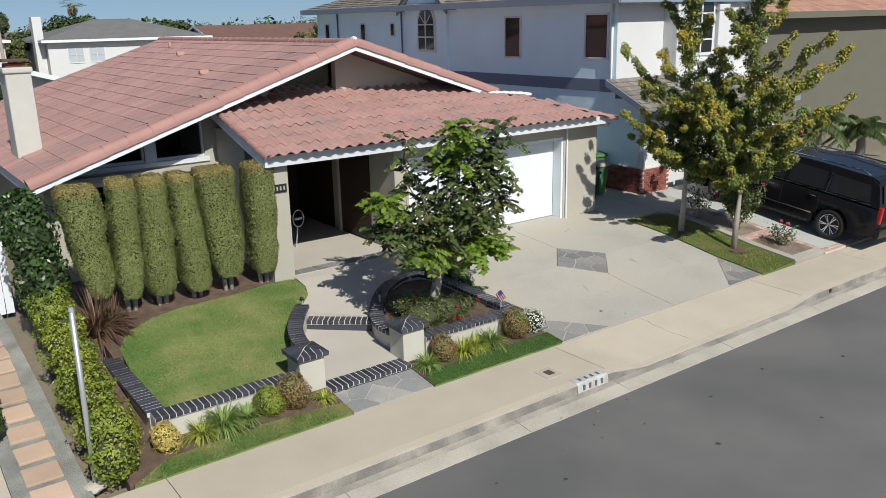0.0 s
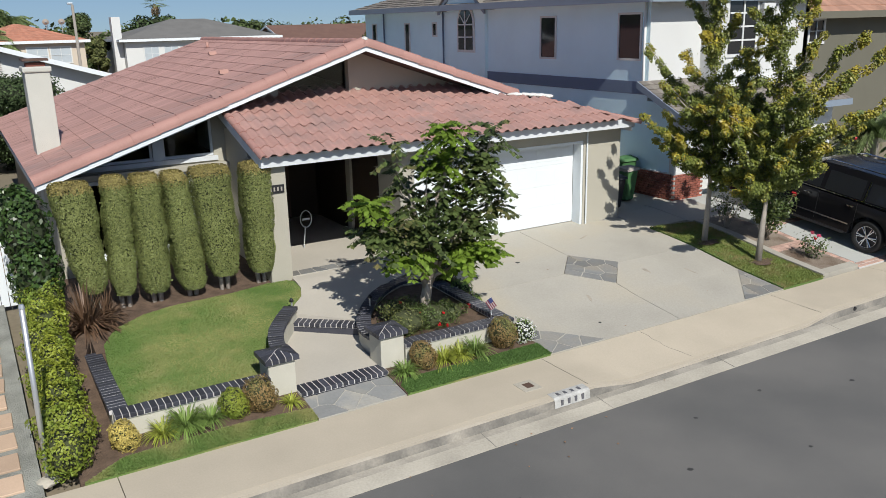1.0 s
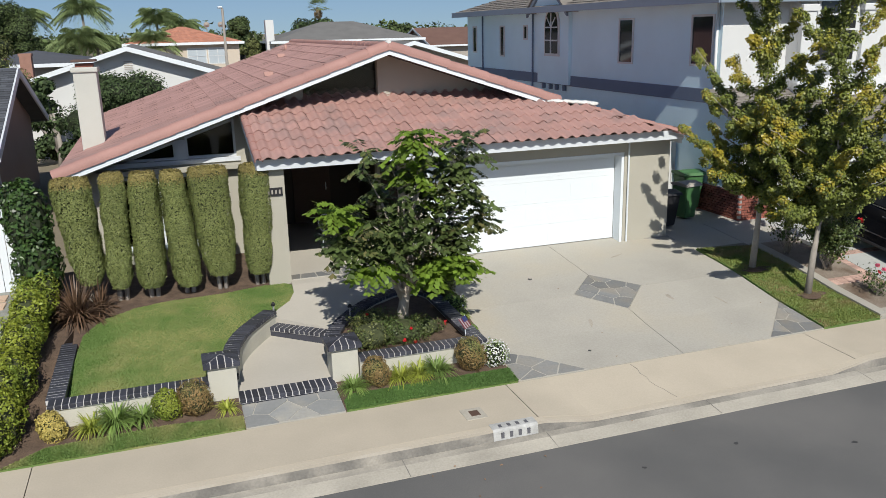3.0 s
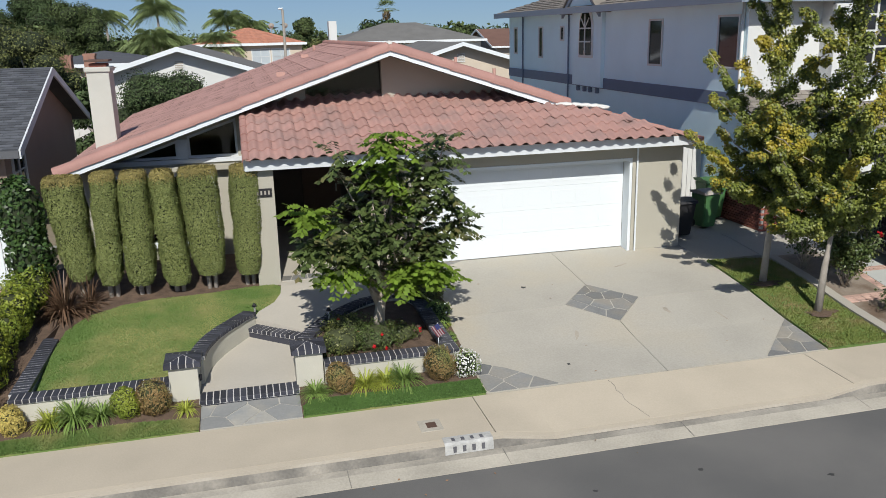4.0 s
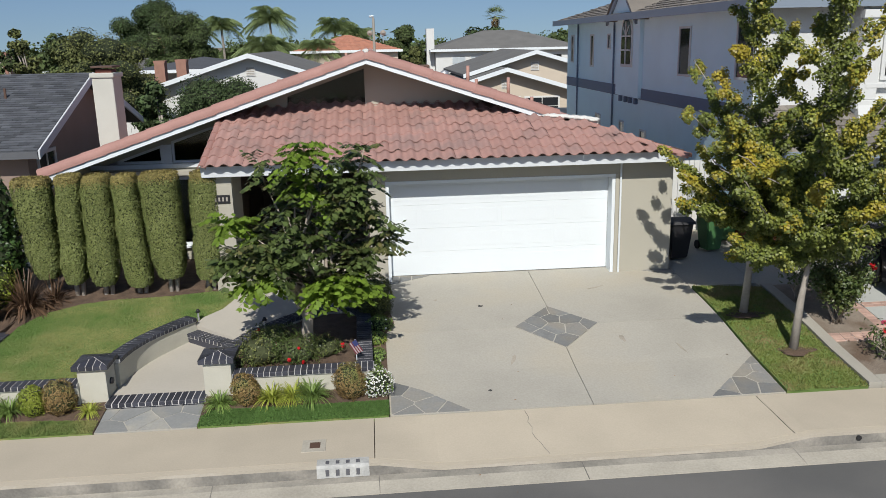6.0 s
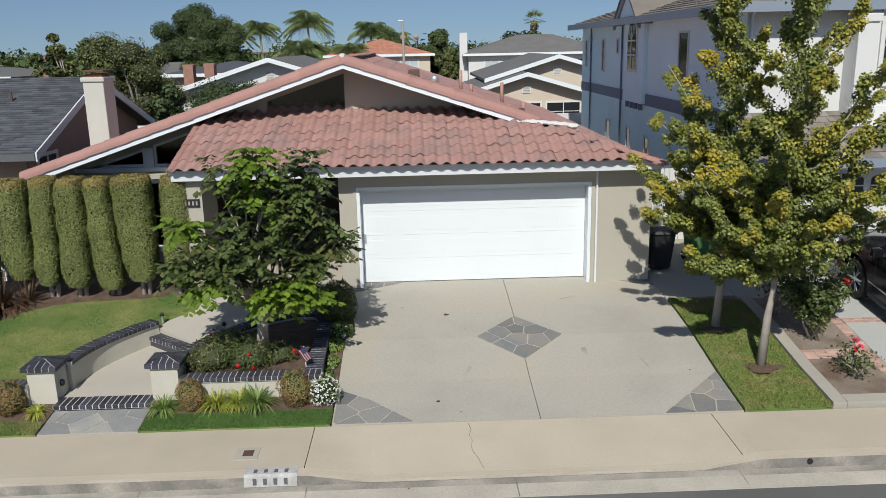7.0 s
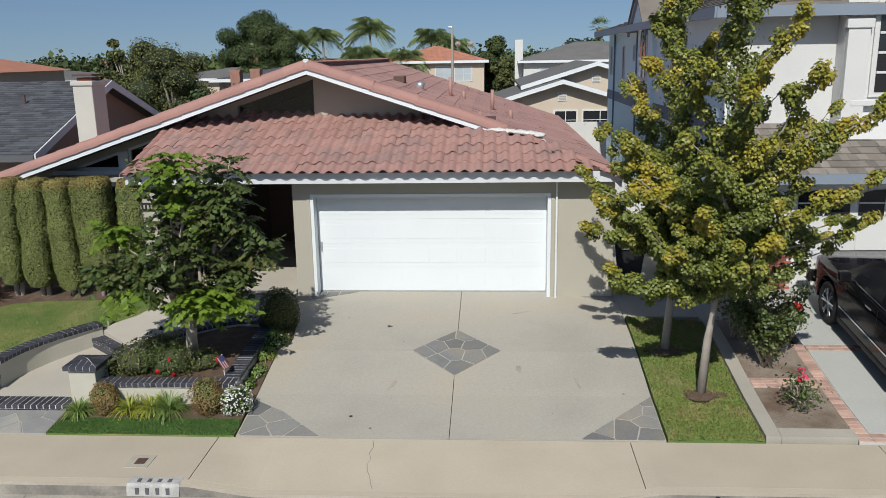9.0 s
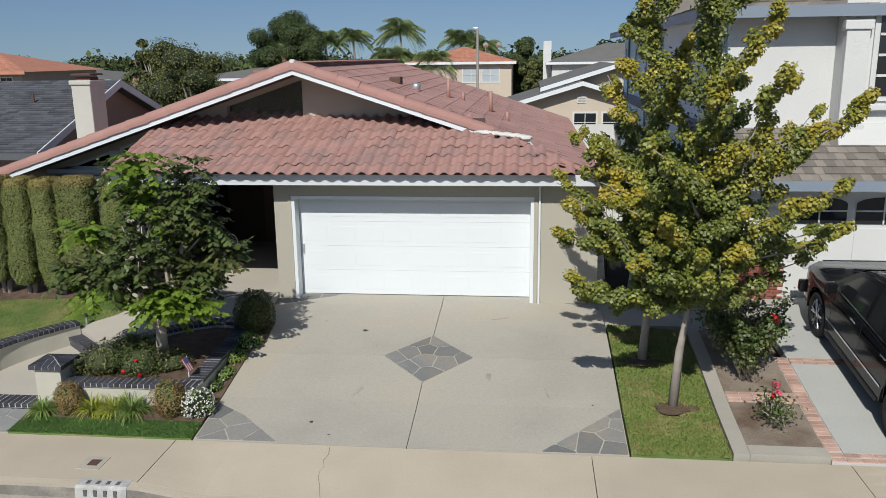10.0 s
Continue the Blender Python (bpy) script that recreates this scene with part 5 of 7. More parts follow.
def capped_wall(name, label, path, z0, ztop, thick=0.2, cap=CAPB, capw=0.27, pitch=0.1, wallm=None):
    """A stucco wall along a path, with a bed of mortar and a row of bricks on it. ztop: function of the point."""
    t = thing(name, label, "garden wall", (path[0][0], path[0][1], z0))
    n = len(path)
    hd = []
    for i in range(n):
        a, b = path[max(0, i - 1)], path[min(n - 1, i + 1)]
        d = math.atan2(b[1] - a[1], b[0] - a[0])
        hd.append((-math.sin(d), math.cos(d)))
    def strip(w, lo, hi):
        bm = bmesh.new()
        R = []
        for (x, y), (nx, ny) in zip(path, hd):
            z = ztop(x, y)
            a, b = (x + nx * w / 2, y + ny * w / 2), (x - nx * w / 2, y - ny * w / 2)
            l = z0 if lo is None else z + lo
            R.append([bm.verts.new((*a, l)), bm.verts.new((*a, z + hi)), bm.verts.new((*b, z + hi)), bm.verts.new((*b, l))])
        for p, q in zip(R, R[1:]):
            for k in range(4):
                bm.faces.new((p[k], p[(k + 1) % 4], q[(k + 1) % 4], q[k]))
        bm.faces.new(R[0])
        bm.faces.new(R[-1][::-1])
        return bm
    part("wall_body", strip(thick, None, -0.07), wallm or M_stucco, t, "cream stucco wall")
    part("mortar_bed", strip(capw - 0.012, -0.066, 0.001), M_mortar, t, "pale mortar")
    L = sum(math.dist(a, b) for a, b in zip(path, path[1:]))
    k = round(L / pitch)
    for i in range(k):
        (x, y), a = lerp_path(path, L * (i + 0.5) / k)
        ob = new("cap_brick", cap)
        ob.parent = t
        ob.matrix_basis = Matrix.Translation(-t.location) @ pose(x, y, ztop(x, y) - 0.058 + random.uniform(-0.002, 0.002), 0, 0, math.degrees(a))
    return t


capped_wall("garden_wall", "low stucco wall with dark brick cap beside the lawn", [(2.85, 13.42), (2.85, 10.97)], 0.0, lambda x, y: 0.50)
capped_wall("garden_wall", "low stucco wall with dark brick cap along the lawn front", [(2.76, 10.86), (5.06, 10.86)], 0.0, lambda x, y: 0.50)
LC = smooth_path([(5.45, 11.3), (5.52, 11.75), (5.72, 12.3), (6.05, 12.85), (6.34, 13.25)], 6)
capped_wall("garden_wall", "curved stucco wall with dark brick cap beside the walk", LC, 0.0, lambda x, y: 0.66 + 0.01 * (y - 11))
PC = smooth_path([(7.22, 11.3), (7.2, 11.8), (7.42, 12.35), (7.85, 12.95), (8.35, 13.45), (8.9, 13.75), (9.35, 13.72), (9.55, 13.3)], 6)
capped_wall("planter_wall", "curved stucco planter wall with dark brick cap", PC, 0.0, lambda x, y: 0.50 + 0.035 * (y - 11.3))
capped_wall("planter_wall", "low stucco planter wall with dark brick cap", [(7.46, 10.9), (9.72, 10.9)], 0.0, lambda x, y: 0.50)
capped_wall("planter_wall", "low stucco planter wall with dark brick cap beside the driveway", [(9.58, 11.04), (9.55, 13.28)], 0.0, lambda x, y: 0.50 + 0.035 * (y - 11.0))
capped_wall("brick_step", "low step of dark bricks at the walk", [(5.48, 10.79), (7.03, 10.79)], 0.0, lambda x, y: 0.172, 0.3, STEPB, 0.34, 0.1, M_brickcap)
capped_wall("brick_step", "low step of dark bricks across the walk", [(6.3, 13.2), (7.34, 12.35)], 0.0, lambda x, y: 0.435, 0.3, STEPB, 0.34, 0.1, M_brickcap)
tagged(part("planter_soil", poly_slab([(7.3, 11.0), (9.5, 11.0), (9.5, 13.3), (9.3, 13.6), (8.9, 13.65), (8.4, 13.35), (7.9, 12.85), (7.5, 12.3), (7.3, 11.8)], lambda x, y: 0.40 + 0.03 * (y - 11), 0.3), M_soil), "brown soil in the planter", "soil", kind="structure")

# gate pillars: stucco posts with a cap of mitred bricks
def pillar(x, y):
    t = thing("gate_pillar", "square stucco pillar with a pyramid cap of dark bricks", "pillar", (x, y, 0.0), "gate pillars")
    part("post", box(x - 0.22, x + 0.22, y - 0.22, y + 0.22, -0.05, 0.70, 0.012), M_stucco, t)
    bm = bmesh.new()
    base = [[bm.verts.new((x + sx * 0.268, y + sy * 0.268, z)) for sx, sy in ((-1, -1), (1, -1), (1, 1), (-1, 1))] for z in (0.70, 0.768)]
    peak = bm.verts.new((x, y, 0.827))
    bm.faces.new(base[0][::-1])
    for k in range(4):
        bm.faces.new((base[0][k], base[0][(k + 1) % 4], base[1][(k + 1) % 4], base[1][k]))
        bm.faces.new((base[1][k], base[1][(k + 1) % 4], peak))
    part("cap_bed", bm, M_mortar, t, "pale mortar")
    # four triangular fields of bricks, joints as gaps
    for q in range(4):
        for i in range(5):
            a = -0.28 + i * 0.112 + 0.007
            b = a + 0.098
            pts = []
            def lim(u):
                return abs(u) + 0.011
            poly = [(a, -0.28), (b, -0.28), (b, -max(lim(b), 0.012)), *([(0, -0.012)] if a < 0 < b else []), (a, -max(lim(a), 0.012))]
            if poly[2][1] <= -0.28 and poly[-1][1] <= -0.28:
                continue
            poly = [(u, max(v, -0.28)) for u, v in poly]
            poly = [p for k, p in enumerate(poly) if math.dist(p, poly[k - 1]) > 0.003]
            if len(poly) < 3:
                continue
            m = pose(x, y, 0, 0, 0, 90 * q)
            bm = bmesh.new()
            hi, lo = [], []
            for u, v in poly:
                z = 0.775 + 0.06 * (0.28 - max(abs(u), abs(v))) / 0.28
                hi.append(bm.verts.new(m @ Vector((u, v, z))))
                lo.append(bm.verts.new(m @ Vector((u, v, 0.705))))
            if len({tuple(round(c, 4) for c in h.co) for h in hi}) < len(hi):
                bm.free()
                continue
            bm.faces.new(hi)
            bm.faces.new(lo[::-1])
            for k in range(len(hi)):
                bm.faces.new((hi[k], lo[k], lo[(k + 1) % len(hi)], hi[(k + 1) % len(hi)]))
            part("cap_brick", bm, M_brickcap, t)
    part("lamp_disc", tube([(x + 0.2, y - 0.02, 0.42), (x + 0.26, y - 0.02, 0.42)], [0.06, 0.05], 12), M_black, t, "small round black fitting", True)
    return t


pillar(5.27, 11.03)
pillar(7.22, 11.03)


# ---- leaves ----
def leaf_arrays(P, N, size, aspect, rng, droop=0.0, fold=0.12, spread=1.0):
    """Folded four-cornered leaves at P, facing roughly N."""
    n = len(P)
    N = N + rng.normal(0, 0.45 * spread, (n, 3))
    N /= np.linalg.norm(N, axis=1)[:, None] + 1e-9
    R = rng.normal(0, 1, (n, 3))
    R[:, 2] -= droop
    U = R - N * np.sum(R * N, axis=1)[:, None]
    U /= np.linalg.norm(U, axis=1)[:, None] + 1e-9
    W = np.cross(N, U)
    s = size * rng.uniform(0.65, 1.3, n)[:, None]
    a = P - U * s * 0.5
    c = P + U * s * 0.5
    b = P + W * s * aspect * 0.5 + N * s * fold
    d = P - W * s * aspect * 0.5 + N * s * fold
    return np.stack([a, b, c, d], 1).reshape(-1, 3)


def leaf_mesh(name, V, material, parent, label="", stuff=False):
    n = len(V) // 4
    me = bpy.data.meshes.new(name)
    me.vertices.add(len(V))
    me.vertices.foreach_set("co", np.ascontiguousarray(V, dtype=np.float32).ravel())
    me.loops.add(n * 4)
    me.loops.foreach_set("vertex_index", np.arange(n * 4, dtype=np.int32))
    me.polygons.add(n)
    me.polygons.foreach_set("loop_start", np.arange(0, n * 4, 4, dtype=np.int32))
    me.update()
    ob = part_data(name, me, material, parent, label)
    return ob


def shell_points(c, r, n, rng, flat=1.0, inner=0.75):
    D = rng.normal(0, 1, (n, 3))
    D /= np.linalg.norm(D, axis=1)[:, None]
    k = rng.uniform(inner, 1.0, n)[:, None]
    return np.array(c) + D * np.array(r) * k, D


M_hedge = mat("clipped_hedge_leaf", (0.19, 0.22, 0.07), 0.6, 0.2, 1.5, 20, 0.0, per="island", pvar=0.28, trans=0.15)
# near-black green: the shade inside foliage, put into the core's colour
M_shadecore = mat("foliage_shade_core", (0.025, 0.035, 0.014), 0.9, 0.3)
# core green, darker than the leaves that cover it
M_hedgein = mat("hedge_core_green", (0.055, 0.065, 0.026), 0.9, 0.4, 12, 60, 0.8)
M_hedgetop = mat("sheared_brown_leaf", (0.245, 0.205, 0.068), 0.7, 0.2, 3, 20, 0.0, per="island", pvar=0.4, trans=0.1)
M_glossleaf = mat("glossy_dark_leaf", (0.045, 0.085, 0.022), 0.35, 0.2, 1.5, 20, 0.0, per="island", pvar=0.5, trans=0.15)
M_roseleaf = mat("low_bush_leaf", (0.085, 0.125, 0.035), 0.45, 0.2, 1.5, 20, 0.0, per="island", pvar=0.45, col2=(0.15, 0.15, 0.05), mix2=0.6, trans=0.2)
M_globe = mat("globe_shrub_leaf", (0.12, 0.135, 0.035), 0.5, 0.2, 1.5, 20, 0.0, per="island", pvar=0.35, trans=0.2)
M_yelleaf = mat("yellow_green_leaf", (0.31, 0.355, 0.045), 0.5, 0.2, 1.2, 20, 0.0, per="island", pvar=0.35, col2=(0.18, 0.25, 0.04), mix2=0.56, trans=0.3)
M_treeleaf = mat("compound_tree_leaf", (0.075, 0.105, 0.032), 0.36, 0.2, 1.5, 20, 0.0, per="island", pvar=0.5, col2=(0.12, 0.085, 0.04), mix2=0.68, trans=0.15)
M_treenew = mat("fresh_tree_leaf", (0.155, 0.24, 0.03), 0.5, 0.2, 1.5, 20, 0.0, per="island", pvar=0.3, trans=0.35)
M_ginkgo = mat("ginkgo_leaf", (0.15, 0.182, 0.036), 0.45, 0.2, 1.1, 20, 0.0, per="island", pvar=0.45, col2=(0.36, 0.30, 0.035), mix2=0.67, trans=0.2)
M_gold = mat("golden_ginkgo_leaf", (0.40, 0.32, 0.035), 0.45, 0.2, 1.5, 20, 0.0, per="island", pvar=0.4, col2=(0.20, 0.22, 0.035), mix2=0.5, trans=0.2)
M_bark = mat("pale_bark", (0.38, 0.33, 0.27), 0.9, 0.25, 5, 30, 0.4)
M_bark2 = mat("grey_bark", (0.32, 0.29, 0.25), 0.9, 0.25, 5, 30, 0.35)
M_flax = mat("bronze_flax_leaf", (0.125, 0.075, 0.045), 0.5, 0.25, 2, 20, 0.0, per="island", pvar=0.4, trans=0.1)
M_lily = mat("strap_leaf", (0.19, 0.28, 0.07), 0.5, 0.2, 2, 20, 0.0, per="island", pvar=0.35, trans=0.3)
M_lily2 = mat("yellow_strap_leaf", (0.33, 0.37, 0.06), 0.5, 0.2, 2, 20, 0.0, per="island", pvar=0.35, trans=0.3)
M_rusty = mat("rusty_shrub_leaf", (0.28, 0.19, 0.075), 0.6, 0.2, 4, 20, 0.0, per="island", pvar=0.4, col2=(0.16, 0.18, 0.055), mix2=0.6, trans=0.15)
M_goldshrub = mat("golden_shrub_leaf", (0.55, 0.45, 0.13), 0.6, 0.2, 4, 20, 0.0, per="island", pvar=0.3, trans=0.2)
M_whitefl = mat("white_petal", (0.75, 0.75, 0.72), 0.7, 0.05, per="island", pvar=0.1)
M_redfl = mat("red_petal", (0.45, 0.012, 0.016), 0.5, 0.1, per="island", pvar=0.2)
M_pinkfl = mat("pink_petal", (0.75, 0.11, 0.20), 0.5, 0.1, per="island", pvar=0.2)
M_fargreen = mat("far_tree_leaf", (0.07, 0.10, 0.032), 0.8, 0.2, 0.6, 6, 0.0, per="island", pvar=0.5, trans=0.12)
M_fardark = mat("far_dark_leaf", (0.05, 0.08, 0.027), 0.8, 0.2, 0.6, 6, 0.0, per="island", pvar=0.5, trans=0.1)
M_farlight = mat("far_olive_leaf", (0.115, 0.13, 0.042), 0.8, 0.2, 0.6, 6, 0.0, per="island", pvar=0.5, trans=0.12)
M_palmleaf = mat("palm_leaf", (0.19, 0.25, 0.10), 0.6, 0.2, 0.8, 6, 0.0, per="island", pvar=0.4, trans=0.2)
M_drypalm = mat("dry_palm_leaf", (0.22, 0.16, 0.085), 0.8, 0.2, 0.8, 6, 0.0, per="island", pvar=0.3)


def clipped_column(x0, x1, xb0, xb1, y, d, z0, z1, seed):
    """One clipped hedge column: leans from its foot (xb) to its head (x)."""
    rng = np.random.default_rng(seed)
    cx, w = (x0 + x1) / 2, (x1 - x0) - 0.025
    cb, wb = (xb0 + xb1) / 2, (xb1 - xb0) + 0.0
    t = thing("clipped_hedge", "tall clipped column of small-leaved hedge, browned on top", "hedge", (cb, y, 0.6), "hedge row at the window")
    H = z1 - z0
    def warp(p):
        k = np.clip((p[:, 2] + 0.5), 0, 1)
        q = np.empty_like(p)
        bul = 1 - 0.22 * np.clip(0.22 - k, 0, 1) / 0.22
        q[:, 0] = (cb + (cx - cb) * k) + p[:, 0] * (wb + (w - wb) * k) * bul
        q[:, 1] = y + p[:, 1] * d * bul + 0.10 * (k - 0.5)
        q[:, 2] = z0 + (p[:, 2] + 0.5) * H
        return q
    def surf(n, top=False):
        # points on a superellipse column
        e = 0.62
        # even spacing round the outline
        aa = np.linspace(0, 2 * math.pi, 721)
        ex, ey = np.sign(np.cos(aa)) * np.abs(np.cos(aa)) ** e, np.sign(np.sin(aa)) * np.abs(np.sin(aa)) ** e
        run = np.concatenate([[0], np.cumsum(np.hypot(np.diff(ex), np.diff(ey)))])
        a = np.interp(rng.uniform(0, run[-1], n), run, aa)
        px = np.sign(np.cos(a)) * np.abs(np.cos(a)) ** e * 0.5
        py = np.sign(np.sin(a)) * np.abs(np.sin(a)) ** e * 0.5
        pz = rng.uniform(-0.5, 0.5, n)
        nr = np.stack([np.cos(a), np.sin(a), np.zeros(n)], 1)
        if top:
            r = np.sqrt(rng.uniform(0, 1, n))
            px, py = px * r * 0.88, py * r * 0.88
            pz = 0.5 - 0.035 * r ** 4 + rng.normal(0, 0.003, n)
            nr = np.stack([0.4 * np.cos(a) * r, 0.4 * np.sin(a) * r, np.ones(n)], 1)
        else:
            k = np.clip((pz - 0.38) / 0.12, 0, 1)
            px, py = px * (1 - 0.14 * k * k), py * (1 - 0.14 * k * k)
            kb = np.clip((-0.40 - pz) / 0.1, 0, 1)
            px, py = px * (1 - 0.2 * kb * kb), py * (1 - 0.2 * kb * kb)
        q = warp(np.stack([px, py, pz], 1))
        nz = np.array([noise.noise(Vector(v) * 3.0) for v in q])
        q += nr * (0.045 * nz + rng.normal(0, 0.012, n))[:, None]
        return q, nr
    q, nr = surf(21000)
    # the crown's shoulder is browned by shearing
    brown = (q[:, 2] - z1) / H + rng.normal(0, 0.02, len(q)) > -0.07
    leaf_mesh("sheared_shoulder", leaf_arrays(q[brown], nr[brown] + np.array((0, 0, 0.5)), 0.036, 0.65, rng, 0.3), M_hedgetop, t, "brown sheared shoulder")
    q, nr = q[~brown], nr[~brown]
    leaf_mesh("foliage", leaf_arrays(q, nr, 0.035, 0.7, rng, 0.3, 0.12, 0.8), M_hedge, t)
    q, nr = surf(2600, True)
    leaf_mesh("sheared_top", leaf_arrays(q, nr, 0.038, 0.6, rng), M_hedgetop, t, "brown sheared top")
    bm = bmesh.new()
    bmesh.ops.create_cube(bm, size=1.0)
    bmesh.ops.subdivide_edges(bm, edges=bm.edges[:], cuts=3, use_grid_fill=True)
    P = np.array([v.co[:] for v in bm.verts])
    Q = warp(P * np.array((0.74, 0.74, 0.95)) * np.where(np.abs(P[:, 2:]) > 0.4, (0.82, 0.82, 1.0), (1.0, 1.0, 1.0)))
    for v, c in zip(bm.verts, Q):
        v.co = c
    part("inner_mass", bm, M_hedgein, t, "darker green solid core")
    for dx in (-0.05, 0.06):
        part("stem", tube([(cb + dx, y, 0.5), (cb + dx * 1.5, y + 0.02, z0 + 0.25)], [0.045, 0.05], 7), M_bark2, t, "grey stem", True)


for i, (x0, x1, xb0, xb1, z0, z1) in enumerate(((2.66, 3.40, 2.95, 3.46, 1.12, 3.14), (3.54, 4.0, 3.50, 3.94, 0.98, 3.18), (4.06, 4.58, 4.02, 4.58, 0.92, 3.17), (4.62, 5.08, 4.70, 5.26, 0.86, 3.15), (5.12, 5.92, 5.32, 5.92, 1.02, 3.18), (6.14, 6.74, 6.12, 6.64, 0.96, 3.16))):
    clipped_column(x0, x1, xb0, xb1, 15.05, 0.70, z0, z1, 20 + i)


def leafy_mass(name, label, category, lumps, n, size, material, seed, core=M_shadecore, aspect=0.55, at=None, droop=0.3, twig=None, flowers=None, group="", rough=0.22):
    """A shrub: leaves over overlapping lumps (centre, radii), a dark core, by default coloured as inner shade, optional
    flowers (material, n, size).
    """
    rng = np.random.default_rng(seed)
    zb = min(c[2] - r[2] for c, r in lumps)
    t = thing(name, label, category, at or (lumps[0][0][0], lumps[0][0][1], zb), group)
    vol = [r[0] * r[1] + r[1] * r[2] + r[0] * r[2] for c, r in lumps]
    PS, NS = [], []
    for (c, r), v in zip(lumps, vol):
        k = max(8, int(n * v / sum(vol)))
        p, d = shell_points(c, r, k, rng, inner=0.82)
        nz = np.array([noise.noise(Vector(q) * (1.6 / max(r)) * 1.5 + Vector((seed, 0, 0))) for q in p])
        p = p + d * np.array(r) * (rough * nz)[:, None]
        keep = p[:, 2] > zb + 0.01
        PS.append(p[keep])
        NS.append(d[keep])
    P, D = np.concatenate(PS), np.concatenate(NS)
    leaf_mesh("foliage", leaf_arrays(P, D, size, aspect, rng, droop), material, t)
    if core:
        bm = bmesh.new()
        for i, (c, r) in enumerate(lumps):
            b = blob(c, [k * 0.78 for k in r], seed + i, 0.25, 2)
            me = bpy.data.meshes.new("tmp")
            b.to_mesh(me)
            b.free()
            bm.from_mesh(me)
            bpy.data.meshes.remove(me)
        part("inner_mass", bm, core, t, "dark solid core")
    if flowers:
        fm, fn, fs = flowers
        k = rng.choice(len(P), fn)
        V = [leaf_arrays(np.repeat((P[k] + D[k] * fs * 0.6), 6, 0) + rng.normal(0, fs * 0.22, (fn * 6, 3)), np.repeat(D[k], 6, 0), fs * 0.8, 0.9, rng)]
        leaf_mesh("blossom", np.concatenate(V), fm, t, "open blossoms")
    return t


# dark glossy climber hedge beside the row, yellow-green hedge along the path
leafy_mass("glossy_hedge", "tall dark hedge of glossy leaves", "hedge", [((2.25, 15.1, 2.35), (0.42, 0.45, 0.85)), ((2.3, 15.05, 1.5), (0.45, 0.5, 0.9)), ((2.1, 15.3, 2.6), (0.4, 0.45, 0.6))], 3800, 0.10, M_glossleaf, 41)
lumps = []
for i in range(13):
    y = 10.25 + i * 0.36
    lumps.append(((2.06 + 0.08 * math.sin(i * 2.1) + 0.02 * i, y, gz(y) + 0.38 + 0.012 * i), (0.29 + 0.07 * math.sin(i * 1.7), 0.28, 0.42 + 0.10 * math.sin(i * 2.3))))
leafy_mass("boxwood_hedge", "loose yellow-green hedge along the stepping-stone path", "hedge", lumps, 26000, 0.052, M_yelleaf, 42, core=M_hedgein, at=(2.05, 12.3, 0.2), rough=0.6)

def straps(name, label, category, c, n, l, w, material, seed, rise=1.0, arch=0.6, group="", low=0.15):
    """A clump of arching strap leaves."""
    rng = np.random.default_rng(seed)
    t = thing(name, label, category, c, group)
    V, F = [], []
    for i in range(n):
        a, L = rng.uniform(0, 6.283), l * rng.uniform(0.6, 1.15)
        out = rng.uniform(low, 1.0)
        d = np.array((math.cos(a), math.sin(a), 0))
        s = np.array((-math.sin(a), math.cos(a), 0))
        b = np.array(c) + d * rng.uniform(0, 0.08)
        k0 = len(V)
        for j in range(5):
            u = j / 4
            p = b + d * L * out * (u + 0.15 * u * u) * 0.8 + np.array((0, 0, L * rise * (u * (1.15 - 0.35 * out) - arch * out * u * u)))
            ww = w * (1 - 0.85 * u ** 2) * 0.5
            V += [tuple(p - s * ww), tuple(p + s * ww)]
        for j in range(4):
            q = k0 + 2 * j
            F.append((q, q + 1, q + 3, q + 2))
    part_data("leaf_clump", pyd("leaf_clump", V, F), material, t, "", True)
    return t


straps("bronze_flax", "large clump of bronze flax with stiff dark red leaves", "flax plant", (2.92, 14.35, 0.55), 260, 1.1, 0.036, M_flax, 51, 0.95, 1.25)
straps("bronze_flax", "spreading bronze flax beside the lawn", "flax plant", (3.3, 14.75, 0.60), 90, 0.85, 0.034, M_flax, 52, 0.85, 1.25)
for i, (x, y, n, l, m) in enumerate(((7.27, 10.5, 90, 0.36, M_lily), (8.08, 10.55, 70, 0.42, M_lily2), (8.42, 10.58, 60, 0.42, M_lily2), (8.72, 10.55, 90, 0.48, M_lily), (3.35, 10.55, 60, 0.42, M_lily2), (3.68, 10.58, 120, 0.55, M_lily), (4.05, 10.6, 60, 0.4, M_lily), (5.28, 10.52, 30, 0.28, M_lily2), (9.8, 12.3, 30, 0.25, M_lily2))):
    straps("daylily", "arching clump of green strap leaves", "daylily", (x, y, gz(y) + 0.04), n * 3, l * 0.92, 0.021, m, 60 + i, 1.1, 1.0, "daylilies along the wall", 0.38)
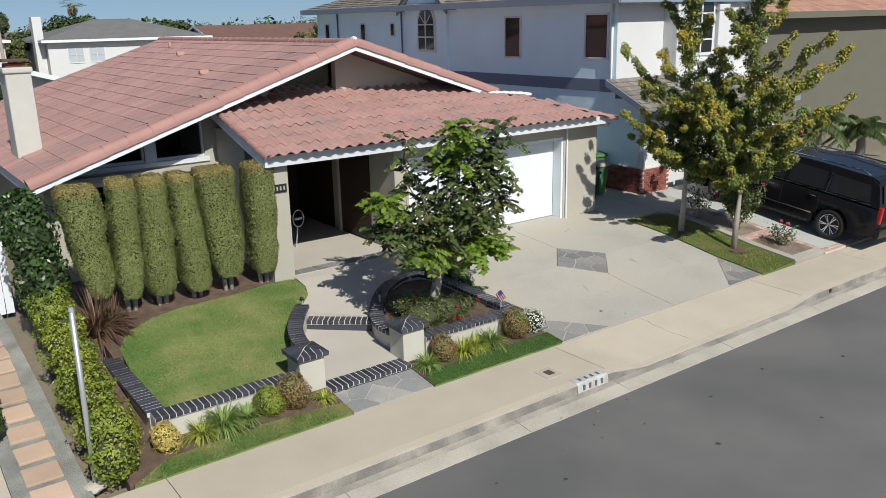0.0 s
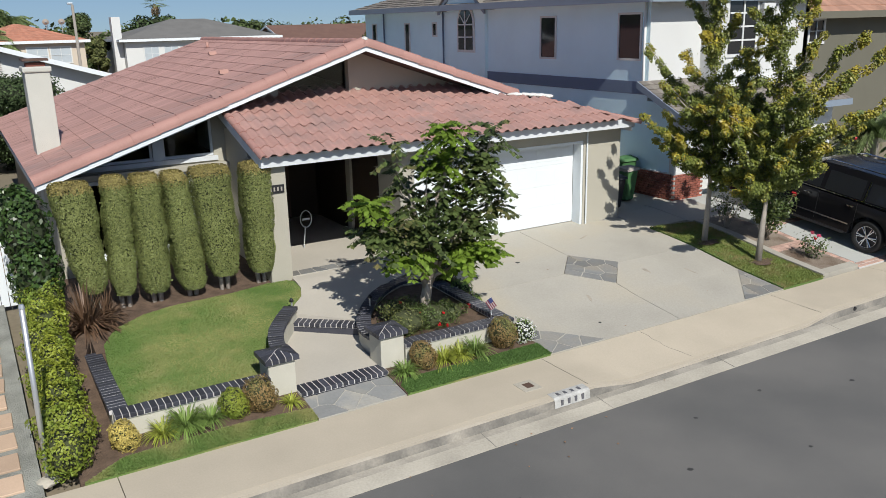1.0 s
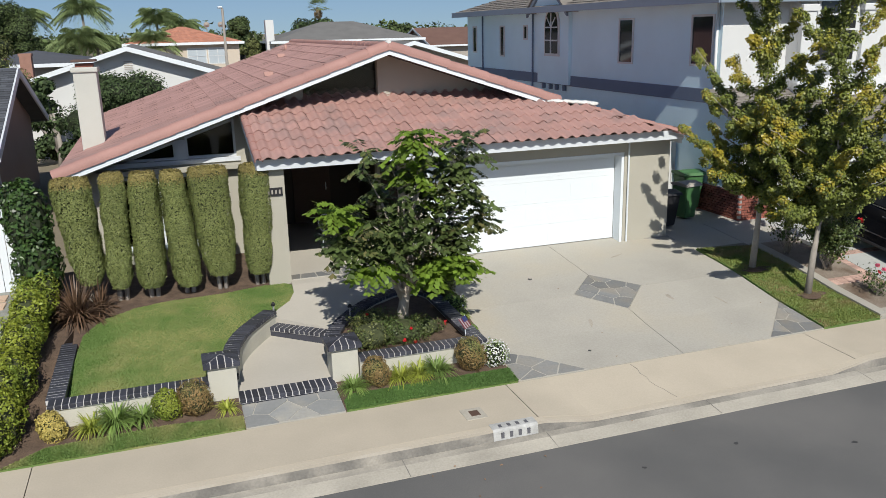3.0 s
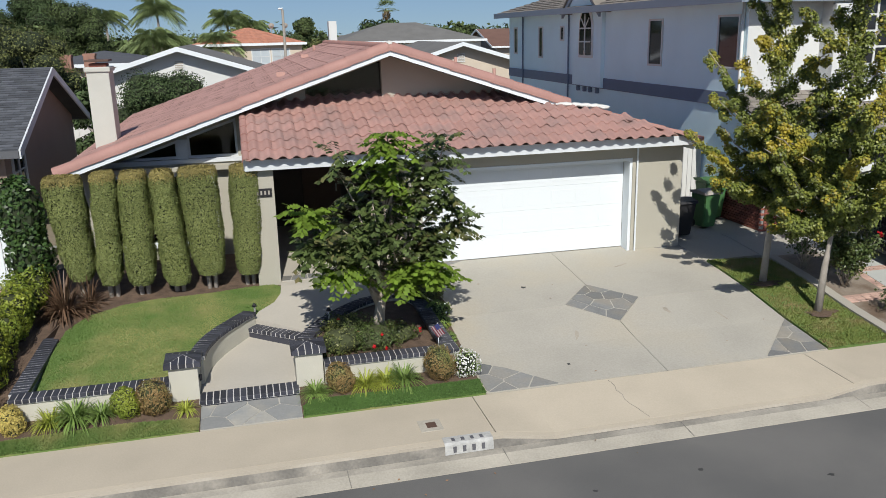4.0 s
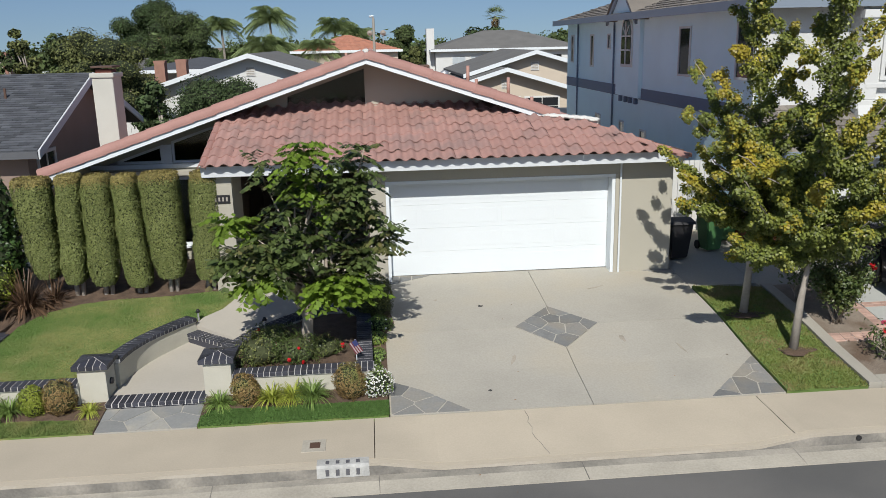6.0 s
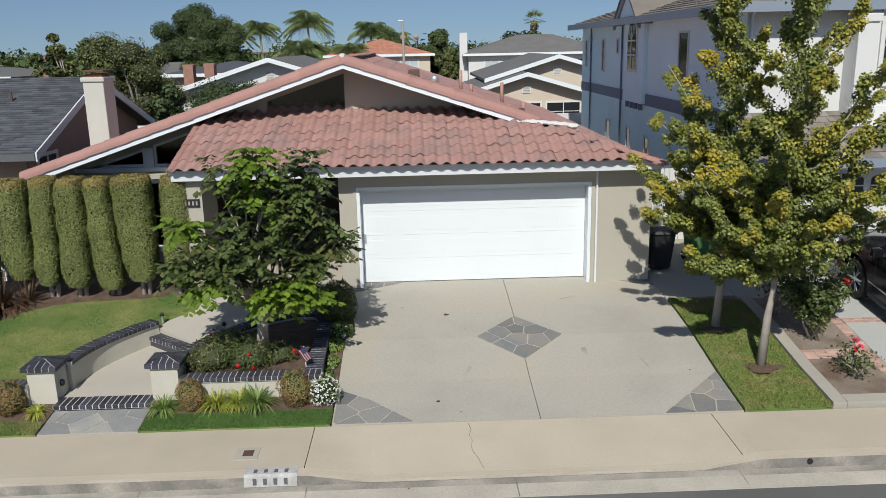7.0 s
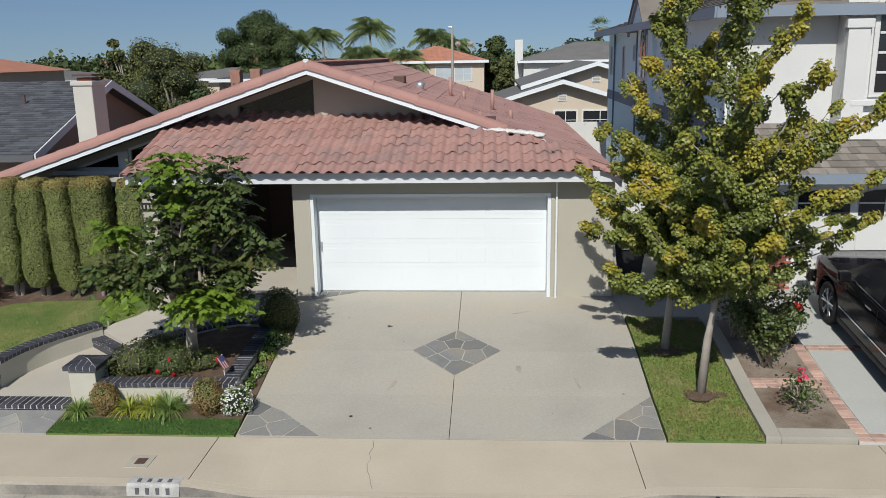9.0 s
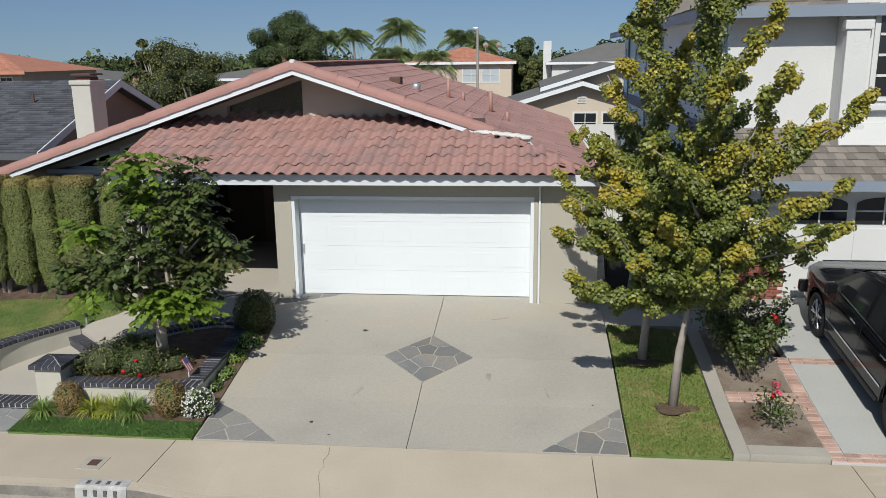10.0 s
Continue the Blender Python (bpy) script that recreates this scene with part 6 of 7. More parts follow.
for i, (x, y, r, m, nm, lb) in enumerate(((7.66, 10.6, 0.22, M_rusty, "rusty_shrub", "small round shrub with browned leaves"), (9.32, 10.6, 0.26, M_rusty, "rusty_shrub", "round clipped shrub turning rusty"), (4.80, 10.62, 0.25, M_rusty, "rusty_shrub", "small round shrub with browned leaves"), (4.40, 10.62, 0.21, M_yelleaf, "green_shrub", "small upright green shrub"), (2.80, 10.54, 0.19, M_goldshrub, "golden_shrub", "small golden yellow shrub"))):
    z = gz(y) + 0.03 + r * 1.05
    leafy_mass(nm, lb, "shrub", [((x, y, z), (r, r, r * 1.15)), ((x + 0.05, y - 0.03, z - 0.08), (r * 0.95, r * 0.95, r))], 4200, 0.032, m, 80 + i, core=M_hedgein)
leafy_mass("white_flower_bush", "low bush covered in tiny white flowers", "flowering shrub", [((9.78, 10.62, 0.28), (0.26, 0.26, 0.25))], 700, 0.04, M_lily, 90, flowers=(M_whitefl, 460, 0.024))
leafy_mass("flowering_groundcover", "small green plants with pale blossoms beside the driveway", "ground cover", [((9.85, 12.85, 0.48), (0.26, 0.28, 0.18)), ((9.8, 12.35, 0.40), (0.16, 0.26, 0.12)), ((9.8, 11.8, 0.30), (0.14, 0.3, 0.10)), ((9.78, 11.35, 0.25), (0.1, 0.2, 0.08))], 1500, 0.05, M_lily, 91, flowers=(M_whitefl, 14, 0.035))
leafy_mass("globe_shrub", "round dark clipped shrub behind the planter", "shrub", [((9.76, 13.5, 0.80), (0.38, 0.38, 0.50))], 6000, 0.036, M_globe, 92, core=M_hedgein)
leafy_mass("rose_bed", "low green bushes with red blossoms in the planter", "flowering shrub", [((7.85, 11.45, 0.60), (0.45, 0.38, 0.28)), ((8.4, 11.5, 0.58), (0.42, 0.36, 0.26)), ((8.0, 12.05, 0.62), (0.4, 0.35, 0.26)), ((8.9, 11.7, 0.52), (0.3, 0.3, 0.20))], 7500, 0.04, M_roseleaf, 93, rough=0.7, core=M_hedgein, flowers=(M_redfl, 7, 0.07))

# small flag on a stick
fl = thing("small_flag", "small striped flag on a thin white stick", "flag", (9.45, 11.12, 0.45))
part("stick", tube([(9.45, 11.12, 0.42), (9.43, 11.12, 0.87)], [0.008, 0.006], 6), M_white, fl)
M_flagpalestripe = mat("faded_flag_white", (0.30, 0.28, 0.28), 0.8, 0.1)
M_flagred = mat("flag_red", (0.16, 0.03, 0.04), 0.8, 0.1)
M_flagblue = mat("flag_blue", (0.03, 0.04, 0.13), 0.8, 0.1)
fm = pose(9.44, 11.115, 0.86, 0, 58, -10)
for i in range(7):
    bm = box(0.0, 0.22, -0.002, 0.002, -0.02 * (i + 1), -0.02 * i)
    bmesh.ops.transform(bm, matrix=fm, verts=bm.verts[:])
    part("stripe", bm, M_flagpalestripe if i % 2 else M_flagred, fl)
bm = box(0.0, 0.095, -0.005, 0.005, -0.08, -0.0)
bmesh.ops.transform(bm, matrix=fm, verts=bm.verts[:])
part("canton", bm, M_flagblue, fl, "dark blue canton")

# garden lights
for x, y in ((6.42, 13.42), (7.75, 12.75)):
    gl = thing("path_light", "small dark metal path light", "garden light", (x, y, 0.5))
    part("post", tube([(x, y, 0.45), (x, y, 0.74)], [0.018, 0.018], 8), M_steel, gl)
    part("hood", tube([(x, y, 0.72), (x, y, 0.78)], [0.05, 0.02], 10), M_black, gl, "", True)

# oval sign on a stake in the porch
sg = thing("stake_sign", "small oval sign on a thin stake", "sign", (8.05, 16.9, 0.72))
part("stake", tube([(8.05, 16.9, 0.72), (8.1, 16.85, 1.25)], [0.012, 0.012], 6), M_blind, sg)
bm = bmesh.new()
ring = [[bm.verts.new((8.12 + (0.13 + d) * math.cos(a), 16.83 + e, 1.42 + (0.19 + d) * math.sin(a))) for a in span(0, 2 * math.pi, 20)[:-1]] for d, e in ((0, 0), (0.018, 0), (0.018, 0.015), (0, 0.015))]
for k in range(4):
    for i in range(20):
        bm.faces.new((ring[k][i], ring[k][(i + 1) % 20], ring[(k + 1) % 4][(i + 1) % 20], ring[(k + 1) % 4][i]))
part("rim", bm, M_blind, sg, "pale oval rim")
part("bar", box(8.03, 8.21, 16.83, 16.84, 1.39, 1.44), M_blind, sg, "plain pale bar")

# steel pole by the path
po = thing("steel_pole", "bare galvanized steel pole beside the hedge", "pole", (1.80, 10.32, 0.0))
part("shaft", tube([(1.80, 10.32, -0.1), (1.83, 10.30, 2.46)], [0.035, 0.035], 10), M_steel, po, "", True)
part("cap", tube([(1.83, 10.30, 2.45), (1.83, 10.30, 2.50)], [0.042, 0.03], 10), M_steel, po)
part("footing", blob((1.80, 10.3, 0.03), (0.16, 0.14, 0.06), 3, 0.4, 2), M_gutter, po, "rough concrete footing")

# stepping-stone path
tagged(part("gravel_path", sheet(lambda x, y: gz(y) + 0.015, [[(x, y) for x in (0.86, 1.3, 1.72)] for y in (9.97, 11, 13, 15.4, 20)], 0.15), M_gravel), "grey gravel path beside the hedge", "path", kind="structure")
tagged(part("side_slab", sheet(lambda x, y: gz(y) + 0.03, [[(x, y) for x in (-1.6, 0.0, 0.85)] for y in (9.97, 11, 13, 15.4, 20)], 0.15), M_walk), "pale concrete strip beside the gravel path", "path", kind="structure")
PAV = box_mesh("paver", 0.46, 0.40, 0.05, 0.008)
PAV.materials.append(M_paver)
pv = thing("stepping_stones", "row of tan square stepping stones in gravel", "stepping stones", kind="structure")
for i in range(12):
    y = 10.35 + i * 0.52
    for x in (1.27,):
        ob = new("paver", PAV)
        ob.parent = pv
        ob.matrix_basis = pose(x + random.uniform(-0.03, 0.03), y, gz(y) + 0.02, 6.8 if y < 15.3 else 0, 0, random.uniform(-4, 4))
leafy_mass("glossy_shrub", "small glossy shrub beside the path", "shrub", [((0.80, 12.7, 0.75), (0.3, 0.3, 0.35)), ((0.78, 11.9, 0.62), (0.3, 0.3, 0.32))], 900, 0.10, M_glossleaf, 95)


# ---- trees ----
def limb_path(a, b, sag, rng, n=5):
    a, b = np.array(a, float), np.array(b, float)
    L = np.linalg.norm(b - a)
    pts = []
    for i in range(n + 1):
        u = i / n
        p = a + (b - a) * u + np.array((0, 0, sag * L * u * (1 - u))) + (rng.normal(0, 0.03 * L, 3) if 0 < i < n else 0)
        pts.append(tuple(p))
    return pts


def fronds(base, dirs, L, rng, leaf=0.13, pairs=6):
    """Pinnate leaves: paired drooping leaflets and an end leaflet along arched stalks."""
    P, N, U = [], [], []
    for b, d in zip(base, dirs):
        l = L * rng.uniform(0.7, 1.2)
        d = d / (np.linalg.norm(d) + 1e-9)
        s = np.cross(d, (0, 0, 1.0))
        s /= np.linalg.norm(s) + 1e-9
        for j in range(pairs):
            u = (j + 1.2) / (pairs + 0.2)
            p = b + d * l * u + np.array((0, 0, 0.12 * l * u - 0.5 * l * u * u))
            for sd in (-1, 1) if j < pairs - 1 else (-1, 0, 1):
                ax = s * sd + d * (0.35 + (1 - abs(sd))) + np.array((0, 0, -0.65)) + rng.normal(0, 0.12, 3)
                ax /= np.linalg.norm(ax)
                P.append(p + ax * leaf * 0.5)
                U.append(ax)
                N.append(np.array((0, 0, 1.0)) + d * 0.4 + s * sd * 0.45 + rng.normal(0, 0.22, 3))
    P, N, U = map(np.array, (P, N, U))
    N -= U * np.sum(N * U, axis=1)[:, None]
    N /= np.linalg.norm(N, axis=1)[:, None]
    W = np.cross(N, U)
    sz = leaf * rng.uniform(0.75, 1.25, len(P))[:, None]
    return np.stack([P - U * sz * 0.5, P + W * sz * 0.32 + U * sz * 0.08 - N * sz * 0.07, P + U * sz * 0.5 - N * sz * 0.05, P - W * sz * 0.32 + U * sz * 0.08 - N * sz * 0.07], 1).reshape(-1, 3)


def front_tree():
    rng = np.random.default_rng(7)
    t = thing("planter_tree", "multi-limbed young tree with large compound leaves in the planter", "tree", (8.6, 12.05, 0.42))
    part("trunk", tube([(8.58, 12.08, 0.36), (8.58, 12.05, 0.72), (8.62, 12.0, 1.12), (8.68, 11.95, 1.6), (8.72, 11.9, 2.5)], [0.12, 0.10, 0.09, 0.07, 0.04], 10), M_bark, t, "pale bark", True)
    # heads of foliage: place, fresh growth, fullness
    tips = [(8.76, 11.45, 4.08, 1, 1.0), (9.72, 11.4, 3.98, 0, 1.0), (7.95, 11.9, 3.8, 0, 0.35), (8.7, 11.5, 3.5, 1, 0.6), (9.6, 11.45, 3.45, 0, 0.6), (10.05, 11.75, 2.55, 0, 1.0), (9.85, 11.6, 3.05, 0, 0.8), (9.3, 11.3, 3.15, 0, 0.6),
            (9.15, 11.15, 1.85, 1, 1.4), (9.55, 11.3, 1.72, 1, 1.2), (9.5, 11.7, 2.1, 0, 0.9), (7.35, 12.0, 2.75, 1, 0.8), (7.45, 11.5, 2.15, 0, 1.1), (7.75, 11.3, 1.98, 1, 0.8),
            (7.95, 11.4, 2.55, 0, 0.8), (8.2, 11.2, 2.1, 0, 0.5), (8.45, 11.35, 2.95, 0, 0.4), (8.3, 12.5, 3.1, 0, 0.7), (9.2, 12.5, 2.9, 0, 0.7), (8.0, 12.6, 2.4, 0, 0.8), (9.7, 12.4, 2.2, 0, 0.8),
            (8.85, 11.0, 2.45, 0, 0.4), (7.4, 12.2, 2.15, 0, 0.7), (9.0, 12.1, 3.4, 0, 0.3),
            (9.2, 11.6, 3.85, 0, 0.35), (9.35, 11.9, 3.55, 0, 0.4), (8.4, 11.8, 3.45, 0, 0.4), (8.6, 11.9, 2.7, 0, 0.3)]
    old, fresh = [], []
    for x, y, z, new_growth, full in tips:
        za = min(rng.uniform(1.0, 1.7), z - 0.55)
        a = (np.interp(za, (1.12, 1.6), (8.62, 8.68)), 11.98, max(0.95, za))
        path = limb_path(a, (x, y, z), 0.10, rng, 5)
        part("limb", tube(path, [0.045, 0.037, 0.03, 0.023, 0.016, 0.009], 6), M_bark, t, "", True)
        pts = np.array(path)
        n = int(36 * full)
        # whorls of long leaves at the end of the limb, a few along it
        u = np.where(rng.uniform(0, 1, n) < 0.72, rng.uniform(0.82, 1.0, n), rng.uniform(0.5, 0.82, n))
        base = np.stack([np.interp(u * 5, range(6), pts[:, k]) for k in range(3)], 1) + rng.normal(0, 0.06, (n, 3))
        a = np.arange(n) * 2.399 + rng.uniform(0, 6.283)
        el = rng.uniform(-0.35, 0.95, n)
        out = np.stack([np.cos(a) * np.cos(el), np.sin(a) * np.cos(el), np.sin(el)], 1)
        (fresh if new_growth else old).append(fronds(base, out, 0.42, rng, 0.132 if new_growth else 0.122, 7))
    leaf_mesh("crown", np.concatenate(old), M_treeleaf, t, "dull green compound leaves")
    leaf_mesh("fresh_crown", np.concatenate(fresh), M_treenew, t, "bright fresh leaves")
    for b in ((9.0, 11.9, 1.75), (9.25, 11.75, 2.6)), ((8.35, 11.95, 1.6), (8.15, 11.9, 2.4)):
        part("limb", tube([(8.6, 12.02, 0.95), *b], [0.07, 0.055, 0.03], 8), M_bark, t, "", True)
    part("tree_tag", tube([(8.58, 12.06, 0.60), (8.58, 12.05, 0.80)], [0.108, 0.10], 10), M_bark2, t, "grey band on the trunk", True)


front_tree()


def ginkgo(name, label, x, y, h, lean, seed, spread, long_limbs=()):
    rng = np.random.default_rng(seed)
    z0 = gz(y) + 0.02
    t = thing(name, label, "tree", (x, y, z0), "street trees")
    top = (x + lean[0], y + lean[1], z0 + h)
    trunk = [(x, y, z0 - 0.1), (x + 0.06, y, z0 + 0.9), (x + 0.14 + lean[0] * 0.2, y + lean[1] * 0.2, z0 + 1.9), (x + 0.16 + lean[0] * 0.5, y + lean[1] * 0.5, z0 + h * 0.55), top]
    part("trunk", tube(trunk, [0.080, 0.063, 0.050, 0.03, 0.006], 10), M_bark2, t, "smooth grey bark", True)
    tp = np.array(trunk)
    PS, NS, GP, GN = [], [], [], []
    high = 10
    n = 21 + high + len(long_limbs)
    for i in range(n):
        low = i < 21
        u = 0.235 + 0.27 * i / 21 if low else 0.50 + 0.42 * min(1.0, (i - 21) / high)
        b = np.array([np.interp(u * h + z0, tp[:, 2], tp[:, k]) for k in range(3)])
        a = i * 2.399 + rng.uniform(-0.4, 0.4)
        l = spread * (rng.uniform(0.55, 1.05) if low else rng.uniform(0.35, 0.8) * (1.15 - 0.7 * (u - 0.5) / 0.4))
        up = rng.uniform(0.05, 0.75) * l if low else rng.uniform(0.6, 1.25) * l
        tip = b + np.array((math.cos(a) * l, math.sin(a) * l * 0.85, up + 0.1))
        if i >= n - len(long_limbs):
            b0, tip = long_limbs[i - n]
            b = np.array([np.interp(b0, tp[:, 2], tp[:, k]) for k in range(3)])
            tip = np.array(tip)
            l = float(np.linalg.norm(tip - b)) * 0.8
        path = limb_path(b, tip, -0.14, rng, 4)
        part("limb", tube(path, [0.03, 0.024, 0.018, 0.013, 0.006], 5), M_bark2, t, "", True)
        pts = np.array(path)
        m = int(1900 * (0.35 + l / spread))
        s = rng.uniform(0.10, 1.0, m)
        c = np.stack([np.interp(s * 4, range(5), pts[:, k]) for k in range(3)], 1)
        # leaves sit on short spurs close round the limb, in knots
        r = rng.normal(0, 1, (m, 3))
        r /= np.linalg.norm(r, axis=1)[:, None]
        rad = (0.03 + 0.115 * rng.uniform(0, 1, m) ** 0.6 * (1.15 - 0.6 * s))[:, None]
        knots = rng.normal(0, 0.11 if low else 0.06, (14, 3))
        k = knots[np.minimum((s * 14).astype(int), 13)]
        p, nn = c + r * rad + k, r * 0.8 + np.array((0, -0.5, 0.6))
        gold = (s + rng.normal(0, 0.08, m) > (0.55 if rng.uniform() < (0.22 if low else 0.5) else 0.93)) & (p[:, 2] > 2.0)
        PS.append(p[~gold])
        NS.append(nn[~gold])
        GP.append(p[gold])
        GN.append(nn[gold])
    # leader
    m = 2600
    s = rng.uniform(0.40, 1.0, m)
    c = np.stack([np.interp(s * h + z0, tp[:, 2], tp[:, k]) for k in range(3)], 1)
    r = rng.normal(0, 1, (m, 3))
    PS.append(c + r * ((0.07 + 0.11 * rng.uniform(0, 1, m)) * (1.35 - 0.85 * s))[:, None])
    NS.append(r)
    P, N = np.concatenate(PS), np.concatenate(NS)
    leaf_mesh("crown", leaf_arrays(P, N, 0.052, 0.85, rng, 0.4, 0.16, 0.7), M_ginkgo, t, "fan leaves, green turning yellow")
    leaf_mesh("golden_foliage", leaf_arrays(np.concatenate(GP), np.concatenate(GN), 0.053, 0.85, rng, 0.4, 0.16, 0.7), M_gold, t, "golden branch ends")
    part("watering_ring", blob((x, y, z0 + 0.008), (0.30, 0.28, 0.016), seed, 0.6, 4), M_soil, t, "bare soil ring")
    return t


ginkgo("ginkgo_tree", "young ginkgo tree with upswept limbs, leaves turning yellow", 17.13, 11.30, 6.9, (0.25, 0.1), 11, 1.95, [(3.2, (19.1, 9.85, 5.05)), (2.5, (18.65, 9.6, 3.95)), (1.9, (15.35, 10.4, 2.45)), (2.9, (15.9, 11.5, 4.3)), (3.6, (18.1, 9.8, 5.4)), (1.95, (15.6, 10.9, 2.1)), (2.2, (16.3, 10.3, 2.7)), (2.1, (17.2, 9.95, 2.6)), (2.3, (17.8, 10.1, 3.0)), (2.7, (16.6, 10.05, 3.3))])
ginkgo("ginkgo_tree", "young ginkgo tree with green and golden leaves", 16.83, 12.67, 6.6, (-0.15, 0.1), 12, 1.75, [(2.2, (15.35, 13.4, 3.35)), (3.2, (16.25, 14.35, 5.15)), (2.2, (15.3, 12.3, 2.75)), (2.0, (16.7, 11.4, 2.5)), (2.4, (17.5, 11.8, 3.0))])


def broad_tree(name, label, x, y, h, r, seed, material, n=2600, leaf=0.3, lumps=14, low=0.25):
    rng = np.random.default_rng(seed)
    t = thing(name, label, "tree", (x, y, 0.5))
    part("trunk", tube([(x, y, 0.3), (x + 0.1, y, h * 0.35), (x, y, h * 0.75)], [0.05 * r + 0.08, 0.04 * r + 0.06, 0.04], 7), M_bark2, t, "", True)
    ls = []
    for i in range(lumps):
        a, k = rng.uniform(0, 6.283), math.sqrt(rng.uniform(0, 1))
        zz = rng.uniform(low, 1.0)
        env = math.sqrt(max(0.08, 1 - ((zz - 0.5) / 0.62) ** 2))
        lr = r * rng.uniform(0.28, 0.46)
        ls.append(((x + math.cos(a) * k * r * env * 0.8, y + math.sin(a) * k * r * env * 0.8, 0.5 + (h - lr * 0.6) * zz), (lr, lr, lr * 0.8)))
    for i in range(5):
        c = ls[i][0]
        part("limb", tube([(x, y, h * 0.3), ((x + c[0]) / 2, (y + c[1]) / 2, (h * 0.3 + c[2]) / 2 + 0.2), c], [0.09, 0.06, 0.03], 5), M_bark2, t, "", True)
    PS, NS = [], []
    for c, rr in ls:
        p, d = shell_points(c, [k * 0.93 for k in rr], 2 * n // lumps, rng, inner=0.6)
        PS.append(p)
        NS.append(d + np.array((0, 0, 0.3)))
    leaf_mesh("crown", leaf_arrays(np.concatenate(PS), np.concatenate(NS), leaf, 0.55, rng, 0.3, 0.14), material, t)
    # solid blobs whose dark colour stands for shade within the crown
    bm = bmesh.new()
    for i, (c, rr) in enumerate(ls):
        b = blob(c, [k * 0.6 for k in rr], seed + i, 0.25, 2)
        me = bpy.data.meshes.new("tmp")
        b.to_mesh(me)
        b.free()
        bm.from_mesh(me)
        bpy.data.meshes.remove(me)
    tagged(part("crown_shade", bm, M_shadecore, t, "inner crown, coloured dark for shade"), kind="stuff")
    return t


broad_tree("broadleaf_tree", "large dense dark green tree behind the houses", -16.4, 104, 10.8, 4.9, 101, M_fardark, 26000, 0.24, 40)
broad_tree("broadleaf_tree", "irregular open green tree behind the grey roof", -2.9, 41.5, 6.1, 2.7, 102, M_farlight, 9000, 0.12, 30, 0.2)
broad_tree("broadleaf_tree", "dense green tree among the far roofs", -7.3, 77, 8.5, 3.2, 116, M_fargreen, 16000, 0.19, 34)
broad_tree("broadleaf_tree", "green tree behind the grey-roofed house", -6.6, 46, 6.0, 2.8, 103, M_farlight, 9000, 0.15, 22)
broad_tree("broadleaf_tree", "tall dark tree among the far houses", -10.5, 58, 6.6, 2.6, 104, M_fargreen, 4500, 0.26)
broad_tree("broadleaf_tree", "dense round tree beside the white house", 14.6, 97, 7.5, 2.8, 105, M_fargreen, 5000, 0.30, 16, 0.1)
broad_tree("broadleaf_tree", "green tree between two far houses", 15.0, 92, 4.6, 1.8, 106, M_farlight, 1400, 0.36, 12, 0.1)
broad_tree("broadleaf_tree", "spreading shrub tree before the white gable", 3.6, 35.0, 3.9, 2.7, 107, M_fardark, 14000, 0.11, 30, 0.1)
broad_tree("broadleaf_tree", "leafy tree beside the side fence", 0.6, 35.8, 3.6, 1.5, 108, M_fardark, 1600, 0.22, 12, 0.1)
broad_tree("broadleaf_tree", "thin reddish tree far off", -16.5, 66, 6.8, 1.5, 109, M_farlight, 500, 0.3, 9, 0.4)
broad_tree("broadleaf_tree", "bare-topped tree far off", -18.5, 67, 6.3, 1.6, 110, M_fargreen, 420, 0.3, 9, 0.4)
broad_tree("broadleaf_tree", "dark tree on the horizon", 38, 115, 6.6, 4.0, 111, M_fargreen, 1800, 0.5)
broad_tree("broadleaf_tree", "green tree on the horizon", 27, 120, 7.0, 4.0, 112, M_fardark, 1800, 0.5)
broad_tree("broadleaf_tree", "clipped green trees behind the brown roofs", 48, 88, 5.4, 4.5, 113, M_farlight, 2400, 0.4, 18, 0.1)
broad_tree("broadleaf_tree", "tall palm-like tree behind the brown roofs", 72, 112, 8.0, 4.0, 114, M_fargreen, 1800, 0.5)
broad_tree("broadleaf_tree", "leafy tree at the edge of the houses", 8.0, 104, 6.6, 3.6, 115, M_farlight, 1800, 0.45)
leafy_mass("trimmed_hedge", "trimmed green hedge behind the side gate", "hedge", [((0.4, 19.5, 1.3), (0.6, 0.7, 0.7))], 900, 0.09, M_yelleaf, 96)


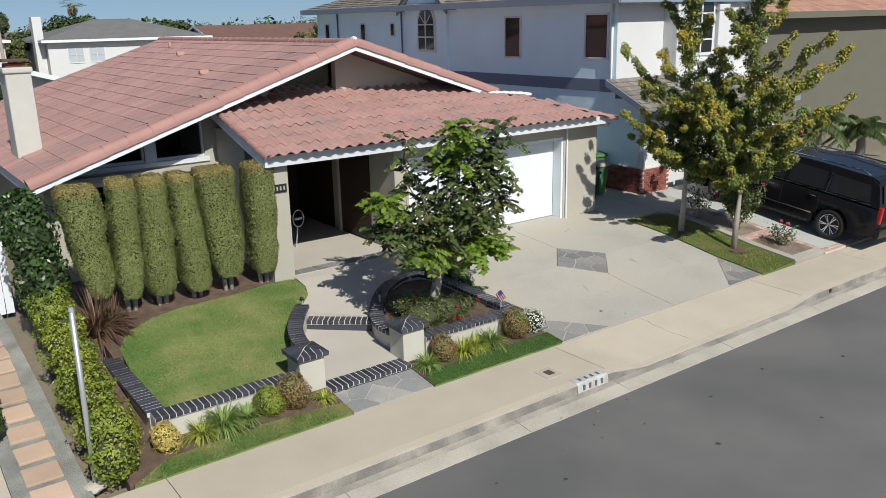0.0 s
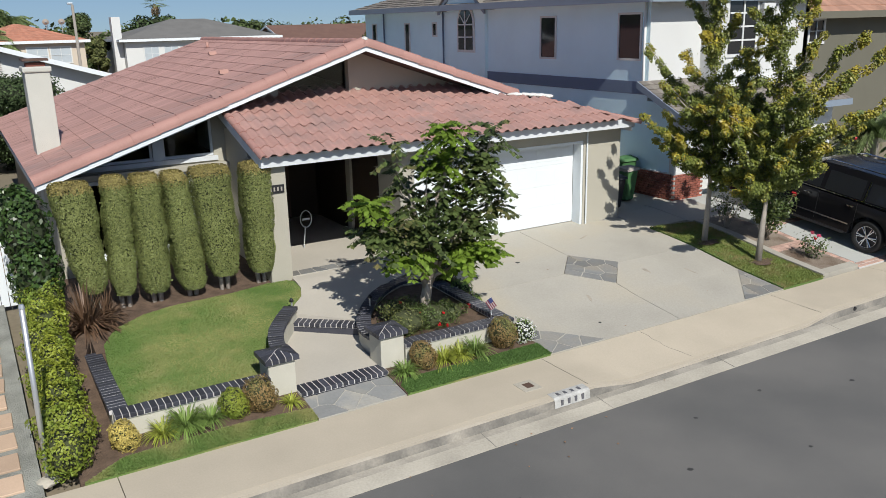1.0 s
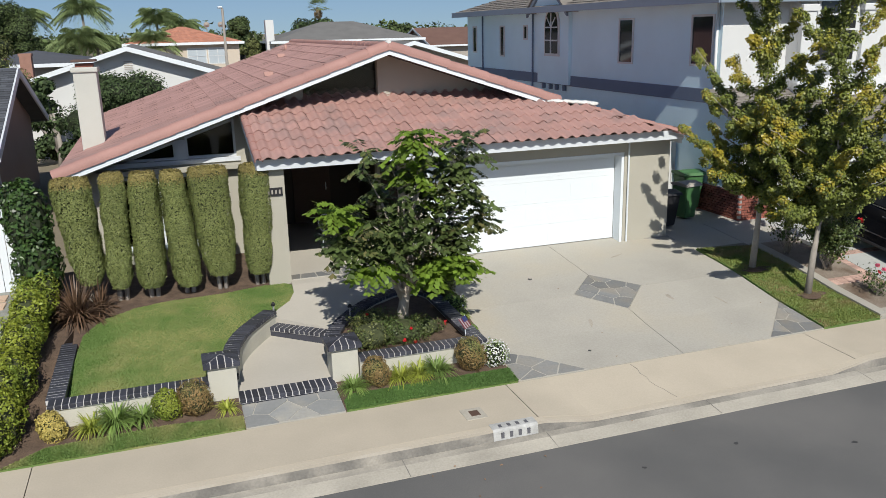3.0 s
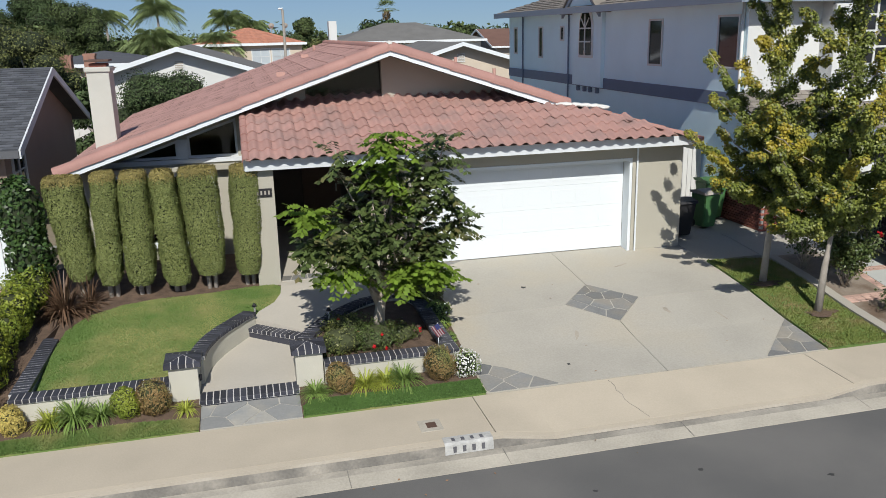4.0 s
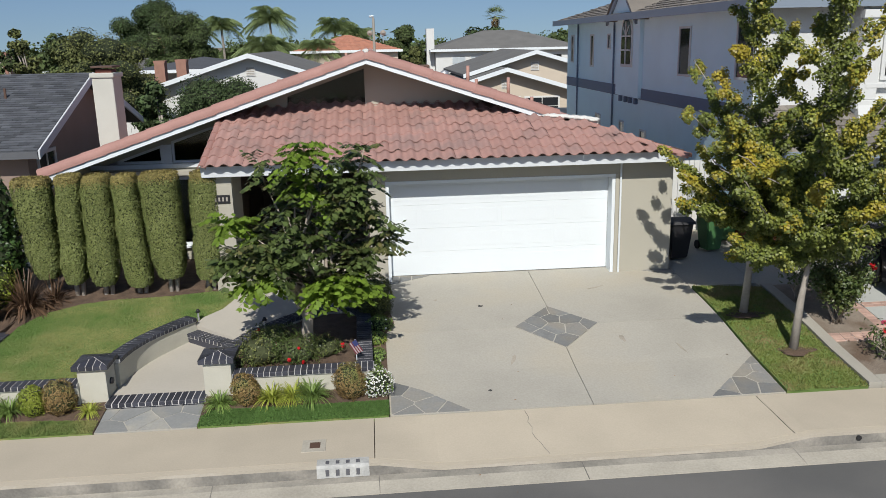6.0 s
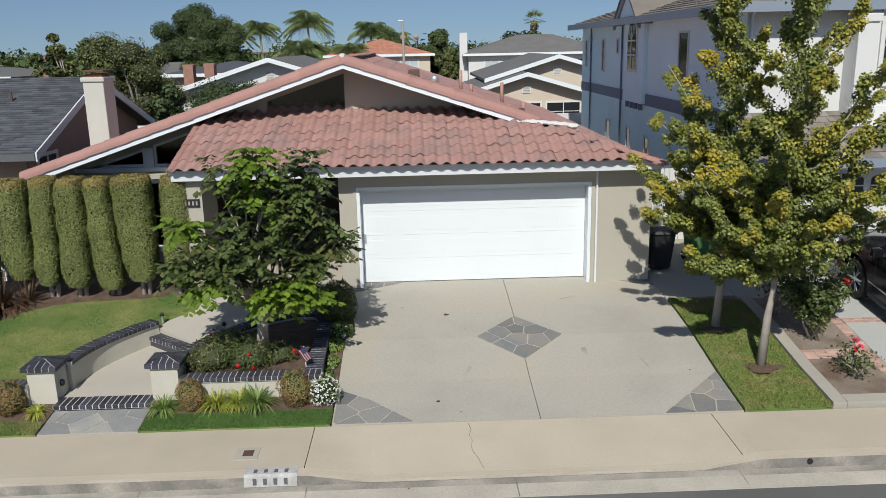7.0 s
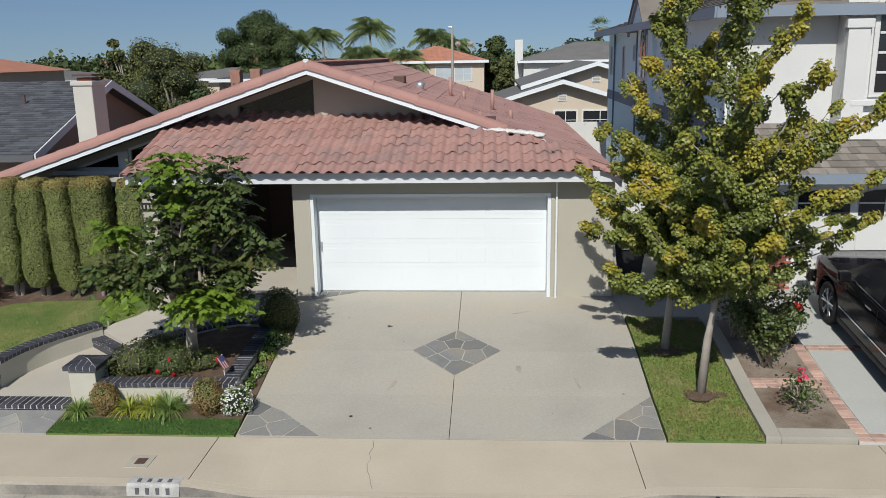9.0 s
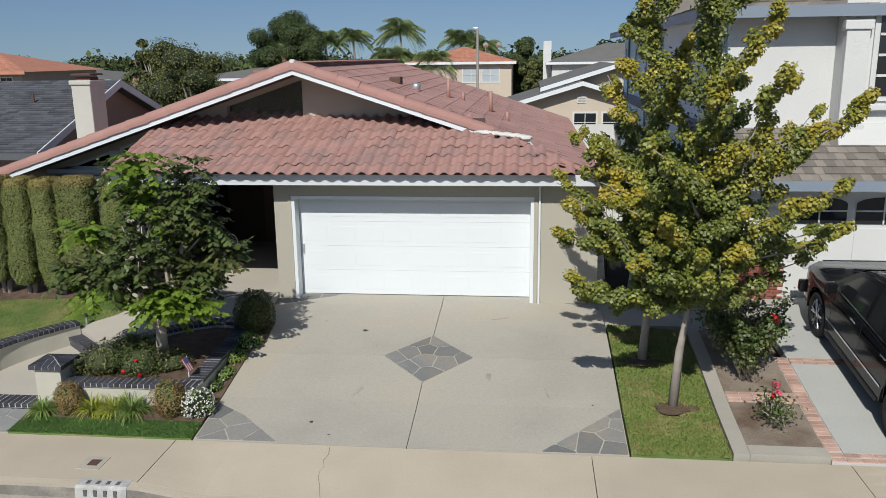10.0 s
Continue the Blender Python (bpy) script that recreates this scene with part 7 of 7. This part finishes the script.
def palm(x, y, h, L, n, seed, name="feather_palm", label="feather palm with arching fronds", leafm=None, drop=0.9, fan=False):
    rng = np.random.default_rng(seed)
    t = thing(name, label, "palm", (x, y, 0.5))
    part("trunk", tube([(x, y, 0.3), (x + 0.15, y, h * 0.5), (x, y, h)], [0.22, 0.17, 0.14], 8), M_bark2, t, "", True)
    V = []
    for i in range(n):
        a = i * 2.399 + rng.uniform(-0.2, 0.2)
        el = rng.uniform(-0.25, 1.15)
        l = L * rng.uniform(0.8, 1.1)
        d = np.array((math.cos(a) * math.cos(el), math.sin(a) * math.cos(el), math.sin(el)))
        s = np.array((-math.sin(a), math.cos(a), 0))
        if fan:
            c = np.array((x, y, h)) + d * l * 0.45
            for j in range(16):
                b = (j - 7.5) / 7.5 * 1.5
                e = d * math.cos(b) + s * math.sin(b) + np.array((0, 0, -0.25))
                tip = c + e * l * 0.6
                w = np.cross(e, d) * 0.0 + s * 0.05
                V += [c, c + e * l * 0.3 + w, tip, c + e * l * 0.3 - w]
            continue
        m = 56
        for j in range(m):
            u = (j + 1) / m
            p = np.array((x, y, h)) + d * l * u + np.array((0, 0, -drop * l * u * u * 0.6))
            for sd in (-1, 1):
                e = s * sd * 0.8 + d * 0.5 + np.array((0, 0, -1.1 * rng.uniform(0.6, 1.3)))
                e /= np.linalg.norm(e)
                q = 0.40 * L * (1 - 0.6 * u) * e
                w = d * 0.028
                V += [p, p + q * 0.5 + w, p + q, p + q * 0.5 - w]
    leaf_mesh("crown", np.array(V), leafm or M_palmleaf, t)
    if fan:
        rngp, dd = shell_points((x, y, h - 1.0), (0.7, 0.7, 1.1), 260, rng, inner=0.5)
        leaf_mesh("dry_skirt", leaf_arrays(rngp, dd, 0.7, 0.2, rng, 2.0), M_drypalm, t, "hanging dry fronds")
    return t


for i, (x, y, h, L) in enumerate(((-9.6, 113.6, 8.6, 2.7), (-3.5, 117.0, 9.6, 3.4), (5.5, 113.0, 8.0, 3.2), (4.8, 86.0, 5.2, 2.6), (-3.6, 108.0, 5.8, 3.2), (-13.2, 112.0, 8.2, 2.8), (-1.8, 110.0, 5.4, 3.0), (8.6, 112.0, 7.0, 2.6))):
    palm(x, y, h, 1.2 * L, 44, 200 + i, drop=1.0)
palm(31.9, 141, 9.6, 2.4, 30, 220, "fan_palm", "tall fan palm with a dry skirt", M_palmleaf, fan=True)
palm(-12.4, 90, 6.5, 1.3, 20, 221, "fan_palm", "fan palm far behind the roofs", M_palmleaf, fan=True)
palm(63, 108, 9.5, 1.8, 24, 222, "fan_palm", "tall fan palm on the horizon", M_palmleaf, fan=True)
palm(28.2, 15.6, 2.1, 1.35, 26, 223, "feather_palm", "low feather palm beside the tan house")
palm(30.2, 15.0, 1.7, 1.3, 24, 224, "feather_palm", "low feather palm beside the tan house")
leafy_mass("green_shrub", "green shrubs beside the tan house", "shrub", [((26.3, 15.6, 1.1), (0.7, 0.6, 0.7)), ((27.6, 16.0, 1.3), (0.6, 0.6, 0.8))], 1100, 0.12, M_farlight, 97, flowers=(M_redfl, 5, 0.1))

# far woods on the skyline
rng = np.random.default_rng(77)
PS, NS = [], []
for i in range(430):
    d = rng.uniform(125, 420)
    a = rng.uniform(-0.75, 1.25)
    x, y = d * math.sin(a), d * math.cos(a)
    r = rng.uniform(2.0, 4.5) * (0.7 + d / 420)
    hh = rng.uniform(2.2, 4.0) * (0.85 + d / 600)
    p, dd = shell_points((x, y, hh * 0.75), (r * 1.5, r, hh * rng.uniform(0.75, 1.1)), 200, rng, inner=0.3)
    PS.append(p)
    NS.append(dd)
V = leaf_arrays(np.concatenate(PS), np.concatenate(NS), 1.0, 0.8, rng)
tagged(leaf_mesh("far_woods", V, M_fargreen, None), "distant band of trees on the skyline", "woods", kind="stuff")

# ---- strip beds and the neighbour's driveway ----
bedk = thing("bed_kerb", "pale concrete edging round the rose beds", "edging", (17.82, 12.0, 0.2), kind="structure")
part("edge", sheet(lambda x, y: gz(y) + 0.07, [[(x, y) for x in (17.76, 17.98)] for y in (10.02, 11.2, 12.6, 13.4, 13.9)], 0.2), M_bedkerb, bedk)
part("edge", sheet(lambda x, y: gz(y) + 0.07, [[(x, y) for x in (17.985, 19.06)] for y in (10.02, 10.24)], 0.2), M_bedkerb, bedk)
M_bedsoil = mat("gravelly_soil", (0.29, 0.245, 0.195), 0.95, 0.5, 1.6, 50, 1.0, col2=(0.12, 0.085, 0.06), mix2=0.53)
rb = thing("rose_soil", "brown gravelly soil of the rose beds", "soil", kind="structure")
part("bed", poly_slab([(17.98, 10.24), (19.06, 10.24), (19.06, 13.9), (17.98, 13.9)], lambda x, y: gz(y) + 0.03, 0.15), M_bedsoil, rb)
M_nbdrive = mat("smooth_grey_concrete", (0.40, 0.41, 0.385), 0.8, 0.14, 0.5, 30, 0.08)
nd = thing("neighbour_driveway", "pale concrete driveway with brick ribbons", "driveway", kind="structure")
for y0, y1 in ((10.232, 12.668), (12.902, 15.74)):
    part("slab", poly_slab([(19.292, y0), (25.5, y0), (25.5, y1), (19.292, y1)], lambda x, y: gz(y) + 0.012, 0.15), M_nbdrive, nd)
part("slab", poly_slab([(17.76, 13.9), (19.30, 13.9), (19.30, 15.74), (17.76, 15.74)], lambda x, y: gz(y) + 0.01, 0.15), M_drive, nd)
PBRICK = box_mesh("ribbon_brick", 0.20, 0.095, 0.06, 0.006)
PBRICK.materials.append(M_pinkbrick)
def ribbon(x0, x1, y0, y1, z=0.014):
    nx, ny = max(1, round((x1 - x0) / 0.205)), max(1, round((y1 - y0) / 0.1))
    part("ribbon_bed", poly_slab([(x0, y0), (x1, y0), (x1, y1), (x0, y1)], lambda x, y: gz(y) + z - 0.012, 0.1), M_mortar, nd)
    for i in range(nx):
        for j in range(ny):
            y = y0 + (j + 0.5) * (y1 - y0) / ny
            ob = new("ribbon_brick", PBRICK)
            ob.parent = nd
            ob.matrix_basis = pose(x0 + (i + 0.5) * (x1 - x0) / nx, y, gz(y) + z - 0.03, math.degrees(math.atan(0.12)))
ribbon(19.07, 19.29, 10.25, 12.9)
ribbon(19.31, 22.4, 12.67, 12.9)
ribbon(19.07, 22.4, 10.0, 10.23)
ribbon(18.0, 19.05, 11.45, 11.72, 0.05)

def rose(x, y, h, r, seed, n, flowers, label):
    rng = np.random.default_rng(seed)
    z = gz(y) + 0.03
    t = thing("rose_bush", label, "rose bush", (x, y, z), "rose bushes")
    P, N = [], []
    for i in range(16):
        a, l = rng.uniform(0, 6.283), r * rng.uniform(0.5, 1.1)
        tip = (x + math.cos(a) * l, y + math.sin(a) * l, z + h * rng.uniform(0.55, 1.05))
        path = limb_path((x + rng.normal(0, 0.05), y + rng.normal(0, 0.05), z), tip, 0.25, rng, 4)
        part("cane", tube(path, [0.014, 0.012, 0.01, 0.008, 0.004], 5), M_bark, t, "", True)
        pts = np.array(path)
        m = n // 16
        s = rng.uniform(0.3, 1.0, m) ** 0.8
        c = np.stack([np.interp(s * 4, range(5), pts[:, k]) for k in range(3)], 1)
        d = rng.normal(0, 1, (m, 3))
        P.append(c + d * 0.085)
        N.append(d + np.array((0, 0, 0.8)))
    P, N = np.concatenate(P), np.concatenate(N)
    leaf_mesh("foliage", leaf_arrays(P, N, 0.062, 0.65, rng, 0.2), M_roseleaf, t)
    for fm, k, fs in flowers:
        top = np.argsort(-P[:, 2] + 0.6 * P[:, 1])[:60]
        for j in rng.choice(top, k):
            c = P[j] + np.array((0, -0.05, 0.06))
            leaf_mesh("blossom", leaf_arrays(np.repeat(c[None], 14, 0) + rng.normal(0, fs * 0.25, (14, 3)), rng.normal(0, 1, (14, 3)), fs, 0.9, rng), fm, t, "open blossom")
    return t


rose(18.4, 12.1, 1.35, 0.6, 301, 5600, ((M_redfl, 1, 0.09),), "tall leafy rose bush with one red bloom")
rose(18.55, 10.85, 0.48, 0.3, 302, 360, ((M_pinkfl, 2, 0.075), (M_redfl, 1, 0.05)), "low rose bush with bright pink blooms")
rose(18.2, 13.15, 0.95, 0.5, 303, 420, ((M_redfl, 1, 0.09),), "sparse rose bush with bare canes")

# ---- wheelie bins ----
def bin_(x, y, z, material, label, rot):
    t = thing("wheelie_bin", label, "bin", (x, y, z), "bins beside the garage")
    t.rotation_euler = (0, 0, radians(rot))
    def q(name, bm, m, lb=""):
        o = part(name, bm, m, t, lb)
        o.location = (0, 0, 0)
        return o
    bm = bmesh.new()
    lo = [bm.verts.new(p) for p in ((-0.22, -0.25, 0.05), (0.22, -0.25, 0.05), (0.22, 0.22, 0.05), (-0.22, 0.22, 0.05))]
    hi = [bm.verts.new(p) for p in ((-0.30, -0.36, 1.0), (0.30, -0.36, 1.0), (0.30, 0.32, 1.0), (-0.30, 0.32, 1.0))]
    bm.faces.new(lo[::-1])
    bm.faces.new(hi)
    for i in range(4):
        bm.faces.new((lo[i], lo[(i + 1) % 4], hi[(i + 1) % 4], hi[i]))
    bmesh.ops.bevel(bm, geom=bm.edges[:], offset=0.03, segments=2, affect="EDGES")
    q("body", bm, material)
    q("lid", prism([(-0.40, 1.0), (0.34, 1.0), (0.36, 1.05), (0.0, 1.12), (-0.36, 1.07)], "x", -0.33, 0.33), M_greywall if "grey lid" in label else material, "closed lid")
    q("handle", tube([(-0.22, 0.38, 1.0), (0.22, 0.38, 1.0)], [0.018, 0.018], 8), material)
    for sx in (-0.27, 0.23):
        q("wheel", tube([(sx, 0.25, 0.12), (sx + 0.05, 0.25, 0.12)], [0.12, 0.12], 14), M_black, "black wheel")
    return t


bin_(17.75, 16.5, 0.66, M_green_bin, "green plastic wheelie bin with a pale grey lid", 8).scale = (0.82, 0.82, 0.9)
bin_(18.45, 17.4, 0.66, M_green_bin, "dark green wheelie bin in the shade", -5)
bin_(16.72, 15.95, 0.66, M_black, "black plastic wheelie bin beside the garage", 0).scale = (0.9, 0.9, 0.85)

# ---- black SUV ----
M_carpaint = mat("black_car_paint", (0.010, 0.010, 0.012), 0.14, 0.05, 1, 10, 0.0, spec=0.22)
M_chrome = mat("chrome_trim", (0.75, 0.76, 0.78), 0.15, 0.03, 1, 10, 0.0, metal=1.0)
M_alloy = mat("alloy_wheel", (0.55, 0.56, 0.58), 0.25, 0.05, 1, 10, 0.0, metal=0.9)
M_tyre = mat("tyre_rubber", (0.02, 0.02, 0.02), 0.85, 0.1)
M_taillight = mat("red_lamp_glass", (0.42, 0.015, 0.015), 0.15, 0.05, 1, 10, 0.0)
M_headlight = mat("clear_lamp_glass", (0.55, 0.57, 0.6), 0.1, 0.05, 1, 10, 0.0)
for m_ in (M_carpaint,):
    m_.node_tree.nodes["Principled BSDF"].inputs["Coat Weight"].default_value = 0.15
    m_.node_tree.nodes["Principled BSDF"].inputs["Coat Roughness"].default_value = 0.04
suv = thing("suv", "large black sport utility car parked on the driveway", "car", (21.02, 12.22, 0.307))
suv.rotation_euler = (math.atan(0.133), 0, 0)
# local axes: y forward to the garage, origin on the ground between the wheels
def cpart(name, bm, m, lb="", parent=None, smooth=False):
    o = part(name, bm, m, parent or suv, lb, smooth)
    o.location = (0, 0, 0)
    return o


WF, WR, RW = 1.68, -1.68, 0.40
def body_outline():
    pts = [(-2.86, 0.42), (-2.9, 0.75), (-2.86, 1.16)]
    pts += [(1.05, 1.20), (1.9, 1.17), (2.55, 1.08), (2.78, 0.92), (2.82, 0.55), (2.72, 0.34)]
    for wy in (WF, WR):
        arc = [(wy + 0.50 * math.cos(a), 0.38 + 0.50 * math.sin(a)) for a in span(0.0, math.pi, 10)]
        pts += [(wy + 0.50, 0.32), *arc, (wy - 0.50, 0.32)]
    return pts


bm = bmesh.new()
prof = body_outline()
secs = []
for x, inset in ((-1.0, 0.16), (-0.985, 0.085), (-0.93, 0.03), (-0.8, 0.0), (0.8, 0.0), (0.93, 0.03), (0.985, 0.085), (1.0, 0.16)):
    sec = []
    for y, z in prof:
        hi = 1 if z > 1.0 else 0
        drop = inset * (1.3 if y > 1.5 else 0.35)
        nose = 1.0 - 0.10 * max(0.0, (y - 1.9) / 0.9) ** 2
        sec.append(bm.verts.new((x * nose * (0.985 if z > 1.05 else 1.0), y - math.copysign((1.6 * inset if y > 0 else 0.4 * inset) if abs(y) > 2.5 else 0, y), z - (drop if hi else -inset * 0.1))))
    secs.append(sec)
n = len(prof)
for a, b in zip(secs, secs[1:]):
    for i in range(n):
        bm.faces.new((a[i], b[i], b[(i + 1) % n], a[(i + 1) % n]))
bm.faces.new(secs[0])
bm.faces.new(secs[-1][::-1])
bodyob = cpart("body", bm, M_carpaint, "glossy black body", None, True)
bodyob.data.set_sharp_from_angle(angle=radians(38))
# cabin
cab = [(-2.82, 1.16), (-2.62, 1.72), (-2.45, 1.83), (-1.0, 1.88), (0.1, 1.84), (0.5, 1.74), (1.25, 1.19)]
bm = bmesh.new()
cs = []
for s in (-1, 1):
    ring = []
    for y, z in cab:
        w = 0.975 - 0.20 * (z - 1.16) / 0.72
        ring.append(bm.verts.new((s * w, y, z)))
    cs.append(ring)
for i in range(len(cab)):
    j = (i + 1) % len(cab)
    bm.faces.new((cs[0][i], cs[1][i], cs[1][j], cs[0][j]))
bm.faces.new(cs[0])
bm.faces.new(cs[1][::-1])
bmesh.ops.bevel(bm, geom=[e_ for e_ in bm.edges if all(v.co.z > 1.7 for v in e_.verts)], offset=0.05, segments=2, affect="EDGES")
cpart("cabin", bm, M_carpaint)


def glass_quad(name, pts, m, lb, off=0.006):
    """A pane on the cabin's flank: (y, z) corners, on both sides."""
    for s in (-1, 1):
        bm = bmesh.new()
        o, i_ = [], []
        for y, z in pts:
            w = 0.975 - 0.20 * (z - 1.16) / 0.72
            o.append(bm.verts.new((s * (w + off), y, z)))
            i_.append(bm.verts.new((s * (w - 0.01), y, z)))
        bm.faces.new(o)
        bm.faces.new(i_[::-1])
        for k in range(len(pts)):
            bm.faces.new((o[k], i_[k], i_[(k + 1) % len(pts)], o[(k + 1) % len(pts)]))
        cpart(name, bm, m, lb)


glass_quad("side_window", [(-2.55, 1.24), (-1.45, 1.24), (-1.45, 1.68), (-2.42, 1.66)], M_glassdark, "dark tinted glass")
glass_quad("side_window", [(-1.30, 1.24), (-0.30, 1.24), (-0.30, 1.72), (-1.30, 1.70)], M_glassdark, "dark tinted glass")
glass_quad("side_window", [(-0.18, 1.24), (0.98, 1.24), (0.42, 1.66), (0.1, 1.72), (-0.18, 1.72)], M_glassdark, "dark tinted glass")
glass_quad("window_trim", [(-2.58, 1.195), (1.05, 1.195), (1.05, 1.215), (-2.58, 1.215)], M_chrome, "chrome strip", 0.01)
glass_quad("window_trim", [(-1.42, 1.22), (-1.38, 1.22), (-1.38, 1.70), (-1.42, 1.70)], M_chrome, "chrome strip", 0.01)
bm = bmesh.new()
bm.faces.new([bm.verts.new(p) for p in ((-0.80, 1.24, 1.23), (0.80, 1.24, 1.23), (0.72, 0.58, 1.70), (-0.72, 0.58, 1.70))])
bmesh.ops.translate(bm, verts=bm.verts[:], vec=(0, 0.012, 0.012))
cpart("windscreen", bm, M_glassdark, "dark windscreen")
bm = bmesh.new()
bm.faces.new([bm.verts.new(p) for p in ((-0.78, -2.80, 1.26), (0.78, -2.80, 1.26), (0.70, -2.655, 1.68), (-0.70, -2.655, 1.68))])
bmesh.ops.translate(bm, verts=bm.verts[:], vec=(0, -0.012, 0.006))
cpart("rear_window", bm, M_glassdark, "dark rear glass")
for s in (-1, 1):
    cpart("roof_rail", tube([(s * 0.70, -2.3, 1.86), (s * 0.70, -2.1, 1.93), (s * 0.70, -0.2, 1.94), (s * 0.70, 0.05, 1.87)], [0.02] * 4, 8), M_chrome, "chrome roof rail", None, True)
    cpart("tail_lamp", box(s * 0.93 - 0.06, s * 0.93 + 0.06, -2.90, -2.80, 0.78, 1.2, 0.02), M_taillight, "red tail lamp")
    cpart("head_lamp", box(s * 0.82 - 0.14, s * 0.82 + 0.14, 2.70, 2.80, 0.85, 1.02, 0.02), M_headlight)
    cpart("running_board", box(s * 0.96 - 0.07, s * 0.96 + 0.07, -1.1, 1.1, 0.30, 0.36, 0.02), M_black)
    cpart("sill_trim", box(s * 1.0 - 0.012, s * 1.0 + 0.012, -1.15, 1.15, 0.56, 0.59), M_chrome, "chrome sill strip")
    m = cpart("mirror", box(s * 1.12 - 0.1, s * 1.12 + 0.1, 0.82, 0.95, 1.18, 1.36, 0.03), M_carpaint)
    cpart("mirror_arm", box(s * 1.0 - 0.06, s * 1.0 + 0.06, 0.84, 0.90, 1.20, 1.24), M_black, "", m)
    for y in (-1.2, 0.0):
        cpart("door_handle", box(s * 1.005 - 0.014, s * 1.005 + 0.014, y, y + 0.2, 1.02, 1.05, 0.006), M_chrome, "chrome door handle")
    for y in (-1.28, -0.22, 1.02):
        cpart("door_seam", box(s * 1.0005 - 0.001, s * 1.0005 + 0.001, y, y + 0.012, 0.45, 1.14), M_black)
cpart("rear_bumper", box(-0.98, 0.98, -2.95, -2.80, 0.40, 0.66, 0.04), M_carpaint)
cpart("rear_plate", box(-0.26, 0.26, -2.93, -2.90, 0.80, 0.95), M_blind, "plain pale plate")
cpart("grille", box(-0.6, 0.6, 2.79, 2.84, 0.62, 1.0, 0.02), M_chrome, "chrome grille")
cpart("front_bumper", box(-0.97, 0.97, 2.72, 2.88, 0.36, 0.60, 0.05), M_carpaint)
for s in (-1, 1):
    for wy in (WF, WR):
        # lathe the tyre
        prof_t = [(0.27, -0.10), (0.36, -0.125), (0.395, -0.10), (0.40, 0.0), (0.395, 0.10), (0.36, 0.125), (0.27, 0.10)]
        bm = bmesh.new()
        R = [[bm.verts.new((s * 0.88 + o, wy + r * math.cos(a), 0.40 + r * math.sin(a))) for r, o in prof_t] for a in span(0, 2 * math.pi, 28)[:-1]]
        for i in range(28):
            a, b = R[i], R[(i + 1) % 28]
            for k in range(len(prof_t)):
                bm.faces.new((a[k], a[(k + 1) % 7], b[(k + 1) % 7], b[k]))
        wh = cpart("wheel", bm, M_tyre, "black tyre on a bright alloy rim", None, True)
        bm = tube([(s * 0.93, wy, 0.40), (s * 0.95, wy, 0.40)], [0.275, 0.275], 28)
        cpart("rim_well", bm, M_black, "", wh)
        xo = s * 0.965
        for k in range(6):
            a = k * math.pi / 3
            for da in (-0.13, 0.13):
                bm = tube([(xo, wy + 0.05 * math.cos(a), 0.40 + 0.05 * math.sin(a)), (xo + s * 0.008, wy + 0.265 * math.cos(a + da), 0.40 + 0.265 * math.sin(a + da))], [0.022, 0.018], 6)
                cpart("spoke", bm, M_alloy, "", wh)
        bm = bmesh.new()
        R = [[bm.verts.new((xo + o * s, wy + r * math.cos(a), 0.40 + r * math.sin(a))) for r, o in ((0.255, 0), (0.278, 0.008), (0.278, -0.03), (0.255, -0.03))] for a in span(0, 2 * math.pi, 28)[:-1]]
        for i in range(28):
            for k in range(4):
                bm.faces.new((R[i][k], R[i][(k + 1) % 4], R[(i + 1) % 28][(k + 1) % 4], R[(i + 1) % 28][k]))
        cpart("rim", bm, M_alloy, "", wh)
        cpart("hub", tube([(xo - s * 0.01, wy, 0.40), (xo + s * 0.012, wy, 0.40)], [0.06, 0.05], 14), M_alloy, "", wh)

# ---- utility pole, wires and dishes far behind ----
up = thing("utility_pole", "tall grey utility pole far behind the roof", "pole", (10.46, 69.8, 0.5))
part("shaft", tube([(10.46, 69.8, 0.3), (10.46, 69.8, 7.7)], [0.13, 0.10], 8), M_greywall, up)
part("lamp_head", box(10.1, 10.5, 69.7, 69.9, 7.7, 7.85, 0.03), M_steel, up)
for i, x in enumerate((10.2, 11.6)):
    d = thing("satellite_dish", "pale satellite dish on the far red roof", "satellite dish", (x, 88, 6.4))
    bm = bmesh.new()
    bmesh.ops.create_cone(bm, cap_ends=False, segments=16, radius1=0.30, radius2=0.05, depth=0.1, matrix=pose(x, 87.8, 6.62, 110, 0, 0))
    part("dish", bm, M_greywall, d)
    part("mast", tube([(x, 88, 5.6), (x, 87.9, 6.6)], [0.04, 0.04], 6), M_steel, d)

# round outlet of a drain in the kerb
dr = thing("kerb_drain", "round dark drain outlet in the kerb face", "drain", (16.69, 8.54, -0.07))
part("outlet", tube([(16.69, 8.53, -0.085), (16.69, 8.57, -0.085)], [0.04, 0.04], 14), M_black, dr)
# fallen leaves along the gutter and the pavement
rng = np.random.default_rng(404)
M_fallen = mat("fallen_leaf", (0.26, 0.15, 0.08), 0.8, 0.2, 3, 20, 0.0, per="island", pvar=0.4)
P = np.stack([rng.uniform(0, 20, 26), np.concatenate([rng.uniform(7.2, 8.4, 20), rng.uniform(10.1, 14.6, 6)]), np.zeros(26)], 1)
P[20:, 0] = 10.2 + (P[20:, 0] / 20) * 5.8
for q in P:
    q[2] = (gutter_z(q[1]) if q[1] > 8.135 else ROAD_Z) + 0.012 if q[1] < 9 else gz(q[1]) + 0.014
tagged(leaf_mesh("fallen_leaves", leaf_arrays(P, np.tile((0.0, 0.0, 1.0), (26, 1)), 0.045, 0.6, rng, 0.0, 0.1, 0.2), M_fallen, None), "small brown leaves fallen on the concrete", "fallen leaves", kind="stuff")
